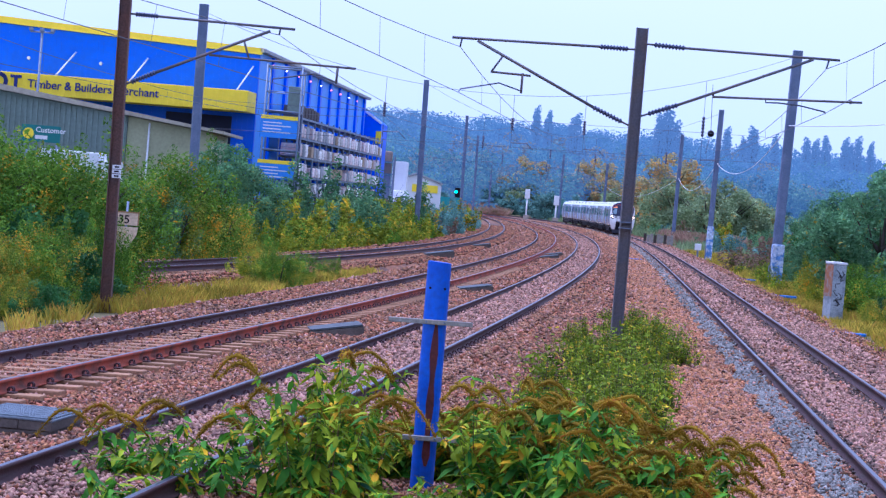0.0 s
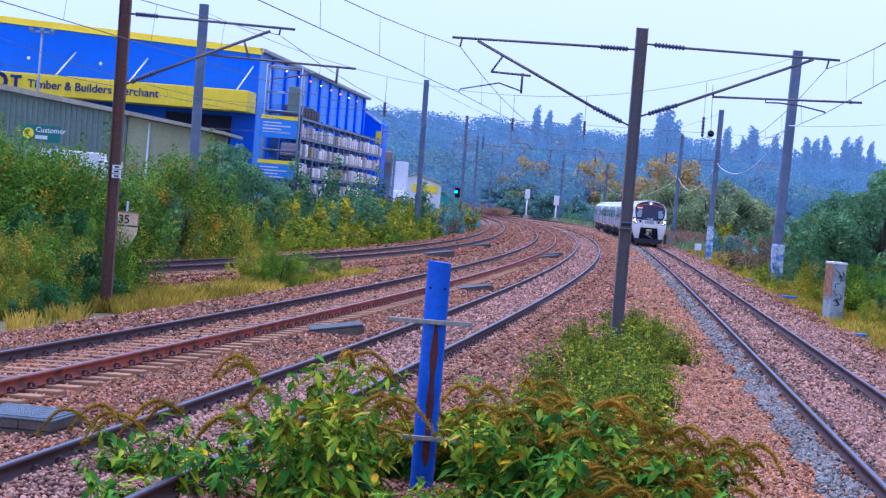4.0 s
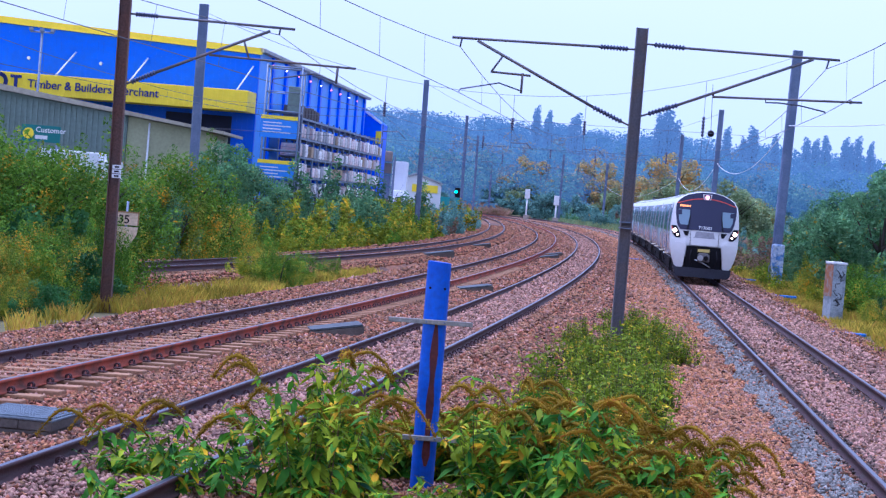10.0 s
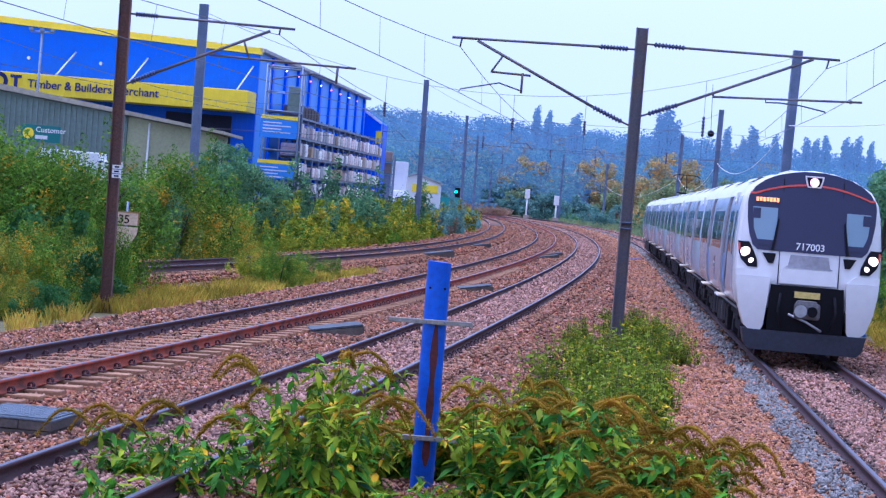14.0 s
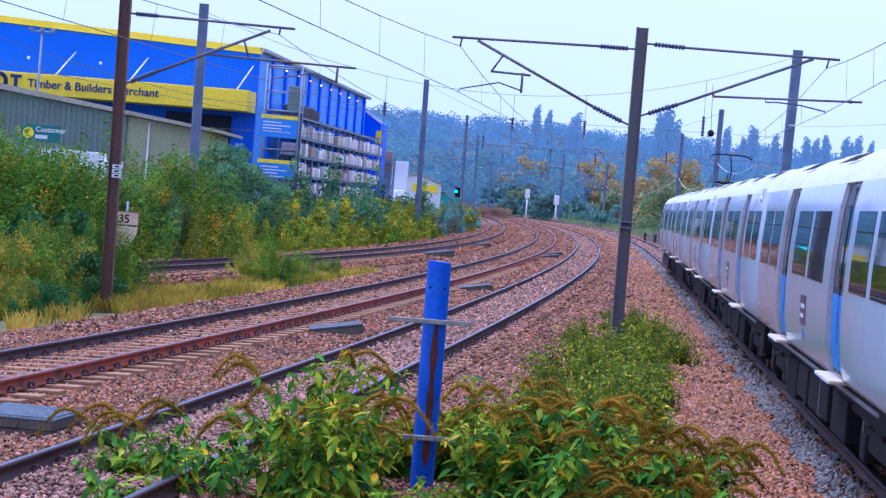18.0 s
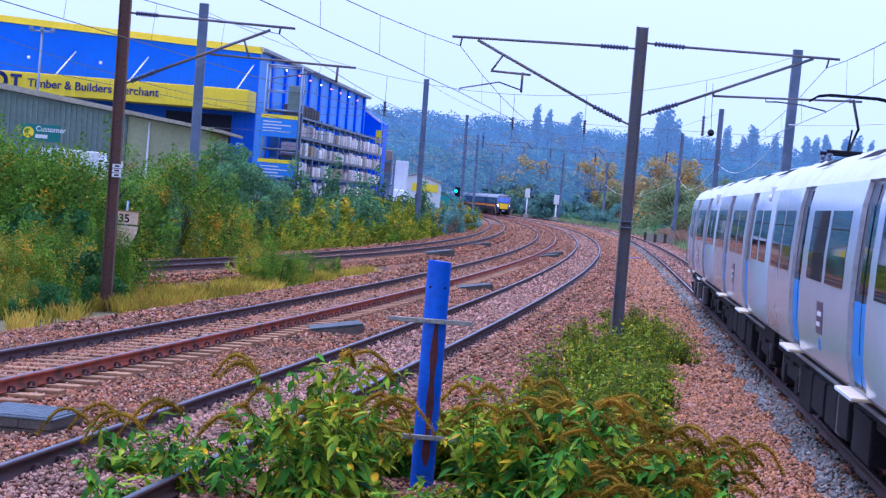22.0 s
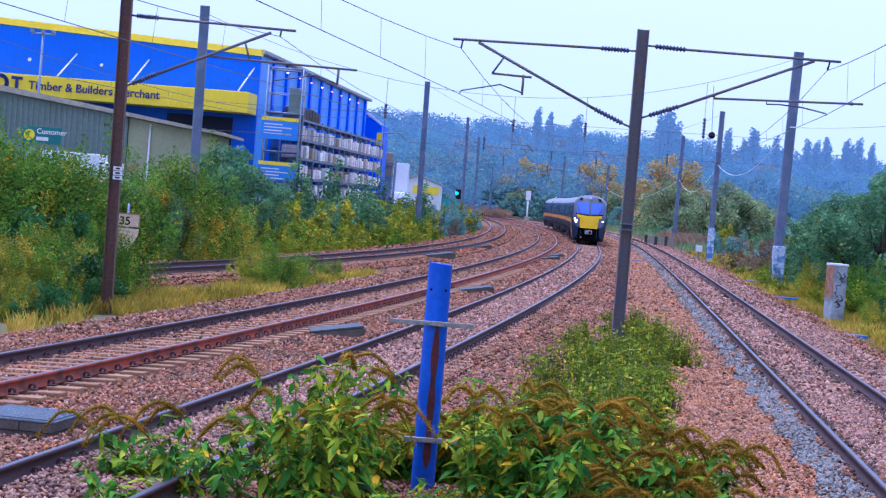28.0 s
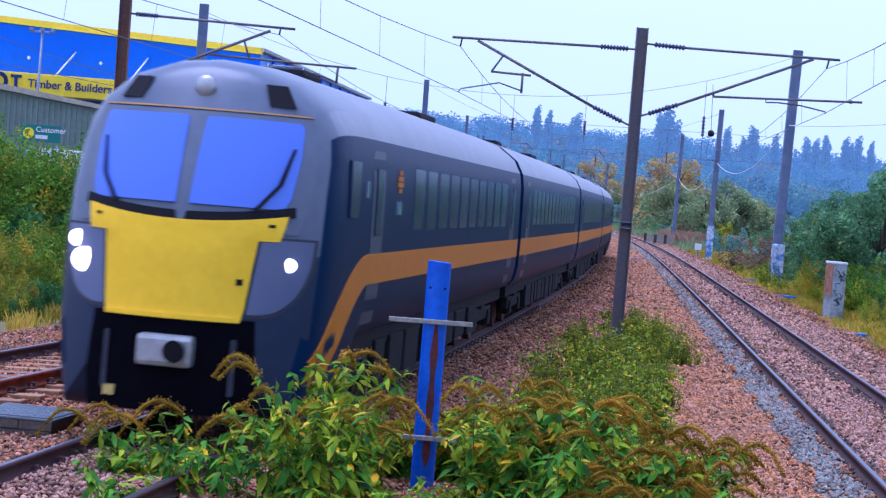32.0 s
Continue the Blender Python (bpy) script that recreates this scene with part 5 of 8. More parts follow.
# ---- buddleia and weeds before the platform end ----
STEMS = material("brown_green_stems", (0.13, 0.10, 0.035), 0.8, vary=0.2, scale=5, fine=30, bump=0.1)
def buddleia(seed, places, label, lime=False):
    """Arching stems with long leaves in pairs and drooping brown seed heads."""
    rs_ = np.random.RandomState(seed)
    x0, y0 = np.mean([p[0] for p in places]), np.mean([p[1] for p in places])
    ob = empty("buddleia_bush", pose(x0, y0, -0.2), label, "bush", "buddleia bushes")
    runs, leaf_c, leaf_d, leaf_s, heads = [], [], [], [], []
    for x, y, h in places:
        for _ in range(5):
            a = rs_.uniform(0, 6.28)
            lean = rs_.uniform(0.12, 0.55)
            hh = h * rs_.uniform(0.72, 1.08)
            base = np.array([x - x0 + rs_.normal() * 0.08, y - y0 + rs_.normal() * 0.08, 0])
            tip = base + np.array([math.cos(a) * lean, math.sin(a) * lean, hh])
            pts = [base + (tip - base) * t + np.array([math.cos(a), math.sin(a), 0]) * lean * 0.35 * (t * t - t) for t in np.linspace(0, 1, 7)]
            runs.append(([Vector(p) for p in pts], [0.006 * (1 - 0.1 * i) for i in range(7)]))
            n = int(11 + hh * 28)
            for i in range(n):
                t = rs_.uniform(0.12, 1.0)
                k = t * 6
                i0 = min(int(k), 5)
                p = pts[i0] + (pts[i0 + 1] - pts[i0]) * (k - i0)
                b = rs_.uniform(0, 6.28)
                d = np.array([math.cos(b), math.sin(b), rs_.uniform(-1.1, 0.2)])
                leaf_c.append(p)
                leaf_d.append(d / np.linalg.norm(d))
                leaf_s.append(rs_.uniform(0.09, 0.25) * (1.1 - 0.35 * t))
            if hh > 0.35 and rs_.uniform() < (0.27 if abs(x) < 1.2 else 0.36):
                for q in range(rs_.randint(1, 3)):
                    ht = rs_.uniform(0.20, 0.48)
                    up, sag_ = rs_.uniform(0.18, 0.46), rs_.uniform(0.1, 0.45)
                    b = (0.0 if rs_.uniform() < (0.75 if x > -0.7 else 0.3) else math.pi) + rs_.normal() * 0.5
                    arc = [pts[-1] + np.array([math.cos(b) * u * ht, math.sin(b) * u * ht, up * ht * math.sin(u * 2.6) - sag_ * u * u * ht]) + rs_.normal(size=3) * 0.003 for u in np.linspace(0, 1.15, 9)]
                    heads.append(arc)
    tubes("branchwork", runs, STEMS, ob, sides=4)["kind"] = "stuff"
    c, d, s = np.array(leaf_c), np.array(leaf_d), np.array(leaf_s)[:, None]
    side = np.cross(d, np.array([0, 0, 1.0]) + rs_.normal(size=d.shape) * 0.35)
    side /= np.linalg.norm(side, axis=1, keepdims=True) + 1e-9
    nor = np.cross(side, d)
    cols = []
    for u, w, lift in ((0.0, 0.03, 0), (0.35, 0.165, 0.02), (0.7, 0.125, -0.05), (1.0, 0.0, -0.14)):
        mid = c + d * s * u + nor * s * lift
        cols.append((mid + side * s * w + nor * s * w * 0.25, mid, mid - side * s * w + nor * s * w * 0.25))
    v = np.stack([q for col in cols for q in col], 1)
    n = len(c)
    one = []
    for k in range(3):
        one += [[k * 3, k * 3 + 1, k * 3 + 4, k * 3 + 3], [k * 3 + 1, k * 3 + 2, k * 3 + 5, k * 3 + 4]]
    bright = rs_.uniform(size=n) < (0.72 if lime else 0.38)
    for pick, mat_ in ((bright, BUDDLEIA_LIME), (~bright, BUDDLEIA)):
        k = int(pick.sum())
        q = (np.array(one)[None] + (np.arange(k) * 12)[:, None, None]).reshape(-1, 4)
        big_mesh("foliage", v[pick].reshape(-1, 3), q, mat_, ob)
    hv = []
    for arc in heads:
        for i, p in enumerate(arc):
            r = 0.0240 * (1 - 0.6 * (i / 8))
            m = 64
            hv.append(np.asarray(p)[None] + rs_.normal(size=(m, 3)) * np.array([r, r, r]) + (np.asarray(arc[min(i + 1, 8)]) - np.asarray(p))[None] * rs_.uniform(0, 1, (m, 1)))
    if hv:
        hc = np.concatenate(hv)
        v, f = leaf_array(rs_, hc, 0.017, 0.7, 0.0, 0.0)
        big_mesh("seed_fluff", v, f, SEED, ob)["kind"] = "stuff"
        for arc in heads:
            tubes("seed_plume", [([Vector(p) for p in arc], [0.005, 0.012, 0.017, 0.018, 0.017, 0.015, 0.011, 0.007, 0.003])], SEED, ob, sides=6)
    return ob


buddleia(140, [(-0.3, 20.2, 0.18), (0.12, 20.2, 0.15), (0.38, 20.4, 0.25), (0.7, 20.3, 0.8), (0.85, 19.9, 0.8), (1.5, 20.4, 0.75), (1.9, 20.2, 0.55)], "lime green buddleia with drooping brown seed heads", True)
buddleia(141, [(-0.9, 18.7, 0.35), (1.0, 18.7, 0.55), (1.5, 18.8, 0.55), (2.0, 18.8, 0.5), (2.35, 19.2, 0.4), (0.7, 18.6, 0.5)], "dark bluish green buddleia low in front")
TOPS = [(-3.2, 0.02), (-2.8, 0.24), (-2.3, 0.46), (-1.8, 0.54), (-1.35, 0.74), (-0.95, 1.36), (-0.6, 1.22), (-0.2, 0.95), (0.15, 1.22), (0.45, 1.25), (0.8, 0.98), (1.2, 0.98), (1.7, 0.92), (2.2, 0.70), (2.6, 0.35)]
rb = random.Random(17)
for j in range(9):
    lo, hi = -3.0 + j * 0.62, -3.0 + (j + 1) * 0.62
    pts_ = []
    for i in range(14 if j > 3 else 9 if j == 3 else 4):
        x, y = rb.uniform(lo, hi), rb.uniform(18.6, 21.2)
        t = float(np.interp(x * 20 / y, [p[0] for p in TOPS], [p[1] for p in TOPS]))
        k = rb.uniform(0.45, 0.80) if i % 4 else rb.uniform(0.85, 1.0)
        if -0.48 < x < 0.46:
            y = 22.2 if i % 3 else 18.8
            k = 0.60 if i % 3 else 0.10
        pts_.append((x, y, max(0.2, (t + 0.2) * k - (y - 20) * 0.1)))
    buddleia(100 + j, pts_, "leafy green buddleia with drooping brown seed heads" if 2 < j < 8 else "low green buddleia with yellowing leaves and seed heads", j in (3, 4, 5))


def weed_clump(seed, w, h, n, label):
    rs_ = np.random.RandomState(seed)
    ob = empty("weed_clump", Matrix(), label, "weeds", "weed clumps")
    runs, cs = [], []
    for i in range(n):
        a, d = rs_.uniform(0, 6.28), w * math.sqrt(rs_.uniform(0, 1))
        b = np.array([math.cos(a) * d, math.sin(a) * d, -0.05])
        hh = h * rs_.uniform(0.3, 1.25) * (1 - 0.45 * (d / w) ** 2)
        t = b + np.array([rs_.normal() * 0.08, rs_.normal() * 0.08, hh])
        runs.append(([Vector(b), Vector(t)], [0.005, 0.002]))
        for k in range(int(8 + hh * 13)):
            u = rs_.uniform(0.15, 1.0)
            cs.append(b + (t - b) * u + rs_.normal(size=3) * np.array([0.05, 0.05, 0.03]))
    tubes("branchwork", runs, BARK, ob, sides=3)["kind"] = "stuff"
    v, f = leaf_array(rs_, np.array(cs), 0.105, 0.34, 0.0, 0.9)
    big_mesh("foliage", v, f, WEED, ob)
    return ob


WEEDS = [weed_clump(1, 0.5, 1.0, 75, "green lineside weeds with small yellow flowers"), weed_clump(2, 0.45, 1.2, 75, "tall green weeds growing out of ballast"),
         weed_clump(3, 0.4, 0.6, 50, "low green weeds in ballast")]
pl = []
for i in range(46):
    y = rb.uniform(26, 46)
    c = 1.75 + (y - 26) * 0.085
    x = c + 0.36 - (y - 26) * 0.009 + rb.gauss(0, 0.30 + (y - 26) * 0.011)
    pl.append((rb.choice((0, 1, 2, 2) if y > 38 else (0, 1, 1, 2)), x, y, -0.2, rb.uniform(0, 360), rb.uniform(0.7, 1.15) * (0.45 if y > 43 else 0.62 if y > 38 else 0.95)))
for i in range(9):
    pl.append((rb.choice((0, 1, 1)), 4.48 + rb.gauss(0, 0.18), rb.uniform(42, 50), -0.2, rb.uniform(0, 360), rb.uniform(0.5, 0.85)))
for x, y, q in ((3.1, 48.5, 0.5), (2.75, 46, 0.45), (3.35, 44.5, 0.45)):
    pl.append((1, x, y, -0.2, rb.uniform(0, 360), q))
for i in range(5):
    y = rb.uniform(50, 60)
    pl.append((2, 4.1 + (y - 50) * 0.06 + rb.gauss(0, 0.4), y, -0.2, rb.uniform(0, 360), rb.uniform(0.5, 0.9)))
for i in range(10):
    y = rb.uniform(22, 27)
    pl.append((rb.choice((0, 2)), rb.uniform(0.8, 2.3), y, -0.2, rb.uniform(0, 360), rb.uniform(0.8, 1.1)))
for i in range(30):
    y = rb.uniform(62, 130)
    pl.append((rb.choice((0, 1, 2)), line_x(4, y) + rb.uniform(3.2, 6.5), y, -0.42, rb.uniform(0, 360), rb.uniform(0.7, 1.5)))
scatter(WEEDS, [q for q in pl if not trodden(q[1], q[2])])

# ---- blue post with cross pieces ----
po = empty("marker_post", pose(-0.02, 21.5, -0.22), "blue painted steel post with red rust and two wooden cross pieces", "post")
bm = bmesh.new()
bmesh.ops.create_cone(bm, cap_ends=True, segments=24, radius1=0.113, radius2=0.113, depth=2.6, matrix=pose(0, 0, 0.9))
for v in bm.verts:
    if v.co.z > 1.5:
        v.co.z += -v.co.x * 0.06
bmesh.ops.bevel(bm, geom=[e for e in bm.edges if e.calc_length() < 0.05 and e.verts[0].co.z > 1.5], offset=0.006, segments=2, affect="EDGES")
part("column", bm, BLUEPOST, po, smooth=False)
vs, fs = [], []
for i in range(15):
    z = 0.25 + i * 0.098
    w = 0.36 * (0.75 + 0.2 * math.sin(i * 1.3)) * (1.0 if 0 < i < 14 else 0.4)
    for k in range(5):
        a = -math.pi / 2 + 0.15 + (k / 4 - 0.5) * 2 * w
        vs.append((math.cos(a) * 0.117, math.sin(a) * 0.117, z))
for i in range(14):
    for k in range(4):
        a = i * 5 + k
        fs.append((a, a + 1, a + 6, a + 5))
link_mesh("rust_patch", vs, fs, POSTRUST, po, "dark red rusted streak")
for z, a, b, t in ((1.63, -0.44, 0.36, -1.0), (0.52, -0.22, 0.36, -1.0)):
    cb = box("cross_piece", (a, -0.17, -0.022), (b, -0.115, 0.022), WOOD, po, "weathered wooden slat", 0.006)
    cb.matrix_basis = pose(0, 0, z, 0, t * 0.4, 0)
    for x in (-0.08, 0.09):
        bm = bmesh.new()
        bmesh.ops.create_cone(bm, cap_ends=True, segments=8, radius1=0.012, radius2=0.01, depth=0.02, matrix=pose(x, -0.178, 0, 90))
        part("bolt", bm, STEEL_GREY, cb)
for x, z in ((0.07, 1.95), (-0.07, 1.95)):
    bm = bmesh.new()
    bmesh.ops.create_cone(bm, cap_ends=True, segments=8, radius1=0.012, radius2=0.012, depth=0.012, matrix=pose(x, -0.093, z, 90))
    part("bolt", bm, BLACK, po)

# ---- lineside furniture ----
TROUGH = material("dark_trough_lid", (0.075, 0.092, 0.105), 0.8, vary=0.3, scale=4, fine=30, bump=0.3)
GRATE = material("grey_plastic_grating", (0.14, 0.18, 0.215), 0.7, vary=0.2, scale=4, fine=30, bump=0.2)
CABLE_CONC = material("stained_concrete", (0.12, 0.10, 0.085), 0.9, vary=0.25, scale=3, fine=30, bump=0.4)
ch = empty("cable_chamber", pose(-4.20, 23.62, -0.22, 0, 0, -7.7), "low grey lineside chamber with a ribbed lid", "cable chamber")
box("plinth", (-0.41, -0.54, -0.1), (0.41, 0.54, 0.085), CABLE_CONC, ch, "lower course of the chamber", 0.012)
for a, b in ((-0.43, 0.07), (0.075, 0.43)):
    box("wall_block", (a, -0.56, 0.09), (b, 0.56, 0.186), CABLE_CONC, ch, "", 0.01)
box("lid", (-0.44, -0.57, 0.188), (0.44, 0.57, 0.212), GRATE, ch, "ribbed grey lid", 0.008)
for i in range(17):
    box("lid_rib", (-0.42, -0.55 + i * 0.065, 0.213), (0.42, -0.518 + i * 0.065, 0.228), GRATE, ch)
for x, y, a, s in ((-1.95, 43.3, 8, 1.0), (1.05, 69.0, 8, 1.0), (-0.2, 106, 8, 1.3), (2.3, 136, 5, 1.0), (5.6, 119.5, 5, 1.0), (6.3, 128, 5, 0.9)):
    t = empty("cable_trough_end", pose(x, y, -0.22, 0, 0, a), "sloped grey concrete cable trough end on ballast", "cable trough", "cable trough ends")
    bm = bmesh.new()
    v = [bm.verts.new(Vector(p) * s) for p in ((-0.52, -0.5, 0), (0.52, -0.5, 0), (0.52, 0.5, 0), (-0.52, 0.5, 0), (-0.52, -0.5, 0.06), (0.52, -0.5, 0.24), (0.52, 0.5, 0.24), (-0.52, 0.5, 0.06))]
    for q in ((0, 3, 2, 1), (4, 5, 6, 7), (0, 1, 5, 4), (1, 2, 6, 5), (2, 3, 7, 6), (3, 0, 4, 7)):
        bm.faces.new([v[i] for i in q])
    bmesh.ops.bevel(bm, geom=bm.edges[:], offset=0.02, segments=2, affect="EDGES")
    part("body", bm, CABLE_CONC, t)
    lid = box("lid", (-0.5 * s, -0.48 * s, 0), (0.5 * s, 0.48 * s, 0.03), TROUGH, t, "flat grey lid")
    lid.matrix_basis = pose(0, 0, 0.162 * s, 0, -9.9, 0)
SLAB = material("blue_plastic", (0.03, 0.20, 0.62), 0.45, vary=0.15, scale=3, fine=20, bump=0.1)
for x, y, w, z in PLANKS:
    t = empty("blue_plank", pose(x, y, z, 0, 0, -14), "bright blue plastic plank lying beside the track", "plank", "blue planks")
    bm = bmesh.new()
    add_box(bm, (-w / 2, -0.12, 0.02), (w / 2, 0.12, 0.10), bevel=0.02)
    part("board", bm, SLAB, t)
    for s in (-1, 1):
        box("foot", (s * w * 0.3 - 0.06, -0.1, -0.06), (s * w * 0.3 + 0.06, 0.1, 0.02), SLAB, t)
# concrete cabinet with scrawled paint
GRIME = material("grey_weathered_cabinet", (0.34, 0.38, 0.42), 0.85, vary=0.3, scale=2.5, fine=25, bump=0.3, second=(0.15, 0.18, 0.20))
RUSTY = material("orange_rust", (0.33, 0.13, 0.05), 0.9, vary=0.35, scale=4, fine=25, bump=0.4, second=(0.30, 0.25, 0.22))
SCRAWL = material("black_scrawl", (0.03, 0.03, 0.035), 0.7, vary=0.1, bump=0)
bx = empty("lineside_cabinet", pose(12.98, 74.3, -0.36, 0, 0, 16), "weathered grey lineside cabinet with rust and black scrawl", "cabinet")
box("body", (-0.22, -0.30, -0.1), (0.25, 0.30, 1.82), GRIME, bx, "", 0.02)
box("cap", (-0.24, -0.32, 1.822), (0.27, 0.32, 1.90), WHITE, bx, "pale cap", 0.02)
box("rust_side", (-0.232, -0.29, 0.75), (-0.221, 0.29, 1.8), RUSTY, bx, "orange rusted side")
rr = random.Random(4)
for i in range(12):
    x, z = rr.uniform(-0.10, 0.13), rr.uniform(0.4, 1.65)
    pts_ = [Vector((x + 0.10 * math.sin(k * 1.1 + i), -0.303, z + 0.05 * k - 0.1 + 0.05 * math.cos(k * 2.1 + i))) for k in range(5)]
    tubes("scrawl", [(pts_, 0.012)], SCRAWL, bx, "black scrawled paint", sides=4)
# painted foot of the tall masts in the verge
for x, y, w, top_ in ((15.42, 103.98, 0.55, 2.0), (18.84, 159.98, 0.45, 2.4)):
    pf = empty("mast_sleeve", pose(x, y, -0.3), "bright blue scrawled paint sleeve on a mast foot", "mast sleeve")
    bm = bmesh.new()
    add_box(bm, (-w / 2, -w / 2, 0), (w / 2, w / 2, top_), bevel=0.06)
    part("sleeve", bm, material("scrawled_blue_paint", (0.10, 0.24, 0.55), 0.6, vary=0.4, scale=3.0, fine=7, bump=0.05, second=(0.50, 0.58, 0.72), blend=(0.47, 0.53)), pf)
cb = empty("lineside_box", pose(17.9, 158.6, -0.35), "small white signalling box on a short leg", "box")
box("leg", (-0.06, -0.06, -0.1), (0.06, 0.06, 0.7), STEEL_GREY, cb)
box("case", (-0.22, -0.15, 0.7), (0.22, 0.15, 1.15), WHITE, cb, "", 0.03)
cb = empty("relay_cabinet", pose(27.4, 255, -0.35), "pale relay cabinet by the line", "cabinet")
box("body", (-0.45, -0.3, -0.1), (0.45, 0.3, 1.35), WHITE, cb, "", 0.04)
box("plinth", (-0.5, -0.35, -0.3), (0.5, 0.35, -0.1), CONCRETE, cb)
fe = empty("low_fence", pose(20.4, 215, -0.4), "low dark weathered timber fence", "fence")
for i in range(9):
    box("board", (-1.4 + i * 0.32, -0.03, 0), (-1.12 + i * 0.32, 0.03, 1.15 - 0.1 * (i % 2)), WOOD if i % 3 else BARK, fe)
# far signals
for x, y, h in ((14.6, 412, 5.3), (19.4, 400, 4.5)):
    sg = empty("signal_post", pose(x, y, -0.4), "white lineside signal post seen from behind", "signal", "signal posts")
    tubes("pole", [([Vector((0, 0, -0.3)), Vector((0, 0, h - 1.0))], 0.16)], WHITE, sg)
    box("head", (-0.45, -0.25, h - 1.3), (0.45, 0.25, h + 0.4), WHITE, sg, "", 0.06)
    box("base", (-0.5, -0.4, -0.3), (0.5, 0.4, 1.0), CONCRETE, sg, "", 0.05)
sg = empty("signal", pose(1.3, 300, -0.4), "colour light signal showing green behind bushes", "signal")
tubes("pole", [([Vector((0, 0, -0.3)), Vector((0, 0, 3.5))], 0.1)], STEEL_GREY, sg)
box("head", (-0.35, -0.1, 3.1), (0.35, 0.2, 4.4), BLACK, sg, "", 0.05)
bm = bmesh.new()
bmesh.ops.create_uvsphere(bm, u_segments=12, v_segments=8, radius=0.19, matrix=pose(-0.2, -0.16, 3.85) @ Matrix.Diagonal((1, 0.5, 1, 1)))
part("lamp", bm, GREENLAMP, sg, "lit green lamp", True)
# speed sign in the bushes
sp = empty("speed_sign", pose(-7.36, 52.0, -0.5), "white speed board with a triangle pointing down", "sign")
tubes("post", [([Vector((0, 0, 0)), Vector((0.02, 0, 2.4))], 0.03)], STEEL_GREY, sp)
RUSTRIM = material("rusted_sign_rim", (0.36, 0.20, 0.07), 0.8, vary=0.2, bump=0)
SIGNTAN = material("weathered_sign_face", (0.72, 0.54, 0.36), 0.6, vary=0.2, scale=4, fine=20, bump=0.05)
pn = box("board", (-0.30, -0.06, 1.86), (0.30, -0.035, 2.14), SIGNTAN, sp, "stained white board")
for lo, hi in (((-0.31, -0.065, 2.14), (0.31, -0.03, 2.17)), ((0.285, -0.065, 1.86), (0.31, -0.03, 2.14))):
    box("rim", lo, hi, RUSTRIM, pn)
text_mesh("digits", "35", 0.27, BLACK, pn, pose(-0.17, -0.064, 1.90, 90, 0, 0), 0.003)
bm = bmesh.new()
v = [bm.verts.new(p) for p in ((-0.30, -0.06, 1.82), (0.30, -0.06, 1.82), (0.28, -0.06, 1.66), (0.02, -0.06, 1.18), (-0.04, -0.06, 1.18), (-0.28, -0.06, 1.66))]
w = [bm.verts.new(p.co + Vector((0, 0.025, 0))) for p in v]
bm.faces.new(v)
bm.faces.new(w[::-1])
for i in range(6):
    bm.faces.new((v[i], w[i], w[(i + 1) % 6], v[(i + 1) % 6]))
bmesh.ops.recalc_face_normals(bm, faces=bm.faces)
part("triangle", bm, SIGNTAN, sp, "stained triangle board")

# ---- yard: shed, lamp stand, sign, lorry, far sheds ----
sh = empty("green_shed", pose(0, 0, 0), "dark green corrugated shed with an olive end and pale roof edge", "shed")


def wall_poly(name, pts, depth, mat, parent, label=""):
    bm_ = bmesh.new()
    v_ = [bm_.verts.new(p) for p in pts]
    w_ = [bm_.verts.new(Vector(p) + Vector((0, depth, 0))) for p in pts]
    bm_.faces.new(v_)
    bm_.faces.new(w_[::-1])
    n_ = len(pts)
    for i_ in range(n_):
        bm_.faces.new((v_[i_], w_[i_], w_[(i_ + 1) % n_], v_[(i_ + 1) % n_]))
    bmesh.ops.recalc_face_normals(bm_, faces=bm_.faces)
    return part(name, bm_, mat, parent, label)


def roof_z(x):
    return 6.0 - (x + 21.2) * 0.1175


wall_poly("wall", [(-34, 106, -0.5), (-15.3, 106, -0.5), (-15.3, 106, roof_z(-15.3) - 0.1), (-34, 106, roof_z(-34) - 0.1)], 9, SHED, sh)
wall_poly("olive_wall", [(-15.28, 106.15, -0.5), (-11.4, 106.15, -0.5), (-11.4, 106.15, roof_z(-11.4) - 0.12), (-15.28, 106.15, roof_z(-15.28) - 0.12)], 8.8, OLIVE, sh, "plain olive wall")
bm = bmesh.new()
for i in range(72):
    x = -34 + 0.12 + i * 0.26
    add_box(bm, (x - 0.05, 105.93, -0.5), (x + 0.05, 105.999, roof_z(x) - 0.14))
part("cladding_rib", bm, SHED, sh)["kind"] = "stuff"
wall_poly("roof", [(-34.2, 105.6, roof_z(-34.2) - 0.08), (-10.7, 105.6, roof_z(-10.7) - 0.08), (-10.7, 105.6, roof_z(-10.7) + 0.06), (-34.2, 105.6, roof_z(-34.2) + 0.36)], 10, SHED_ROOF, sh, "pale sheet roof")
tubes("downpipe", [([Vector((-14.27, 106.05, 0)), Vector((-14.25, 106.05, 4.95))], 0.05)], WHITE, sh)
ls = empty("floodlight_mast", pose(-21.1, 114, -0.5), "slim grey floodlight mast with three lamps", "floodlight")
tubes("pole", [([Vector((0, 0, 0)), Vector((0, 0, 9.7))], 0.07)], STEEL_GREY, ls)
tubes("bar", [([Vector((-0.6, 0, 9.75)), Vector((0.6, 0, 9.75))], 0.05)], STEEL_GREY, ls)
for x in (-0.55, 0, 0.55):
    box("lamp", (x - 0.10, -0.16, 9.78), (x + 0.10, 0.02, 9.94), STEEL_GREY, ls, "pale floodlight", 0.03)
TEAL = material("dark_teal_board", (0.005, 0.17, 0.17), 0.5, vary=0.06, bump=0)
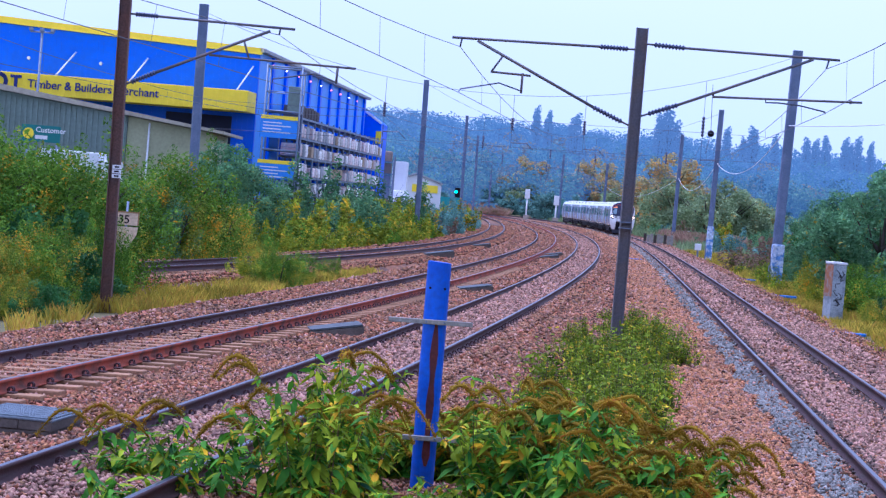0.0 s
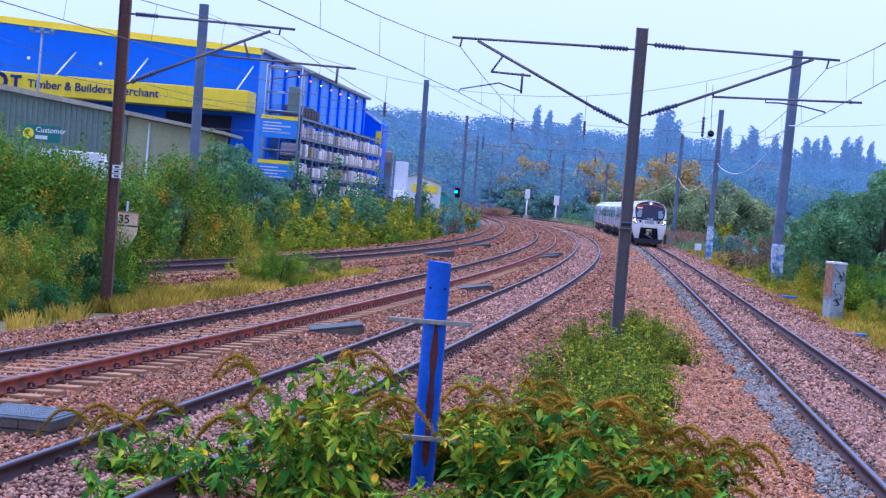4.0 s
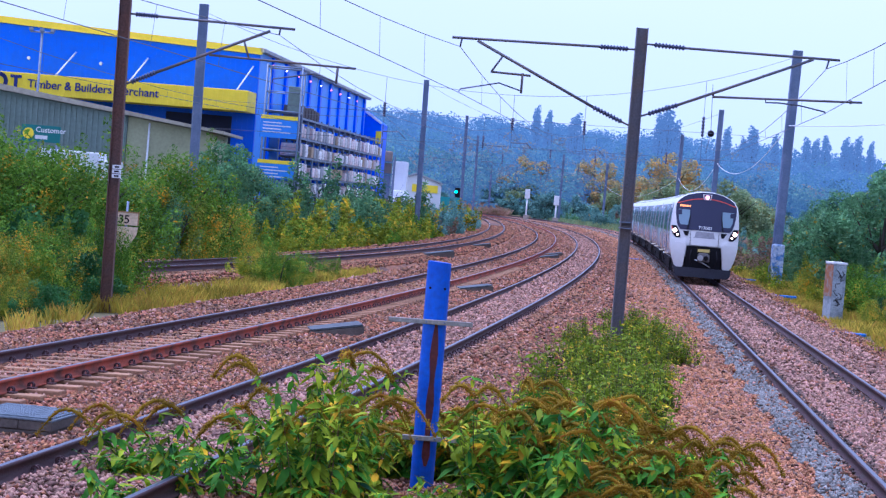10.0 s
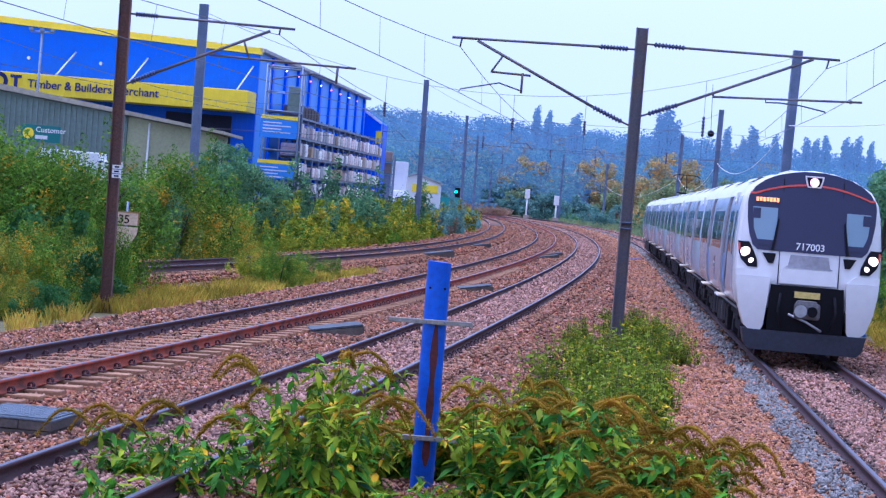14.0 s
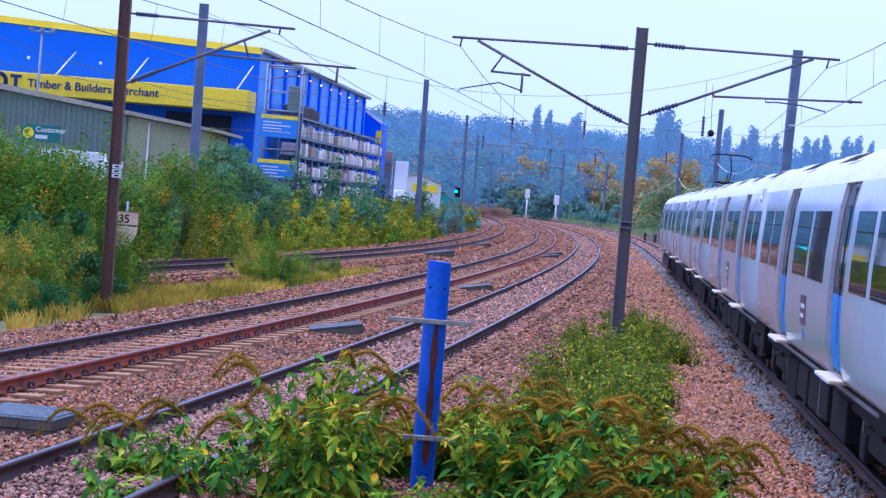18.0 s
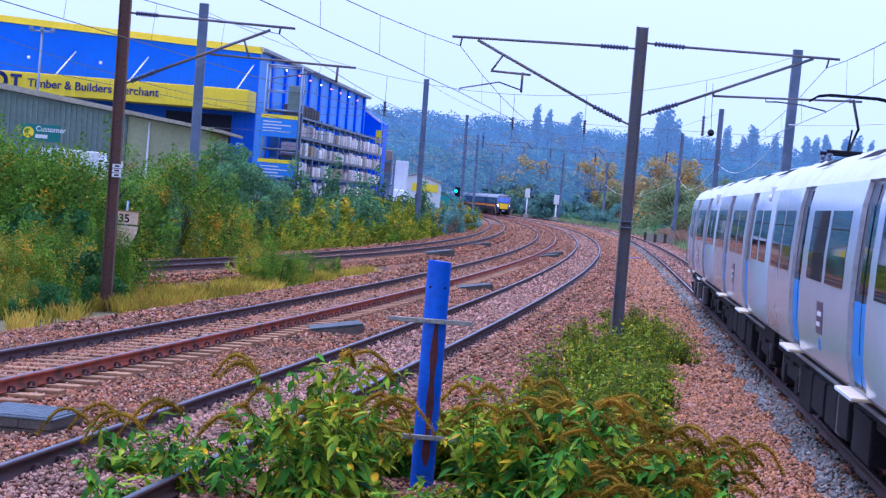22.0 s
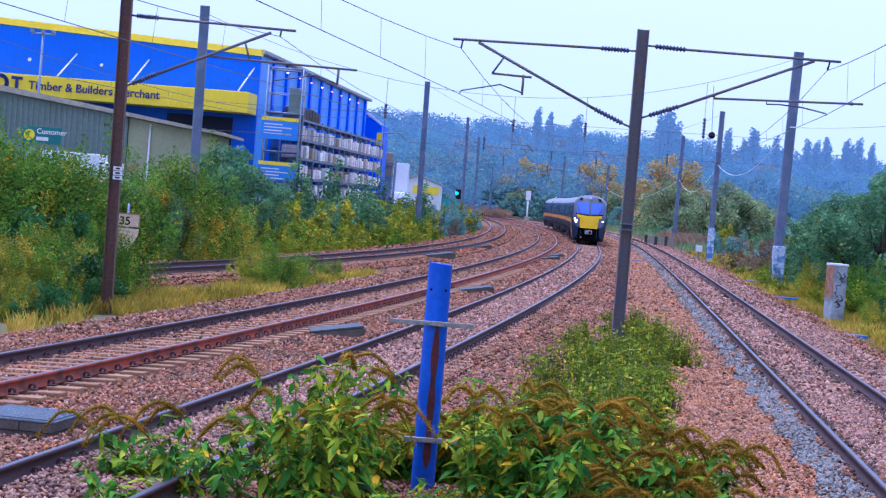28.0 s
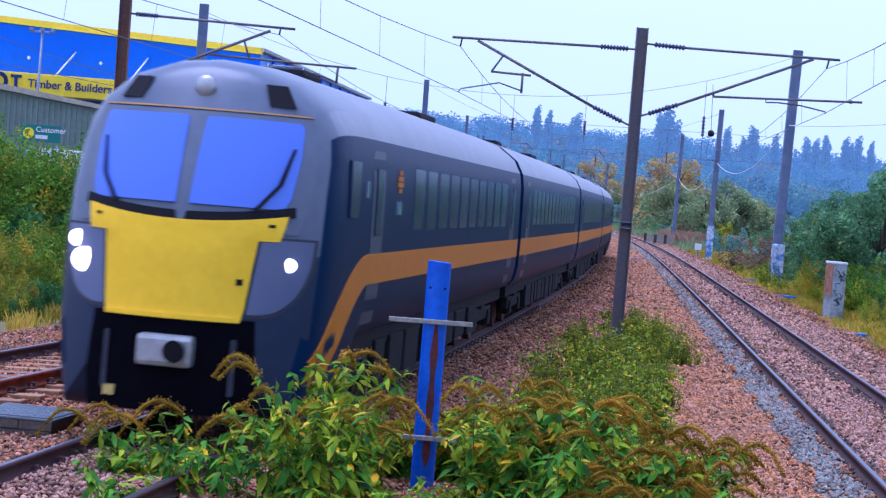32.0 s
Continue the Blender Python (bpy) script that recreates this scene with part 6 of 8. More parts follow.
cs_ = empty("yard_sign", pose(-17.75, 98, 0), "dark teal yard sign with a yellow disc", "sign")
pn = box("board", (-0.95, -0.05, 3.55), (0.75, 0.05, 4.28), TEAL, cs_, "", 0.01)
for x in (-0.7, 0.6):
    tubes("leg", [([Vector((x, 0.08, -0.5)), Vector((x, 0.08, 4.2))], 0.05)], STEEL_GREY, cs_)
text_mesh("lettering", "Customer", 0.32, WHITE, pn, pose(-0.33, -0.06, 3.98, 90, 0, 0), 0.004)
box("text_bar", (-0.33, -0.06, 3.68), (0.2, -0.052, 3.84), WHITE, pn)
bm = bmesh.new()
bmesh.ops.create_cone(bm, cap_ends=True, segments=20, radius1=0.24, radius2=0.24, depth=0.03, matrix=pose(-0.64, -0.07, 3.9, 90))
part("disc", bm, YELLOW, pn, "yellow disc")
lo_ = empty("white_lorry", pose(-16.6, 99.5, -0.5), "white box lorry parked behind bushes", "lorry")
box("box_body", (-1.6, 0, 1.0), (1.1, 2.4, 3.80), WHITE, lo_, "", 0.06)
box("cab", (1.15, 0.05, 0.6), (1.9, 2.3, 3.5), WHITE, lo_, "white cab", 0.15)
for x in (-0.9, 1.4):
    bm = bmesh.new()
    bmesh.ops.create_cone(bm, cap_ends=True, segments=18, radius1=0.45, radius2=0.45, depth=2.3, matrix=pose(x, 1.2, 0.45, 90))
    part("wheel", bm, BLACK, lo_)
box("chassis", (-1.5, 0.3, 0.6), (1.6, 2.1, 1.0), DARK, lo_)
ct = empty("white_container", pose(-4.4, 200, -0.5), "white steel container beside the blue block", "container")
box("shell", (-0.65, 0, 0), (0.65, 6, 5.95), WHITE, ct, "", 0.03)
for i in range(5):
    box("rib", (-0.55 + i * 0.25, -0.03, 0.1), (-0.48 + i * 0.25, -0.002, 5.8), WHITE, ct)
ht = empty("yard_hut", pose(-2.6, 210, -0.5), "small pale pitched-roof hut with a yellow sign", "hut")
wall_poly("wall", [(-1.9, 0, 0), (1.95, 0, 0), (1.95, 0, 4.25), (-0.4, 0, 5.0), (-1.9, 0, 4.4)], 6, WHITE, ht)
wall_poly("roof", [(-2.05, -0.2, 4.35), (-0.4, -0.2, 5.03), (2.1, -0.2, 4.23), (2.1, -0.2, 4.38), (-0.4, -0.2, 5.18), (-2.05, -0.2, 4.5)], 6.4, GREY_ROOF, ht, "grey roof")
box("sign", (-0.75, -0.08, 3.40), (1.65, -0.01, 4.10), YELLOW, ht, "yellow sign board")
TEALF = material("teal_sheet", (0.02, 0.30, 0.30), 0.5, vary=0.1, bump=0)
tf = empty("teal_hoarding", pose(0.4, 236, -0.5), "teal sheet hoarding behind the bushes", "hoarding")
for i in range(6):
    box("panel", (-1.1 + i * 0.4, -0.03, 0), (-0.72 + i * 0.4, 0.03, 3.15), TEALF, tf)
pk = empty("parked_car", pose(-4.2, 196, 0.4), "white car parked in the yard", "car")
bm = bmesh.new()
add_box(bm, (-0.9, 0, 1.2), (0.9, 4, 1.9), bevel=0.15)
add_box(bm, (-0.75, 0.8, 1.85), (0.75, 3.2, 2.45), bevel=0.2)
part("body", bm, WHITE, pk)
for x in (-0.8, 0.8):
    for y in (0.8, 3.2):
        bm = bmesh.new()
        bmesh.ops.create_cone(bm, cap_ends=True, segments=14, radius1=0.32, radius2=0.32, depth=0.2, matrix=pose(x, y, 1.15, 0, 90, 0))
        part("wheel", bm, BLACK, pk)
bank = big_mesh("yard_ground", [(-9, 188, -0.5), (0.5, 188, -0.5), (0.5, 240, -0.5), (-9, 240, -0.5), (-9, 192, 1.2), (-1.2, 192, 1.2), (-1.2, 240, 1.2), (-9, 240, 1.2)],
                [(0, 1, 5, 4), (1, 2, 6, 5), (2, 3, 7, 6), (3, 0, 4, 7), (4, 5, 6, 7)], EARTH)
tagged(bank, "raised yard ground", "ground", kind="structure")

# ---- platform under the camera ----
pf = [(line_x(3, v) + 1.5, line_x(4, v) - 1.45, v) for v in (-120.0, -60.0, -20.0, 0.0, 8.0)]
vs = []
for a, b, v in pf:
    vs += [(a, v, -0.5), (b, v, -0.5), (b, v, 0.9), (a, v, 0.9)]
fs = []
for i in range(4):
    for k in range(4):
        fs.append((i * 4 + k, i * 4 + (k + 1) % 4, i * 4 + 4 + (k + 1) % 4, i * 4 + 4 + k))
fs += [(0, 1, 2, 3), (16, 17, 18, 19)]
tagged(big_mesh("platform", vs, fs, CONCRETE), "grey concrete island platform", "platform", kind="structure")


# ---- sleepers with their clips ----
def lay_sleepers(k, y0, y1, z, clips):
    y = y0
    i = 0
    while y < y1:
        p = beside(k, y, 0)
        dx = line_x(k, y + 0.5) - line_x(k, y - 0.5)
        sl = new("sleeper", SLEEPER_MESH)
        sl.parent = TRACK_OB[k]
        sl.matrix_basis = pose(p.x, p.y, z, 0, math.degrees(-math.atan2(CANT[k], 1.505)), math.degrees(-math.atan(dx)))
        if clips and y < clips:
            for x in (-0.7525 - 0.11, -0.7525 + 0.11, 0.7525 - 0.11, 0.7525 + 0.11):
                c = new("rail_clip", CLIP_MESH)
                c.parent = sl
                c.matrix_basis = pose(x, 0, 0.012 if k == 3 else 0.002, 0, 0, 180 if abs(x) > 0.76 and x > 0 or -0.75 < x < 0 else 0)
        y += 0.745
        i += 1


lay_sleepers(2, 20, 96, -0.163, 70)
lay_sleepers(3, 20, 80, -0.165, 60)
lay_sleepers(4, 20, 70, -0.170, 0)
lay_sleepers(1, 56, 108, -0.20, 0)


GRIMED = material("grimed_ballast", (0.095, 0.052, 0.036), 0.95, vary=0.5, scale=0.8, fine=5, bump=0.8, second=(0.15, 0.08, 0.055))
for k, y0, y1, off, half, z in ((1, 56, 290, 0, 0.62, -0.222), (2, 110, 400, 0, 0.62, -0.188), (3, 105, 400, 0, 0.62, -0.188), (4, 112, 370, 0, 0.6, -0.188), (2, 112, 400, 1.9, 0.5, -0.188)):
    ys = np.arange(y0, y1, 3.0)
    vs = []
    for v_ in ys:
        a, b = beside(k, v_, off - half), beside(k, v_, off + half)
        vs += [(a.x, a.y, z), (b.x, b.y, z)]
    gr = big_mesh("track_grime", vs, [(2 * i, 2 * i + 1, 2 * i + 3, 2 * i + 2) for i in range(len(ys) - 1)], GRIMED)
    tagged(gr, "dark grimed ballast between the rails", "ballast", kind="structure")


# ---- ballast stones ----
def stones(name, label, seed, y0, y1, per_m2, size, chooser, mat, z, shoulder=True):
    """Angular stones strewn on the bed between two distances; chooser picks where this colour lies."""
    rs_ = np.random.RandomState(seed)
    lo, hi = -0.205 * y1 - 1, 0.205 * y1 + 1
    n = int((y1 - y0) * (hi - lo) * per_m2)
    x, y = rs_.uniform(lo, hi, n), rs_.uniform(y0, y1, n)
    grid = np.linspace(y0 - 1, y1 + 1, 60)
    cx = {k: np.interp(y, grid, [line_x(k, v) for v in grid]) for k in LINES}
    keep = (np.abs(x) < 0.205 * y + 0.8) & chooser(x, y, cx, rs_)
    x, y = x[keep], y[keep]
    zc = z + 0.5 * size * rs_.uniform(-0.4, 0.5, len(x))
    for k in (3, 4):
        zc = np.where(np.abs(x - cx[k][keep]) < 1.35, zc + 0.035, zc)
    if shoulder:
        zc = zc - 0.55 * np.clip(cx[2][keep] - 2.5 - x, 0, 0.8)
    n = len(x)
    octa = np.array([(1, 0, 0), (-1, 0, 0), (0, 1, 0), (0, -1, 0), (0, 0, 1), (0, 0, -1)], float)
    v = octa[None] * rs_.uniform(0.5, 1.25, (n, 6, 1)) + rs_.normal(size=(n, 6, 3)) * 0.22
    a = rs_.uniform(0, 6.28, n)
    ca, sa = np.cos(a)[:, None], np.sin(a)[:, None]
    tilt = rs_.normal(size=(n, 1)) * 0.7
    v = np.stack([v[..., 0], v[..., 1] * np.cos(tilt) - v[..., 2] * np.sin(tilt), v[..., 1] * np.sin(tilt) + v[..., 2] * np.cos(tilt)], -1)
    v = np.stack([v[..., 0] * ca - v[..., 1] * sa, v[..., 0] * sa + v[..., 1] * ca, v[..., 2] * 0.8], -1)
    v = v * (size * 0.5 * rs_.uniform(0.6, 1.4, (n, 1, 1))) + np.stack([x, y, zc], -1)[:, None]
    tri = np.array([(0, 2, 4), (2, 1, 4), (1, 3, 4), (3, 0, 4), (2, 0, 5), (1, 2, 5), (3, 1, 5), (0, 3, 5)])
    f = (tri[None] + (np.arange(n) * 6)[:, None, None]).reshape(-1, 3)
    ob = big_mesh(name, v.reshape(-1, 3), f, mat)
    return tagged(ob, label, "ballast", kind="stuff")


def off_sleepers(x, y, cx, rs_):
    """Fewer stones on the bare sleepers of the middle line, and none on the rails."""
    ok = np.ones(len(x), bool)
    for k in LINES:
        d = np.abs(np.abs(x - cx[k]) - 0.7525)
        ok &= d > 0.085
    on2 = (np.abs(x - cx[2]) < 1.3) & (((y - 20) / 0.745 + 0.5) % 1.0 > 0.30) & (((y - 20) / 0.745 + 0.5) % 1.0 < 0.70)
    return ok & ~(on2 & (rs_.uniform(size=len(x)) < 0.85))


def on_bed(x, y, cx):
    return (x > cx[2] - 3.2) & (x < cx[4] + 3.0)


def pale_zone(x, y, cx, rs_):
    return ((np.abs(x - cx[3]) < 0.95) | (np.abs(x - cx[4]) < 0.50) | ((x > cx[4] + 0.85) & (x < cx[4] + 2.3))) & (rs_.uniform(size=len(x)) < 0.8)


def oily_zone(x, y, cx, rs_):
    """Dark stones along the inner sides of the platform line's rails."""
    d = np.abs(x - cx[4])
    return (d > 0.47 + 0.06 * np.sin(y * 1.3)) & (d < 0.86) & (rs_.uniform(size=len(x)) < 0.8)


def grey_zone(x, y, cx, rs_):
    d = x - cx[4] + 1.13
    return (np.abs(d) < 0.23 + 0.07 * np.sin(y * 1.9)) & (rs_.uniform(size=len(x)) < 0.8)


def path_zone(x, y, cx, rs_):
    """The trodden orange strip beside the platform line."""
    d = cx[4] - x
    return (d > 1.25) & (d < 3.1 + 0.3 * np.sin(y * 0.4)) & (rs_.uniform(size=len(x)) < 0.85)


def brown(x, y, cx, rs_):
    return on_bed(x, y, cx) & off_sleepers(x, y, cx, rs_) & ~pale_zone(x, y, cx, rs_) & ~grey_zone(x, y, cx, rs_) & ~oily_zone(x, y, cx, rs_) & ~path_zone(x, y, cx, rs_)


def oily(x, y, cx, rs_):
    return off_sleepers(x, y, cx, rs_) & oily_zone(x, y, cx, rs_)


def path(x, y, cx, rs_):
    return path_zone(x, y, cx, rs_) & ~grey_zone(x, y, cx, rs_)


def pale(x, y, cx, rs_):
    fleck = rs_.uniform(size=len(x)) < 0.17
    return on_bed(x, y, cx) & off_sleepers(x, y, cx, rs_) & (pale_zone(x, y, cx, rs_) | fleck) & ~grey_zone(x, y, cx, rs_)


def grey(x, y, cx, rs_):
    return on_bed(x, y, cx) & grey_zone(x, y, cx, rs_) & off_sleepers(x, y, cx, rs_)


for i_, (y0, y1, dens, size) in enumerate(((16, 38, 400, 0.066), (38, 66, 140, 0.088), (66, 115, 45, 0.115), (115, 200, 28, 0.135), (200, 380, 9, 0.20))):
    stones("brown_stones", "angular pinkish brown ballast stones", 10 + i_, y0, y1, dens, size, brown, STONE, -0.195)
    stones("pale_stones", "pale pink ballast stones between rails", 20 + i_, y0, y1, dens, size, pale, STONE_PALE, -0.192)
    stones("oily_stones", "dark oily stones along the rails", 50 + i_, y0, y1, dens, size, oily, STONE_OILY, -0.19)
    stones("path_stones", "orange-pink stones of the trodden strip", 60 + i_, y0, y1, dens * 1.25, size * 0.85, path, STONE_PATH, -0.195)
    stones("grey_stones", "fresh blue-grey ballast stones beside the rail", 30 + i_, y0, y1, dens * 1.2, size, grey, STONE_GREY, -0.19)


def branch(x, y, cx, rs_):
    return (x > cx[1] - 2.6) & (x < np.minimum(cx[2] - 2.9, cx[1] + 2.5)) & (y > 55) & off_sleepers(x, y, cx, rs_)


stones("branch_stones", "pinkish brown ballast stones of the branch line", 41, 46, 115, 45, 0.115, branch, STONE, -0.215, False)
stones("branch_stones", "pinkish brown ballast stones far along the branch line", 42, 115, 260, 18, 0.16, branch, STONE, -0.215, False)


# ---- trains ----
SILVER = material("pale_grey_train_paint", (0.43, 0.52, 0.62), 0.15, 0.0, vary=0.05, scale=0.8, fine=6, bump=0.02)
TRAINWHITE = material("white_train_front", (0.66, 0.66, 0.66), 0.3, 0.0, vary=0.04, scale=0.8, fine=6, bump=0.02)
ROOFGREY = material("train_roof", (0.60, 0.64, 0.68), 0.4, 0.0, vary=0.12, scale=1.2, fine=8, bump=0.05)
FACE = glass_material("dark_face_panel", (0.030, 0.032, 0.075), 0.16, 0.30)
WINDOW = glass_material("dark_train_window", (0.010, 0.014, 0.018), 0.03, 0.42)
SCREEN = glass_material("pale_windscreen", (0.20, 0.30, 0.38), 0.10, 0.45)
# base blue holds the glass tint and a painted sky reflection
SCREENBLUE = glass_material("blue_reflection_windscreen", (0.090, 0.165, 0.60), 0.06, 0.42)
DOORBLUE = material("blue_door_edge", (0.03, 0.25, 0.72), 0.4, vary=0.05, bump=0)
SKIRTGREY = material("grey_solebar", (0.30, 0.30, 0.33), 0.6, 0, vary=0.2, scale=2, fine=12, bump=0.1)
GRIMYGREY = material("grimy_grey_metal", (0.13, 0.125, 0.13), 0.75, 0, vary=0.35, scale=3, fine=14, bump=0.15, spec=0.2)
STEPYEL = material("pale_yellow_step", (0.62, 0.52, 0.34), 0.7, vary=0.1, bump=0)
NAVYBODY = material("navy_train_paint", (0.006, 0.024, 0.070), 0.35, 0.0, vary=0.10, scale=0.8, fine=6, bump=0.02, spec=0.02)
# navy roof paled: the sky's reflection is put into its base colour
ROOFNAVY = material("sky_sheen_navy_roof", (0.15, 0.165, 0.215), 0.32, 0.0, vary=0.18, scale=0.7, fine=5, bump=0.06, spec=0.35)
NAVYGREY = material("blue_grey_train_front", (0.108, 0.135, 0.190), 0.30, 0.0, vary=0.08, scale=0.8, fine=6, bump=0.02, spec=0.25)
ORANGE = material("orange_stripe", (0.52, 0.185, 0.004), 0.6, vary=0.06, bump=0, spec=0.15)
REDLINE = material("red_line", (0.62, 0.06, 0.03), 0.4, vary=0.05, bump=0)
FRONTYEL = material("yellow_front_panel", (0.90, 0.58, 0.004), 0.35, vary=0.05, scale=1.0, fine=10, bump=0.02, spec=0.12)
VALANCE = material("dark_slate_valance", (0.035, 0.040, 0.060), 0.5, 0.0, vary=0.15, scale=3, fine=15, bump=0.05, spec=0.3)
PLATEYEL = material("worn_yellow_plate", (0.60, 0.47, 0.12), 0.6, vary=0.2, scale=6, fine=25, bump=0.05)
COUPLER = material("coupler_steel", (0.42, 0.44, 0.46), 0.4, 0.7, vary=0.15, scale=5, fine=20, bump=0.1)
HEAD = glow_material("lit_headlamp", (1.0, 0.86, 0.66), 4)
HEADWARM = glow_material("warm_lit_headlamp", (1.0, 0.74, 0.44), 4)
TOPLAMP = glow_material("top_lamp", (1.0, 0.42, 0.40), 2)
LAMPGLASS = glass_material("smoky_lamp_glass", (0.11, 0.13, 0.22), 0.15, 0.3)
# bluish base colour stands in for sky mirrored in the side windows
WINDOW_B = glass_material("sky_reflection_train_window", (0.022, 0.034, 0.095), 0.16, 0.30)
SLATE = material("slate_train_front", (0.026, 0.038, 0.074), 0.35, 0.0, vary=0.1, scale=0.8, fine=6, bump=0.02, spec=0.15)
# near-black: shade inside the coupler opening put into the colour
PIT = material("coupler_pit_shade", (0.004, 0.004, 0.007), 0.9, 0.0, vary=0.2, bump=0, spec=0.02)
DOORDARK = material("dark_blue_door", (0.040, 0.055, 0.095), 0.4, vary=0.1, bump=0, spec=0.2)
NOTICE = material("purple_grey_notice", (0.10, 0.06, 0.10), 0.5, vary=0.3, scale=8, fine=30, bump=0)
DEST = glow_material("orange_display", (1.0, 0.30, 0.06), 1.6)

PROF_A = [(1.22, 0.98), (1.32, 1.06), (1.38, 1.35), (1.40, 1.8), (1.388, 2.30), (1.345, 2.85), (1.292, 3.10), (1.285, 3.12), (1.14, 3.36), (0.8, 3.55), (0.4, 3.66), (0.0, 3.70)]
# the same outline set back at the doors, below the cantrail
PROF_AD = [(x - 0.06, z) if z < 3.11 else (x, z) for x, z in PROF_A]
PROF_B = [(1.24, 0.98), (1.33, 1.10), (1.38, 1.35), (1.39, 1.9), (1.385, 2.5), (1.375, 2.9), (1.335, 3.17), (1.20, 3.42), (0.86, 3.67), (0.42, 3.81), (0.0, 3.85)]
PROF_BN = [(1.20, 0.20), (1.28, 0.50), (1.36, 1.0), (1.39, 1.9), (1.385, 2.5), (1.375, 2.9), (1.335, 3.17), (1.20, 3.42), (0.86, 3.67), (0.42, 3.81), (0.0, 3.85)]


def half_width(prof, z):
    return float(np.interp(z, [p[1] for p in prof], [p[0] for p in prof]))


def ring(prof):
    return [(x, z) for x, z in prof] + [(-x, z) for x, z in prof[-2::-1]]


def crease(bm, degrees):
    """Cut the skin open along its sharp edges, so that it shades smooth between them alone."""
    sharp = [e for e in bm.edges if len(e.link_faces) == 2 and e.calc_face_angle(0.0) > radians(degrees)]
    bmesh.ops.split_edges(bm, edges=sharp)


def loft(sections, mat, name, parent, label="", caps=(True, True), smooth=True):
    """Skin through sections that are lists of (x, y, z)."""
    n = len(sections[0])
    vs = [p for s in sections for p in s]
    fs = []
    for i in range(len(sections) - 1):
        for k in range(n):
            j = (k + 1) % n
            fs.append((i * n + k, (i + 1) * n + k, (i + 1) * n + j, i * n + j))
    if caps[0]:
        fs.append(tuple(range(n)))
    if caps[1]:
        fs.append(tuple((len(sections) - 1) * n + k for k in range(n))[::-1])
    ob = link_mesh(name, vs, fs, mat, parent, label)
    bm = bmesh.new()
    bm.from_mesh(ob.data)
    bmesh.ops.recalc_face_normals(bm, faces=bm.faces)
    for f in bm.faces:
        f.smooth = smooth and len(f.verts) == 4
    crease(bm, 38)
    bm.to_mesh(ob.data)
    bm.free()
    return ob


def side_panel(name, prof, sgn, y0, y1, z0, z1, out, mat, parent, label="", thick=0.03, steps=6):
    """A panel that follows the curved side of a car."""
    vs, fs = [], []
    for y in (y0, y1):
        for i in range(steps + 1):
            z = z0 + (z1 - z0) * i / steps
            w = half_width(prof, z)
            vs.append((sgn * (w + out), y, z))
            vs.append((sgn * (w + out - thick), y, z))
    n = 2 * (steps + 1)
    for i in range(steps):
        a = 2 * i
        fs += [(a, a + 2, n + a + 2, n + a), (a + 1, n + a + 1, n + a + 3, a + 3), (a, a + 1, a + 3, a + 2), (n + a, n + a + 2, n + a + 3, n + a + 1)]
    fs += [(0, n, n + 1, 1), (n - 2, n - 1, 2 * n - 1, 2 * n - 2)]
    ob = link_mesh(name, vs, fs, mat, parent, label)
    bm = bmesh.new()
    bm.from_mesh(ob.data)
    bmesh.ops.recalc_face_normals(bm, faces=bm.faces)
    bm.to_mesh(ob.data)
    bm.free()
    return ob


def front_panel(name, front, rows, out, mat, parent, label="", nx=8, thick=0.04, bend=0.0, flat=False, base=None):
    """A panel on a curved train front: rows of (z, x left, x right) from the bottom up."""
    vs, fs = [], []
    for lay in (out, out - thick):
        for z, a, b in rows:
            for i in range(nx + 1):
                x = a + (b - a) * i / nx
                z0 = rows[0][0] if base is None else base
                k = 1.0 if flat else max(0.0, (z - z0) / (rows[-1][0] - z0))
                zz = z - bend * k * max(0.0, 1 - (x / 1.1) ** 2)
                vs.append((x, front(x, zz) + lay, zz))
    m, n = len(rows), nx + 1
    for lay in (0, 1):
        for j in range(m - 1):
            for i in range(nx):
                a = lay * m * n + j * n + i
                fs.append((a, a + 1, a + n + 1, a + n))
    o = m * n
    for i in range(nx):
        fs += [(i, i + 1, o + i + 1, o + i), ((m - 1) * n + i, (m - 1) * n + i + 1, o + (m - 1) * n + i + 1, o + (m - 1) * n + i)]
    for j in range(m - 1):
        fs += [(j * n, (j + 1) * n, o + (j + 1) * n, o + j * n), (j * n + nx, (j + 1) * n + nx, o + (j + 1) * n + nx, o + j * n + nx)]
    ob = link_mesh(name, vs, fs, mat, parent, label)
    bm = bmesh.new()
    bm.from_mesh(ob.data)
    bmesh.ops.recalc_face_normals(bm, faces=bm.faces)
    for f in bm.faces:
        f.smooth = True
    crease(bm, 38)
    bm.to_mesh(ob.data)
    bm.free()
    return ob


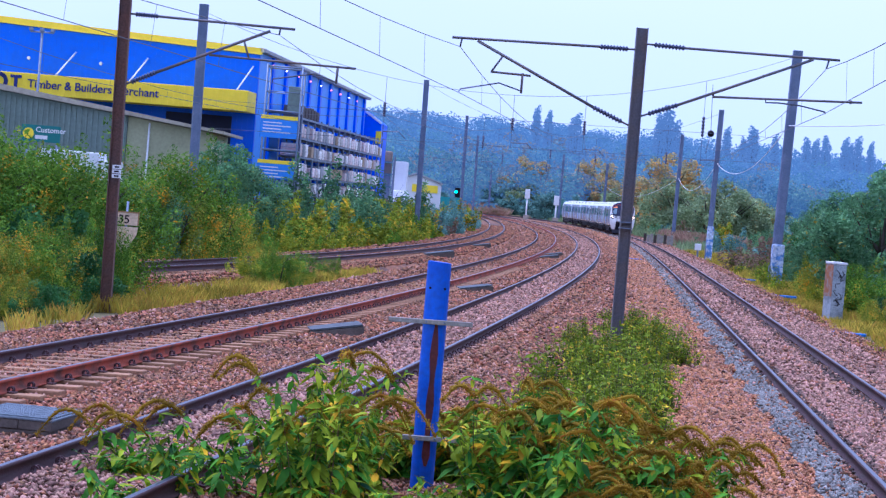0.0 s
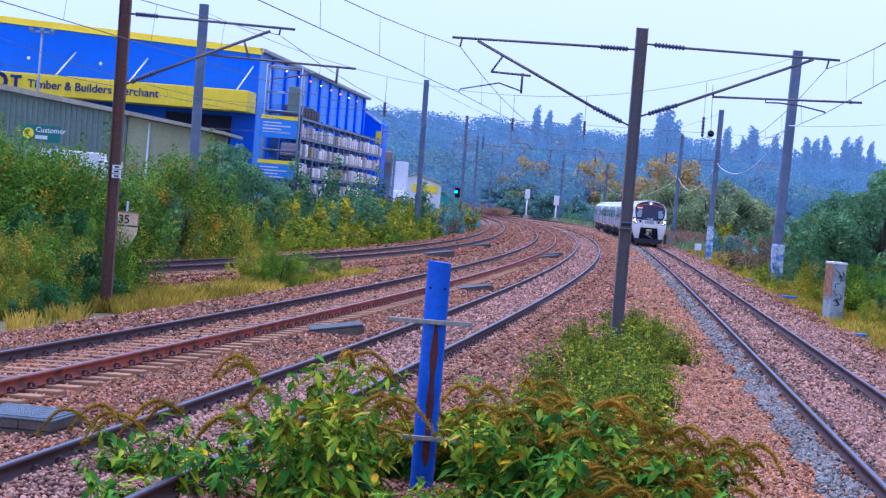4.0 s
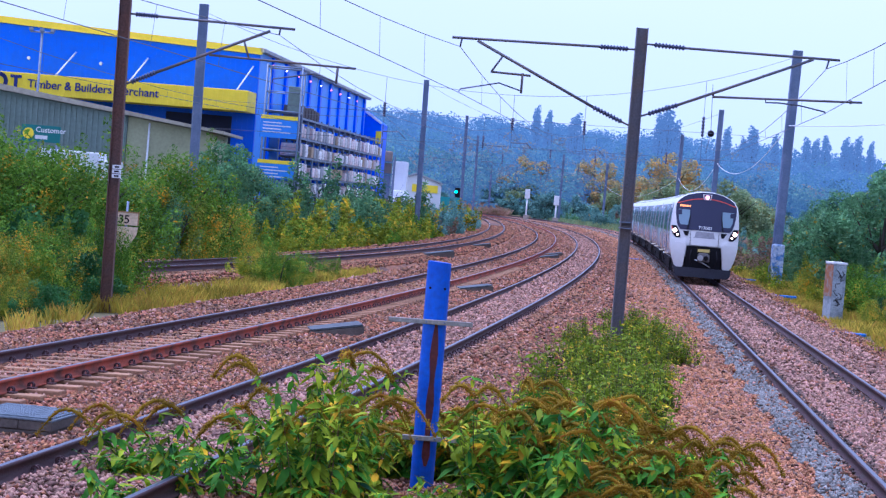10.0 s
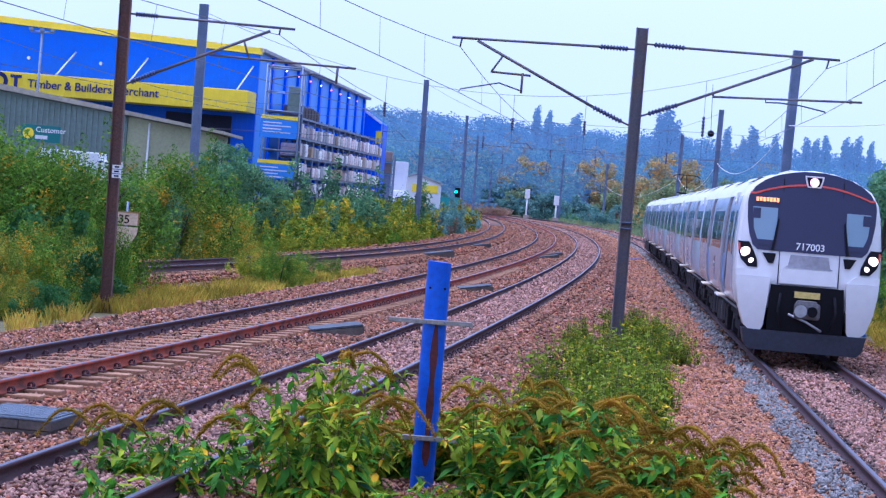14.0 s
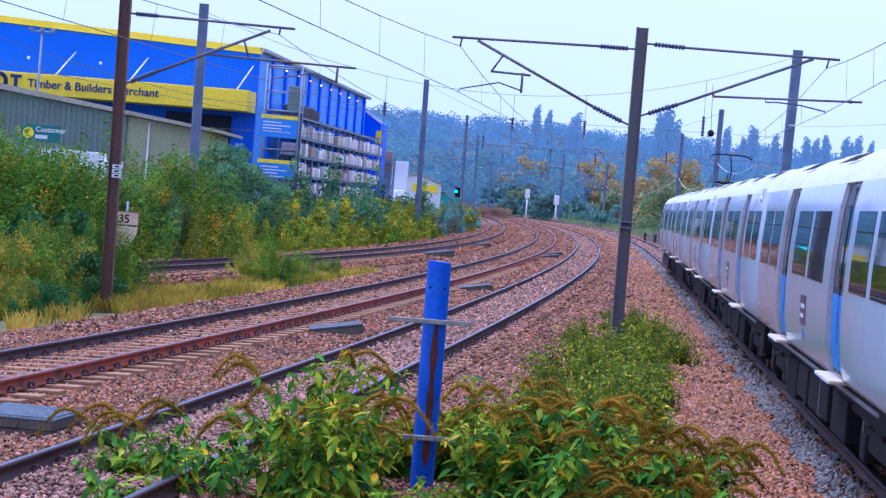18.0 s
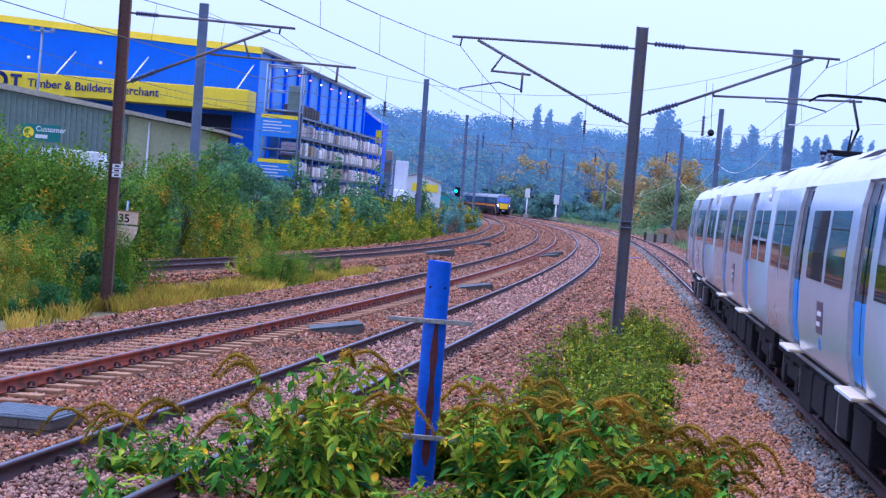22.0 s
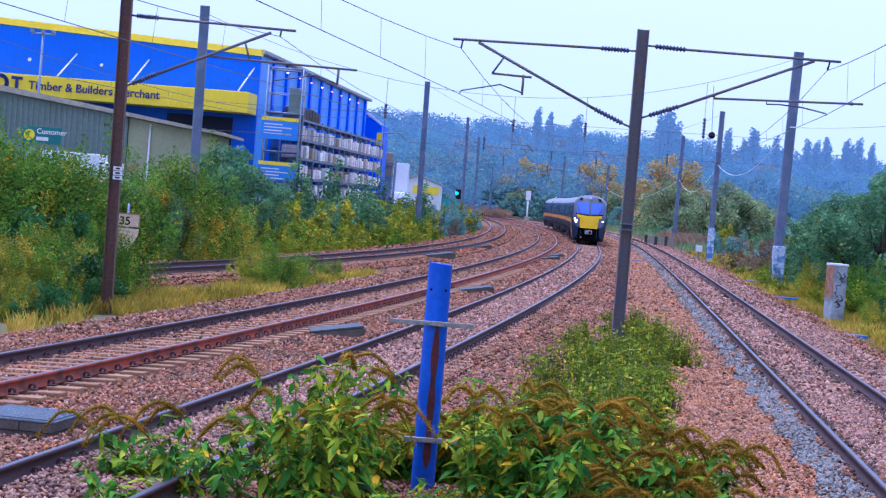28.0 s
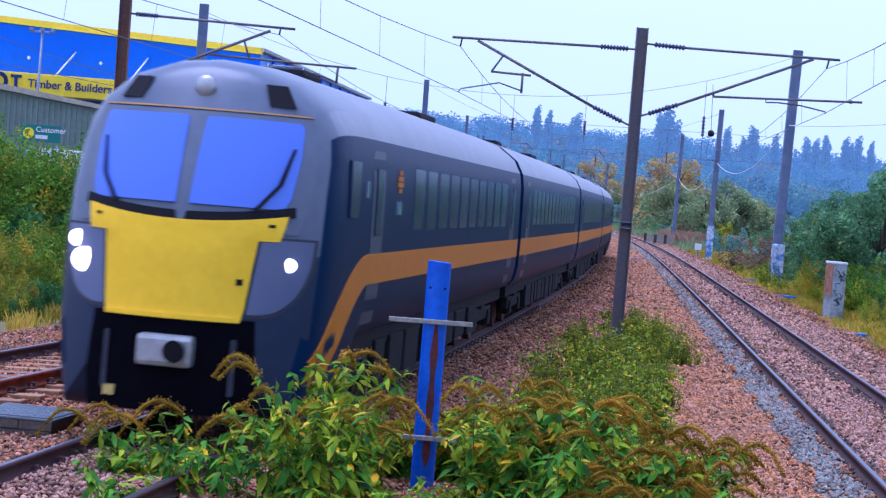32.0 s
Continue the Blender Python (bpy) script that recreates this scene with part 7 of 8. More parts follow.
def bogie(parent, y, m):
    b = empty("bogie", pose(0, y, 0), "", "")
    b.parent = parent
    for key in ("label", "category", "group", "kind"):
        if key in b:
            del b[key]
    bm = bmesh.new()
    for s in (-1, 1):
        add_box(bm, (s * 1.02 - 0.09, -1.7, 0.42), (s * 1.02 + 0.09, 1.7, 0.66), bevel=0.04)
        for yy in (-1.15, 1.15):
            add_box(bm, (s * 1.02 - 0.13, yy - 0.2, 0.3), (s * 1.02 + 0.13, yy + 0.2, 0.6), bevel=0.05)
        add_box(bm, (s * 1.02 - 0.12, -0.3, 0.62), (s * 1.02 + 0.12, 0.3, 0.86), bevel=0.06)
    add_box(bm, (-0.95, -0.35, 0.4), (0.95, 0.35, 0.75))
    part("bogie_frame", bm, DARK, b)
    for yy in (-1.15, 1.15):
        bm = bmesh.new()
        for s in (-1, 1):
            bmesh.ops.create_cone(bm, cap_ends=True, segments=24, radius1=0.42, radius2=0.42, depth=0.13, matrix=pose(s * 0.7525, yy, 0.42, 0, 90, 0))
        bmesh.ops.create_cone(bm, cap_ends=True, segments=10, radius1=0.08, radius2=0.08, depth=1.5, matrix=pose(0, yy, 0.42, 0, 90, 0))
        part("wheelset", bm, RAIL_RUST, b)
    return b


def underframe(parent, half, low, seed, nose=0.3):
    rr = random.Random(seed)
    bm = bmesh.new()
    add_box(bm, (-1.15, -half + 0.3, 0.72), (1.15, half - nose, 1.0))
    # added core box between the wheels, only to block light under the car
    add_box(bm, (-0.62, -half + 0.5, 0.30), (0.62, half - nose - 0.2, 0.72))
    part("underframe", bm, DARK, parent)
    y = -half + 5.0
    while y < half - 5.5:
        w = rr.uniform(0.6, 1.6)
        for s in (-1, 1):
            box("equipment_case", (s * 1.2 if s < 0 else 0.5, y, rr.uniform(low, low + 0.15)), (-0.5 if s < 0 else 1.2, y + w, 0.80), DARK, parent, "", 0.03)
        y += w + rr.uniform(0.15, 0.5)


LA, PITCH_A = 17.85, 18.25
DOOR_A = 3.7
DISP = (0.62, 1.12)


def train_a_car(lead, seed, rear=False):
    h = LA / 2
    ob = empty("commuter_train_carriage", Matrix(), "pale grey commuter train " + ("driving carriage with a dark glazed front" if lead else "carriage with dark paired windows and recessed doors"),
               "train carriage", "commuter train carriages")
    full, door_way = ring(PROF_A), ring(PROF_AD)

    def front(x, z):
        return h - 0.16 * max(z - 1.2, 0) ** 1.25 - 0.20 * (x / 1.4) ** 2 - 0.05 * max(1.2 - z, 0)

    def at(y, outline):
        return [(x, y, z) for x, z in outline]
    secs = [at(-h + 0.04, [(x * 0.97, z) for x, z in full]), at(-h + 0.12, full)]
    for yc in (-DOOR_A, DOOR_A):
        secs += [at(yc - 0.76, full), at(yc - 0.72, door_way), at(yc + 0.72, door_way), at(yc + 0.76, full)]
    if lead:
        secs += [at(h - d, full) for d in (3.5, 2.5, 2.2)]
        for sc, d in ((1.0, 0.7), (0.998, 0.35), (0.992, 0.12), (0.978, 0.03), (0.955, 0.0), (0.6, 0.0), (0.25, 0.0)):
            secs.append([(x * sc, front(x * sc, 2.1 + (z - 2.1) * sc) - d, 2.1 + (z - 2.1) * sc) for x, z in full])
    else:
        secs += [at(h - 0.12, full), at(h - 0.04, [(x * 0.97, z) for x, z in full])]
    body = loft(secs, SILVER, "body", ob)
    body.data.materials.append(TRAINWHITE)
    body.data.materials.append(ROOFGREY)
    body.data.materials.append(SKIRTGREY)
    for f in body.data.polygons:
        c = f.center
        if lead and c.y > h - 1.15:
            f.material_index = 1
        elif c.z > 3.13:
            f.material_index = 2
        elif 0.715 < abs(abs(c.y) - DOOR_A) < 0.765:
            f.material_index = 3
    spans = [(-8.45, -6.88), (-6.52, -5.0), (-2.15, -0.19), (0.19, 2.15)] + ([(5.0, 6.2)] if lead else [(5.0, 6.52), (6.88, 8.45)])
    for s in (-1, 1):
        for yc in (-DOOR_A, DOOR_A):
            dr = side_panel("door", PROF_AD, s, yc - 0.71, yc + 0.71, 1.06, 3.08, 0.008, DOORDARK, ob, "dark recessed sliding door", steps=10)
            for a, b in ((yc - 0.58, yc - 0.08), (yc + 0.08, yc + 0.58)):
                side_panel("door_window", PROF_AD, s, a, b, 1.98, 2.86, 0.014, WINDOW, dr, steps=4)
                side_panel("door_panel", PROF_AD, s, a - 0.10, b + 0.05, 1.10, 1.90, 0.014, DOORBLUE, dr, "bright blue lower door panel")
            side_panel("door_seam", PROF_AD, s, yc - 0.018, yc + 0.018, 1.08, 3.06, 0.018, BLACK, dr, "black rubber seam")
            for e in (-0.715, 0.70):
                side_panel("door_seal", PROF_AD, s, yc + e, yc + e + 0.015, 1.07, 3.07, 0.012, BLACK, dr, "dark door edge seal", steps=8)
            st_ = box("door_step", (s * 1.20, yc - 0.78, 1.00), (s * 1.46, yc + 0.78, 1.04), STEPYEL, ob, "pale cream door step", 0.015)
            box("step_edge", (s * 1.461 - 0.02, yc - 0.75, 1.005), (s * 1.461 + 0.012, yc + 0.75, 1.035), WHITE, st_, "white step edge")
        for a, b in spans:
            side_panel("window", PROF_A, s, a, b, 1.98, 2.80, 0.006, WINDOW, ob, steps=5)
            side_panel("window_vent", PROF_A, s, a + 0.06, b - 0.06, 2.585, 2.60, 0.010, BLACK, ob, "thin vent line", steps=1)
        side_panel("sill", PROF_A, s, -h + 0.1, h - (2.3 if lead else 0.1), 0.985, 1.045, 0.015, SKIRTGREY, ob, "grey body sill", steps=1)
        nt = side_panel("notice", PROF_A, s, -0.42, 0.30, 1.40, 1.76, 0.006, NOTICE, ob, "purple-grey notice panel", steps=2)
        for k in range(2):
            side_panel("text_bar", PROF_A, s, -0.32, 0.18 - 0.12 * k, 1.60 - 0.12 * k, 1.65 - 0.12 * k, 0.010, WHITE, nt, steps=1)
        side_panel("blue_mark", PROF_A, s, -0.12, 0.05, 1.22, 1.34, 0.006, DOORBLUE, ob, "small bright blue mark", steps=1)
        # hanging frames below the sole bar
        for y in (-7.9, -5.0, -1.6, 1.9, 4.9, 7.6):
            if not (lead and y > 7):
                box("hanger", (s * 1.08 - 0.05, y, 0.36), (s * 1.08 + 0.05, y + 0.12, 0.99), GRIMYGREY, ob, "grimy grey underframe hanger")
        tubes("pipe", [([Vector((s * 1.14, -h + 0.6, 0.86)), Vector((s * 1.14, h - 2.6, 0.86))], 0.03)], SKIRTGREY, ob, "grey pipe along the underframe")
        for y in (-3.2, 0.6, 3.1):
            box("grimy_case", (s * 1.16 - 0.12, y, 0.36), (s * 1.16 + 0.03, y + 0.62, 0.80), GRIMYGREY, ob, "grimy grey equipment case", 0.02)
    # roof pods and exhaust grilles
    for y in (-6.5, -1.0, 4.2):
        for s in (-1, 1):
            side_panel("roof_grille", PROF_A, s, y, y + 2.0, 3.43, 3.55, 0.006, DARK, ob, "dark roof grille", steps=2)
            side_panel("roof_hatch", PROF_A, s, y + 2.3, y + 3.1, 3.36, 3.42, 0.006, SKIRTGREY, ob, "small grey roof hatch", steps=1)
        box("roof_pod", (-0.40, y, 3.60), (0.40, y + 2.6, 3.705), ROOFGREY, ob, "low roof equipment pod", 0.04)
    eye_y = -h + 1.1 if rear else h - 2.75 if lead else h - 1.1
    for s in (-1, 1):
        bm = bmesh.new()
        add_box(bm, (s * 1.27 - 0.10, eye_y - 0.10, 3.02), (s * 1.27 + 0.06, eye_y + 0.10, 3.20), bevel=0.03)
        sl_ = part("side_lamp", bm, WHITE, ob, "square white side camera housing")
        bm = bmesh.new()
        bmesh.ops.create_uvsphere(bm, u_segments=10, v_segments=8, radius=0.06, matrix=pose(s * 1.315, eye_y, 3.0))
        part("lens_dome", bm, WHITE, sl_, "pale camera dome", True)
    underframe(ob, h, 0.28, seed)
    bogie(ob, -6.3, 0)
    bogie(ob, 6.3, 0)
    box("gangway", (-1.02, -h - 0.2, 1.02), (1.02, -h + 0.06, 3.3), BLACK, ob, "black gangway bellows", 0.05)
    if lead:
        front_panel("face", front, [(2.10, -1.00, 1.00), (2.2, -1.10, 1.10), (2.4, -1.17, 1.17), (2.7, -1.22, 1.22), (3.0, -1.235, 1.235), (3.14, -1.215, 1.215), (3.32, -1.10, 1.10), (3.45, -0.93, 0.93),
                                    (3.55, -0.72, 0.72), (3.62, -0.46, 0.46), (3.66, -0.2, 0.2)], 0.014, FACE, ob, "dark blue glazed front panel", 10, 0.16)
        for s in (-1, 1):
            ws = front_panel("windscreen", front, [(2.22, *sorted((s * 0.66, s * 0.98))), (2.5, *sorted((s * 0.66, s * 1.09))), (2.92, *sorted((s * 0.66, s * 1.13)))], 0.020, SCREEN, ob, "pale reflecting cab window", 4)
            front_panel("cab_desk", front, [(2.20, *sorted((s * 0.66, s * 0.97))), (2.30, *sorted((s * 0.66, s * 1.02)))], 0.026, FACE, ws, "dark lower band of the cab window", 3)
            front_panel("cab_blind", front, [(2.70, *sorted((s * 0.98, s * 1.11))), (2.90, *sorted((s * 0.98, s * 1.125)))], 0.026, FACE, ws, "", 2)
            front_panel("red_line", front, [(3.165, *sorted((s * 0.15, s * 1.205))), (3.20, *sorted((s * 0.15, s * 1.195)))], 0.024, REDLINE, ob, "thin red line", 10, 0.04, -0.22, True)
            lh = front_panel("lamp_housing", front, [(1.76, *sorted((s * 0.98, s * 1.16))), (1.90, *sorted((s * 0.99, s * 1.30))), (2.06, *sorted((s * 1.06, s * 1.35))), (2.24, *sorted((s * 1.16, s * 1.365)))], 0.026, BLACK, ob,
                             "dark lamp housing", 4, 0.2)
            for dx, dz, rad in ((1.215, 2.04, 0.095), (1.10, 1.88, 0.050)):
                bm = bmesh.new()
                bmesh.ops.create_uvsphere(bm, u_segments=14, v_segments=8, radius=rad, matrix=pose(s * dx, front(dx, dz) + 0.025, dz) @ Matrix.Diagonal((1.05, 0.4, 0.95, 1)))
                part("headlamp", bm, HEADWARM, lh, "lit headlamp", True)
            front_panel("marker_lamp", front, [(2.06, *sorted((s * 1.315, s * 1.352))), (2.20, *sorted((s * 1.325, s * 1.36)))], 0.03, REDLINE, lh, "red marker lamp", 1)
            front_panel("cheek", front, [(0.56, *sorted((s * 0.84, s * 1.04))), (0.66, *sorted((s * 0.79, s * 1.16))), (1.0, *sorted((s * 0.76, s * 1.28))), (1.40, *sorted((s * 0.73, s * 1.345))), (1.58, *sorted((s * 0.72, s * 1.36)))],
                        0.11, TRAINWHITE, ob, "white lower cheek", 5, 0.5)
            front_panel("cheek_top", front, [(1.585, *sorted((s * 0.73, s * 1.36))), (1.72, *sorted((s * 0.90, s * 1.37)))], 0.07, TRAINWHITE, ob, "sloping top of the cheek", 4, 0.4)
            front_panel("wiper", front, [(2.10, *sorted((s * 0.70, s * 0.75))), (2.30, *sorted((s * 0.665, s * 0.71))), (2.72, *sorted((s * 0.62, s * 0.65)))], 0.05, BLACK, ob, "black wiper arm", 1)
            front_panel("vent", front, [(1.86, *sorted((s * 0.68, s * 0.78))), (2.05, *sorted((s * 0.64, s * 0.90)))], 0.02, BLACK, ob, "dark wiper recess", 1)
            front_panel("door_seam", front, [(1.47, *sorted((s * 0.565, s * 0.58))), (3.5, *sorted((s * 0.565, s * 0.58)))], 0.022, BLACK, ob, "", 1)
            tubes("grab_rail", [([Vector((s * 1.43, h - 2.3, 1.25)), Vector((s * 1.47, h - 2.3, 1.3)), Vector((s * 1.47, h - 2.3, 2.3)), Vector((s * 1.43, h - 2.3, 2.35))], 0.018)], STEEL_GREY, ob, "steel grab rail")
            side_panel("cab_door", PROF_A, s, h - 2.16, h - 1.42, 1.10, 3.05, 0.004, SILVER, ob, "pale cab door with a narrow window", steps=8)
            side_panel("cab_window", PROF_A, s, h - 2.0, h - 1.56, 1.95, 2.82, 0.009, WINDOW, ob, steps=4)
        front_panel("lower_step", front, [(1.80, -0.46, 0.46), (1.84, -0.40, 0.40), (2.05, -0.36, 0.36)], 0.02, SKIRTGREY, ob, "grey step plate", 4)
        front_panel("step_ledge", front, [(1.50, -0.55, 0.55), (1.62, -0.54, 0.54), (1.78, -0.50, 0.50)], 0.08, TRAINWHITE, ob, "white ledge below the step plate", 4, 0.1)
        # no hollow is cut; the recess's shade is a proud black panel
        front_panel("coupler_recess", front, [(0.50, -0.72, 0.72), (1.1, -0.72, 0.72), (1.46, -0.69, 0.69)], 0.03, BLACK, ob, "black panel for the shaded coupler recess", 4)
        front_panel("yellow_plate", front, [(1.24, -0.24, 0.24), (1.36, -0.24, 0.24)], 0.10, PLATEYEL, ob, "worn yellow plate", 2, 0.05)
        dd = front_panel("destination_display", front, [(3.00, *DISP), (3.14, *DISP)], 0.024, FACE, ob, "dark destination display", 2)
        for k in range(7):
            a = DISP[0] + 0.03 + k * 0.064
            front_panel("text_bar", front, [(3.03 + 0.008 * (k % 2), a, a + 0.046), (3.11, a, a + 0.046)], 0.030, DEST, dd, "lit orange characters", 1)
        front_panel("lamp_bezel", front, [(3.36, -0.13, 0.13), (3.48, -0.165, 0.165), (3.585, -0.185, 0.185)], 0.028, TRAINWHITE, ob, "white lamp surround", 2)
        front_panel("lamp_pocket", front, [(3.385, -0.105, 0.105), (3.48, -0.135, 0.135), (3.56, -0.15, 0.15)], 0.034, BLACK, ob, "", 2)
        bm = bmesh.new()
        bmesh.ops.create_uvsphere(bm, u_segments=12, v_segments=8, radius=0.088, matrix=pose(0, front(0, 3.46) + 0.03, 3.46))
        part("top_lamp", bm, TOPLAMP, ob, "lit top lamp", True)
        text_mesh("unit_number", "717003", 0.185, WHITE, ob, pose(0, front(0, 2.20) + 0.03, 2.155, 84, 0, 180), 0.004, "CENTER")
        bm = bmesh.new()
        add_box(bm, (-0.2, h - 0.3, 0.86), (0.2, h + 0.22, 1.2), bevel=0.06)
        add_box(bm, (-0.26, h + 0.08, 0.84), (0.24, h + 0.24, 1.16), bevel=0.07)
        cp = part("coupler", bm, GRIMYGREY, ob, "grimy steel coupler")
        for dx, r in ((0.12, 0.12), (-0.10, 0.10)):
            bm = bmesh.new()
            bmesh.ops.create_cone(bm, cap_ends=True, segments=16, radius1=r, radius2=r * 0.85, depth=0.10, matrix=pose(dx, h + 0.27, 1.0, 90))
            part("coupler_cup", bm, BLACK if dx < 0 else COUPLER, cp)
        tubes("hose", [([Vector((0.34, h + 0.12, 0.92)), Vector((0.0, h + 0.20, 0.80)), Vector((-0.30, h + 0.22, 0.64))], 0.025)], COUPLER, ob, "pale uncoupling bar")
        for x in (-0.52, 0.50):
            tubes("air_hose", [([Vector((x, h + 0.02, 1.30)), Vector((x * 1.08, h + 0.10, 1.0)), Vector((x * 0.9, h + 0.10, 0.66))], 0.03)], DARK, ob, "black air hose")
        front_panel("valance", front, [(0.20, -1.02, 1.02), (0.30, -1.12, 1.12), (0.58, -1.18, 1.18)], 0.16, VALANCE, ob, "dark slate bottom valance", 8, 0.7)
    return ob


def pantograph(parent, y):
    """A single-arm pantograph on its insulated frame, raised to the wire."""
    pan = tubes("pantograph", [([Vector((-0.45, y - 0.7, 3.84)), Vector((0.45, y - 0.7, 3.84))], 0.035), ([Vector((-0.45, y + 0.5, 3.84)), Vector((0.45, y + 0.5, 3.84))], 0.035),
                               ([Vector((0, y - 0.7, 3.86)), Vector((0, y + 0.7, 4.22)), Vector((0, y - 0.45, 4.74))], 0.026), ([Vector((0.12, y + 0.5, 3.86)), Vector((0.10, y + 0.72, 4.2))], 0.016)], BLACK, parent, "raised black pantograph")
    tubes("collector_head", [([Vector((-0.72, y - 0.45 + d, 4.68)), Vector((-0.58, y - 0.45 + d, 4.77)), Vector((-0.4, y - 0.45 + d, 4.80)), Vector((0.4, y - 0.45 + d, 4.80)), Vector((0.58, y - 0.45 + d, 4.77)),
                                Vector((0.72, y - 0.45 + d, 4.68))], 0.02) for d in (-0.16, 0.16)] + [([Vector((x, y - 0.62, 4.79)), Vector((x, y - 0.28, 4.79))], 0.016) for x in (-0.35, 0.35)], BLACK, pan, "black collector strips")
    for x in (-0.4, 0.4):
        for d in (-0.7, 0.5):
            insulator("insulator", (x, y + d, 3.60), (x, y + d, 3.82), pan, 0.06, 3)


LB, PITCH_B = 22.4, 23.0


def train_b_car(lead, seed):
    h = LB / 2
    ob = empty("express_train_carriage", Matrix(), "dark navy express train " + ("leading carriage with a yellow nose panel" if lead else "carriage with an orange stripe"), "train carriage", "express train carriages")
    side, nose = ring(PROF_B), ring(PROF_BN)

    def front(x, z):
        return h - 0.10 * max(z - 0.9, 0) - 0.34 * max(z - 2.1, 0) ** 1.5 - 0.78 * abs(x / 1.38) ** 2.3
    secs = [[(x, -h + d, z) for x, z in side] for d in (0.05, 0.5, 5.0)]
    if lead:
        secs += [[(x, h - d, z) for x, z in side] for d in (6.0, 3.7, 3.4)]
        for sc, d in ((1.0, 1.8), (0.995, 0.9), (0.985, 0.4), (0.965, 0.14), (0.93, 0.02), (0.88, 0.0), (0.82, 0.0), (0.75, 0.0), (0.68, 0.0), (0.6, 0.0), (0.5, 0.0), (0.4, 0.0), (0.3, 0.0), (0.2, 0.0), (0.1, 0.0)):
            secs.append([(x * sc, front(x * sc, 1.9 + (z - 1.9) * sc) - d, 1.9 + (z - 1.9) * sc) for x, z in nose])
    else:
        secs += [[(x, h - 0.05, z) for x, z in side]]
    body = loft(secs, NAVYBODY, "body", ob)
    body.data.materials.append(NAVYGREY)
    body.data.materials.append(ROOFNAVY)
    body.data.materials.append(SLATE)
    for f in body.data.polygons:
        if lead and f.center.y > h - 3.0 and abs(f.center.x) < 1.30 * half_width(PROF_B, min(max(f.center.z, 1.0), 3.2)) / 1.39:
            f.material_index = 1 if f.center.z > 2.0 else 3
        elif f.center.z > 3.25:
            f.material_index = 2
    for s in (-1, 1):
        y1 = h - (3.3 if lead else 0.06)
        side_panel("stripe", PROF_B, s, -h + 0.06, y1, 1.56, 1.90, 0.008, ORANGE, ob, "orange waist stripe", steps=3)
        if lead:
            vs, fs = [], []
            for i in range(13):
                t = i / 12
                y = y1 + t * 2.58
                zc = 1.73 - 1.15 * t ** 1.7
                for z in (zc + 0.17 + 0.10 * t, zc - 0.17 - 0.34 * t):
                    z = max(z, 0.36)
                    w = half_width(PROF_BN, z) * float(np.interp(h - y, [0.40, 0.60, 0.85, 1.15, 1.7, 3.4], [0.88, 0.93, 0.965, 0.987, 0.997, 1.0]))
                    vs += [(s * (w + 0.014), y, z), (s * (w - 0.08), y, z)]
            for i in range(12):
                a = i * 4
                fs += [(a, a + 2, a + 6, a + 4), (a, a + 4, a + 5, a + 1), (a + 2, a + 3, a + 7, a + 6)]
            link_mesh("stripe_sweep", vs, fs, ORANGE, ob, "orange stripe sweeping down")
        doors = (-9.6, 9.6) if not lead else (-9.6, 7.4)
        for yc in doors:
            side_panel("door", PROF_B, s, yc - 0.45, yc + 0.45, 1.1, 3.05, 0.006, DOORDARK, ob, "dark single door")
            side_panel("door_window", PROF_B, s, yc - 0.22, yc + 0.22, 2.1, 2.85, 0.02, WINDOW_B, ob, steps=4)
        n = 13 if not lead else 10
        for i in range(n):
            a = -8.3 + i * 1.30
            side_panel("window", PROF_B, s, a, a + 0.98, 2.16, 2.92, 0.006, WINDOW_B, ob, steps=4)
        if lead:
            for k, w in enumerate((0.10, 0.22, 0.22, 0.10)):
                side_panel("crest", PROF_B, s, 5.75 - w, 5.75 + w, 2.60 + k * 0.072, 2.655 + k * 0.072, 0.014, ORANGE, ob, "small orange crest", steps=2)
            side_panel("notice", PROF_B, s, 5.55, 5.95, 2.34, 2.50, 0.014, SCREEN, ob, "pale notice below the crest", steps=2)
            side_panel("notice", PROF_B, s, 8.15, 8.35, 2.52, 2.70, 0.014, SCREEN, ob, "", steps=2)
            side_panel("cab_window", PROF_B, s, 8.8, 9.4, 2.3, 2.9, 0.014, WINDOW_B, ob, steps=4)
    box("roof_pod", (-0.45, -4.5, 3.74), (0.45, -2.5, 3.90), DARK, ob, "dark roof equipment pod", 0.06)
    box("roof_pod", (-0.45, 6.4, 3.70), (0.45, 7.6, 3.90), DARK, ob, "", 0.06)
    underframe(ob, h, 0.22, seed, 2.2 if lead else 0.3)
    bogie(ob, -8.0, 0)
    bogie(ob, 7.0 if lead else 8.0, 0)
    box("gangway", (-0.55, -h - 0.3, 0.95), (0.55, -h + 0.06, 3.1), BLACK, ob, "black gangway bellows", 0.05)
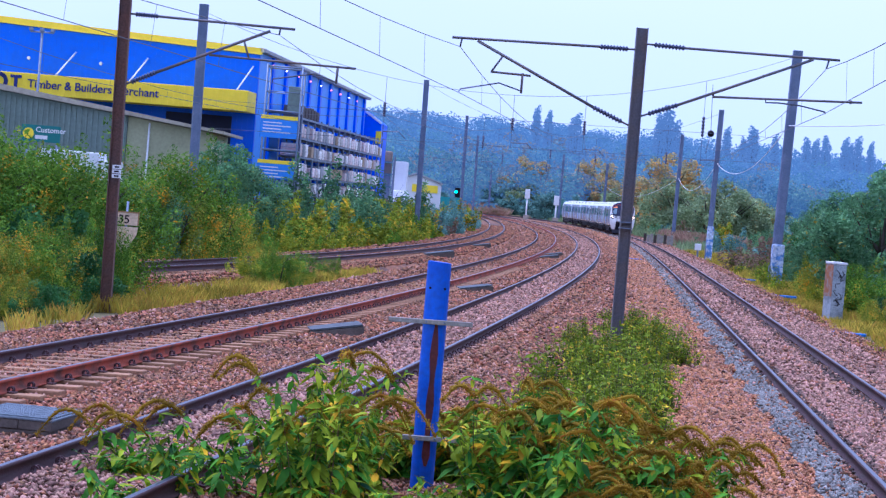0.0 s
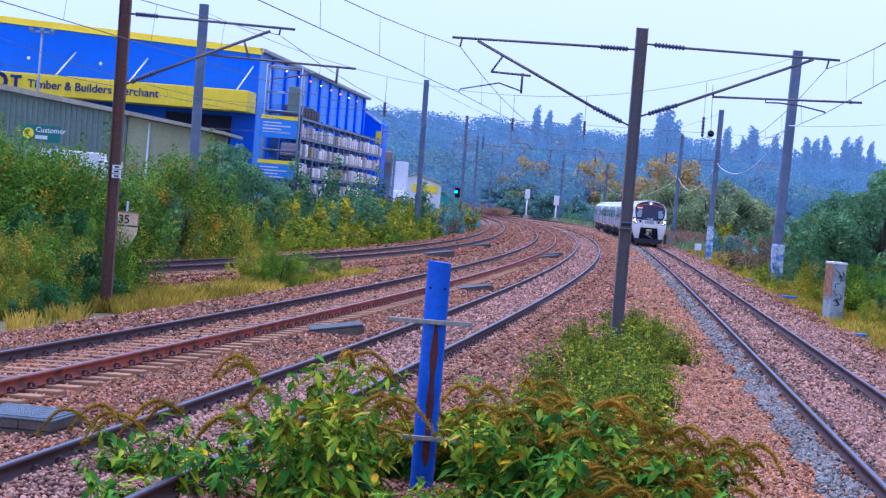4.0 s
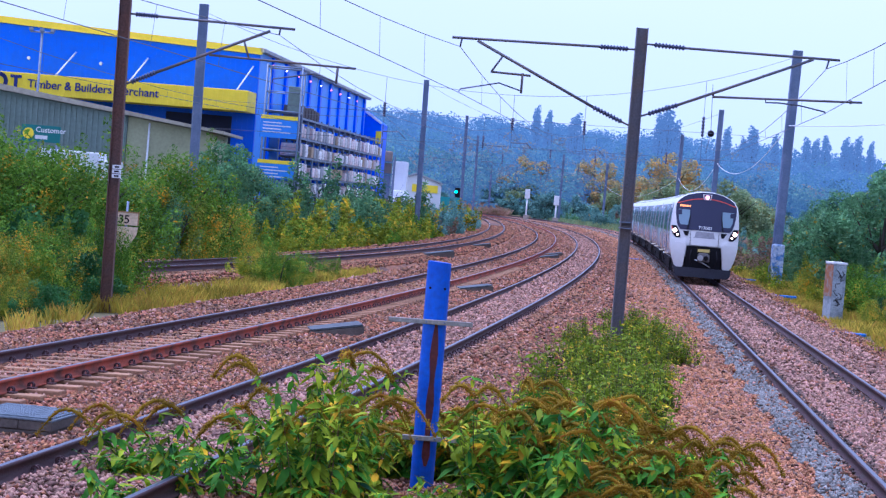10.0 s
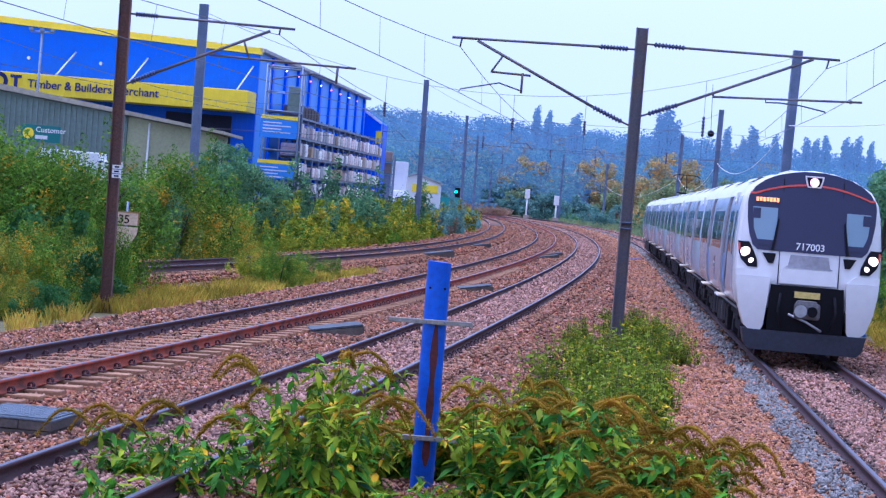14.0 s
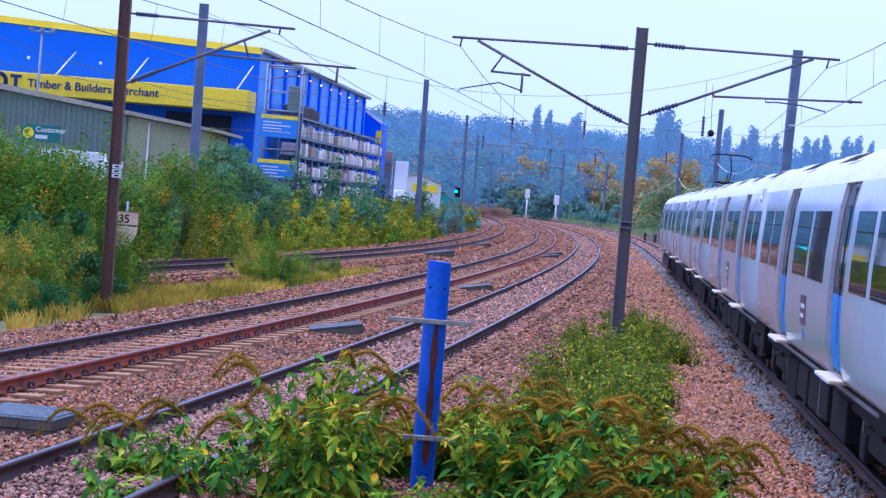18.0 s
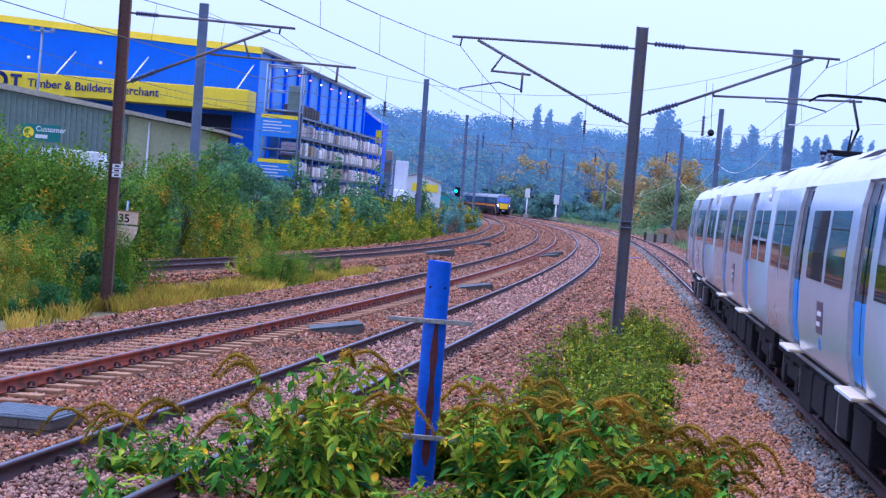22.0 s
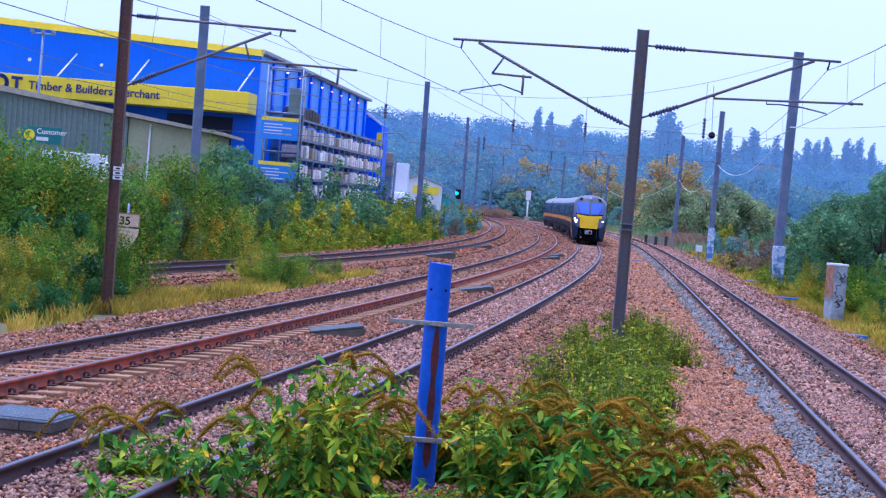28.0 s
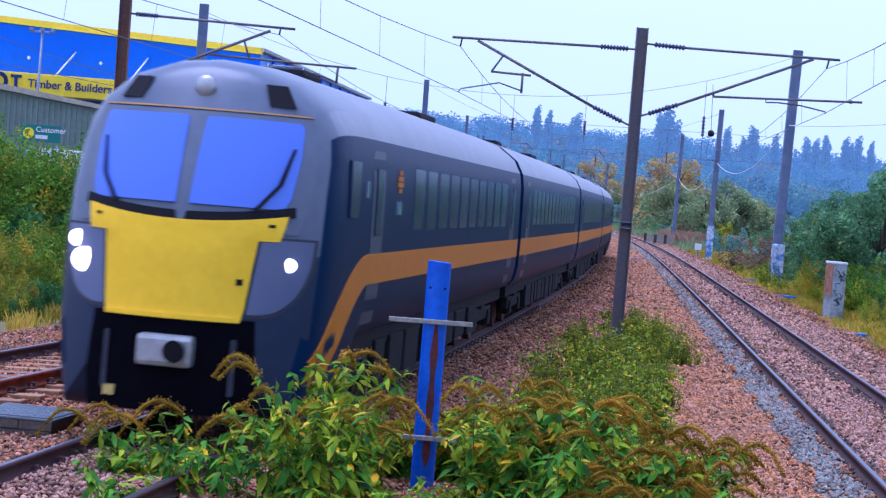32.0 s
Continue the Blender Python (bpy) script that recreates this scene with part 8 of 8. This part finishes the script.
    if lead:
        front_panel("windscreen_surround", front, [(2.10, -1.10, 1.10), (2.45, -1.15, 1.15), (2.8, -1.16, 1.16), (3.26, -1.08, 1.08)], 0.006, NAVYGREY, ob, "", 10)
        for s in (-1, 1):
            front_panel("windscreen", front, [(2.34, *sorted((s * 0.07, s * 0.95))), (2.45, *sorted((s * 0.07, s * 1.00))), (2.85, *sorted((s * 0.08, s * 1.03))), (3.17, *sorted((s * 0.09, s * 1.01))), (3.21, *sorted((s * 0.11, s * 0.97)))], 0.02, SCREENBLUE, ob,
                        "large windscreen pane, sky reflection painted into its blue tint", 6)
            front_panel("wiper", front, [(2.32, *sorted((s * 0.68, s * 0.73))), (2.58, *sorted((s * 0.87, s * 0.91))), (2.95, *sorted((s * 0.955, s * 0.975)))], 0.05, BLACK, ob, "", 1)
            front_panel("screen_sill", front, [(2.28, *sorted((s * 0.03, s * 1.06))), (2.385, *sorted((s * 0.06, s * 1.05)))], 0.024, BLACK, ob, "", 6, 0.04, 0.12, True)
            front_panel("lamp_cover", front, [(z, *sorted((s * (0.71 + (z - 1.3) * 0.11), s * x))) for z, x in ((1.30, 0.84), (1.33, 0.95), (1.39, 1.04), (1.48, 1.12), (1.6, 1.18), (1.8, 1.235), (2.04, 1.25))], 0.014, LAMPGLASS, ob, "glazed lamp cover", 6)
            for dx, dz, rad in ((1.00, 1.70, 0.125), (1.12, 1.90, 0.085)) if s > 0 else ((1.05, 1.80, 0.07),):
                bm = bmesh.new()
                bmesh.ops.create_uvsphere(bm, u_segments=14, v_segments=8, radius=rad, matrix=pose(s * dx, front(dx, dz) + 0.02, dz) @ Matrix.Diagonal((1, 0.4, 1, 1)))
                part("headlamp", bm, HEAD, ob, "lit white headlamp", True)
            front_panel("lamp_rim", front, [(z, *sorted((s * (0.70 + (z - 1.3) * 0.11), s * x))) for z, x in ((1.265, 0.84), (1.295, 0.965), (1.36, 1.06), (1.455, 1.145), (1.59, 1.21), (1.8, 1.262), (2.065, 1.275))], 0.007, VALANCE, ob, "dark rim round the lamp cover", 6)
            front_panel("nose_bolt", front, [(1.58, *sorted((s * 0.60, s * 0.66))), (1.64, *sorted((s * 0.60, s * 0.66)))], 0.036, BLACK, ob, "", 1) if s < 0 else None
            front_panel("nose_bolt", front, [(2.16, *sorted((s * 0.84, s * 0.90))), (2.19, *sorted((s * 0.84, s * 0.90)))], 0.036, BLACK, ob, "", 1)
            front_panel("roof_vent", front, [(3.36, *sorted((s * 0.66, s * 0.90))), (3.58, *sorted((s * 0.58, s * 0.78)))], 0.02, BLACK, ob, "dark roof vent", 2)
        front_panel("nose_panel", front, [(1.24, -0.67, 0.67), (1.34, -0.69, 0.69), (1.8, -0.735, 0.735), (2.02, -0.76, 0.76), (2.025, -0.95, 0.95), (2.16, -0.98, 0.98), (2.30, -1.00, 1.00)], 0.03, FRONTYEL, ob,
                    "bright yellow warning panel", 12, 0.06, 0.12, False, 2.02)
        front_panel("nose_lip", front, [(1.215, -0.67, 0.67), (1.262, -0.675, 0.675)], 0.055, FRONTYEL, ob, "", 10)
        # opening drawn as a proud panel, its shade in the colour
        front_panel("coupler_recess", front, [(0.30, -0.80, 0.80), (0.7, -0.84, 0.84), (1.24, -0.80, 0.80)], 0.03, PIT, ob, "near-black panel for the shaded coupler opening", 8, 0.3)
        front_panel("red_line", front, [(3.275, -1.07, 1.07), (3.292, -1.07, 1.07)], 0.014, RUSTRIM, ob, "thin red line", 10)
        front_panel("coupler_plate", front, [(0.42, 0.50, 0.62), (0.52, 0.50, 0.62)], 0.05, PLATEYEL, ob, "small yellow plate", 1)
        for x in (-0.66, 0.60):
            front_panel("coupler_post", front, [(0.50, x, x + 0.05), (1.05, x, x + 0.05)], 0.05, VALANCE, ob, "", 1)
        bm = bmesh.new()
        add_box(bm, (-0.28, h - 0.3, 0.75), (0.28, h + 0.12, 1.06), bevel=0.05)
        part("coupler", bm, COUPLER, ob, "pale steel coupler")
        bm = bmesh.new()
        bmesh.ops.create_cone(bm, cap_ends=True, segments=16, radius1=0.11, radius2=0.08, depth=0.1, matrix=pose(-0.12, h + 0.16, 0.91, 90))
        part("coupler_face", bm, BLACK, ob)
        bm = bmesh.new()
        bmesh.ops.create_uvsphere(bm, u_segments=14, v_segments=8, radius=0.11, matrix=pose(0, front(0, 3.5) + 0.02, 3.5) @ Matrix.Diagonal((1, 0.5, 1.1, 1)))
        part("top_lamp", bm, COUPLER, ob, "unlit round top lamp", True)
    return ob


CARS_A = [train_a_car(True, 1), train_a_car(False, 2)]
CARS_A += [copy_thing(CARS_A[1], pose(0, 0, 0)) for i in range(3)]
CARS_A.append(tagged(train_a_car(True, 3, True), "pale grey commuter train rear driving carriage"))
pantograph(CARS_A[4], 6.6)
CARS_B = [train_b_car(True, 5), train_b_car(False, 6)]
CARS_B += [copy_thing(CARS_B[1], pose(0, 0, 0)) for i in range(2)]
CARS_B.append(copy_thing(CARS_B[0], pose(0, 0, 0)))
tagged(CARS_B[4], "dark navy express train rear carriage")

TIMES_A = [(0, 253.0), (0.5, 244.8), (1, 236.6), (2, 220.3), (3, 203.2), (3.5, 194.0), (5.5, 158.2), (6, 149.6), (7, 134.4), (8, 119.3), (9, 105.0), (10, 91.5), (11, 78.8), (12, 66.4), (13, 54.3), (14, 43.0),
           (14.5, 37.6), (16.5, 15.95), (17, 10.6), (18, 0.4), (19, -9.5), (20, -19.4), (21, -28.9), (22, -38.3), (23, -47.6), (24, -56.8), (25, -65.4), (25.5, -69.5), (27.5, -85.8), (30, -105), (32, -119)]


def place_on(k, front_s, i, pitch, length, reverse, drive):
    """The pose of car i of a train on track k whose front stands at front_s."""
    c = front_s + length / 2 + i * pitch
    a, b = on_line(k, c - length * 0.34), on_line(k, c + length * 0.34)
    mid = (a + b) / 2
    d = (b - a) if reverse else (a - b)
    return pose(mid.x, mid.y, 0.0, 0, 0, math.degrees(math.atan2(-d.x, d.y)))


def motions():
    for i, ob in enumerate(CARS_A):
        walk(ob, [(t / 2, place_on(4, float(np.interp(t / 2, [r[0] for r in TIMES_A], [r[1] for r in TIMES_A])), i, PITCH_A, LA, i == 5, None)) for t in range(65)])
    for i, ob in enumerate(CARS_B):
        rows = []
        for t in range(65):
            s = 99.7 + 38.5 * (30 - max(t / 2, 13.0)) if t <= 60 else (80.6, 61.6, 42.0, 21.8)[t - 61]
            rows.append((t / 2, place_on(3, s, i, PITCH_B, LB, i == 4, None)))
        walk(ob, rows)


motions()
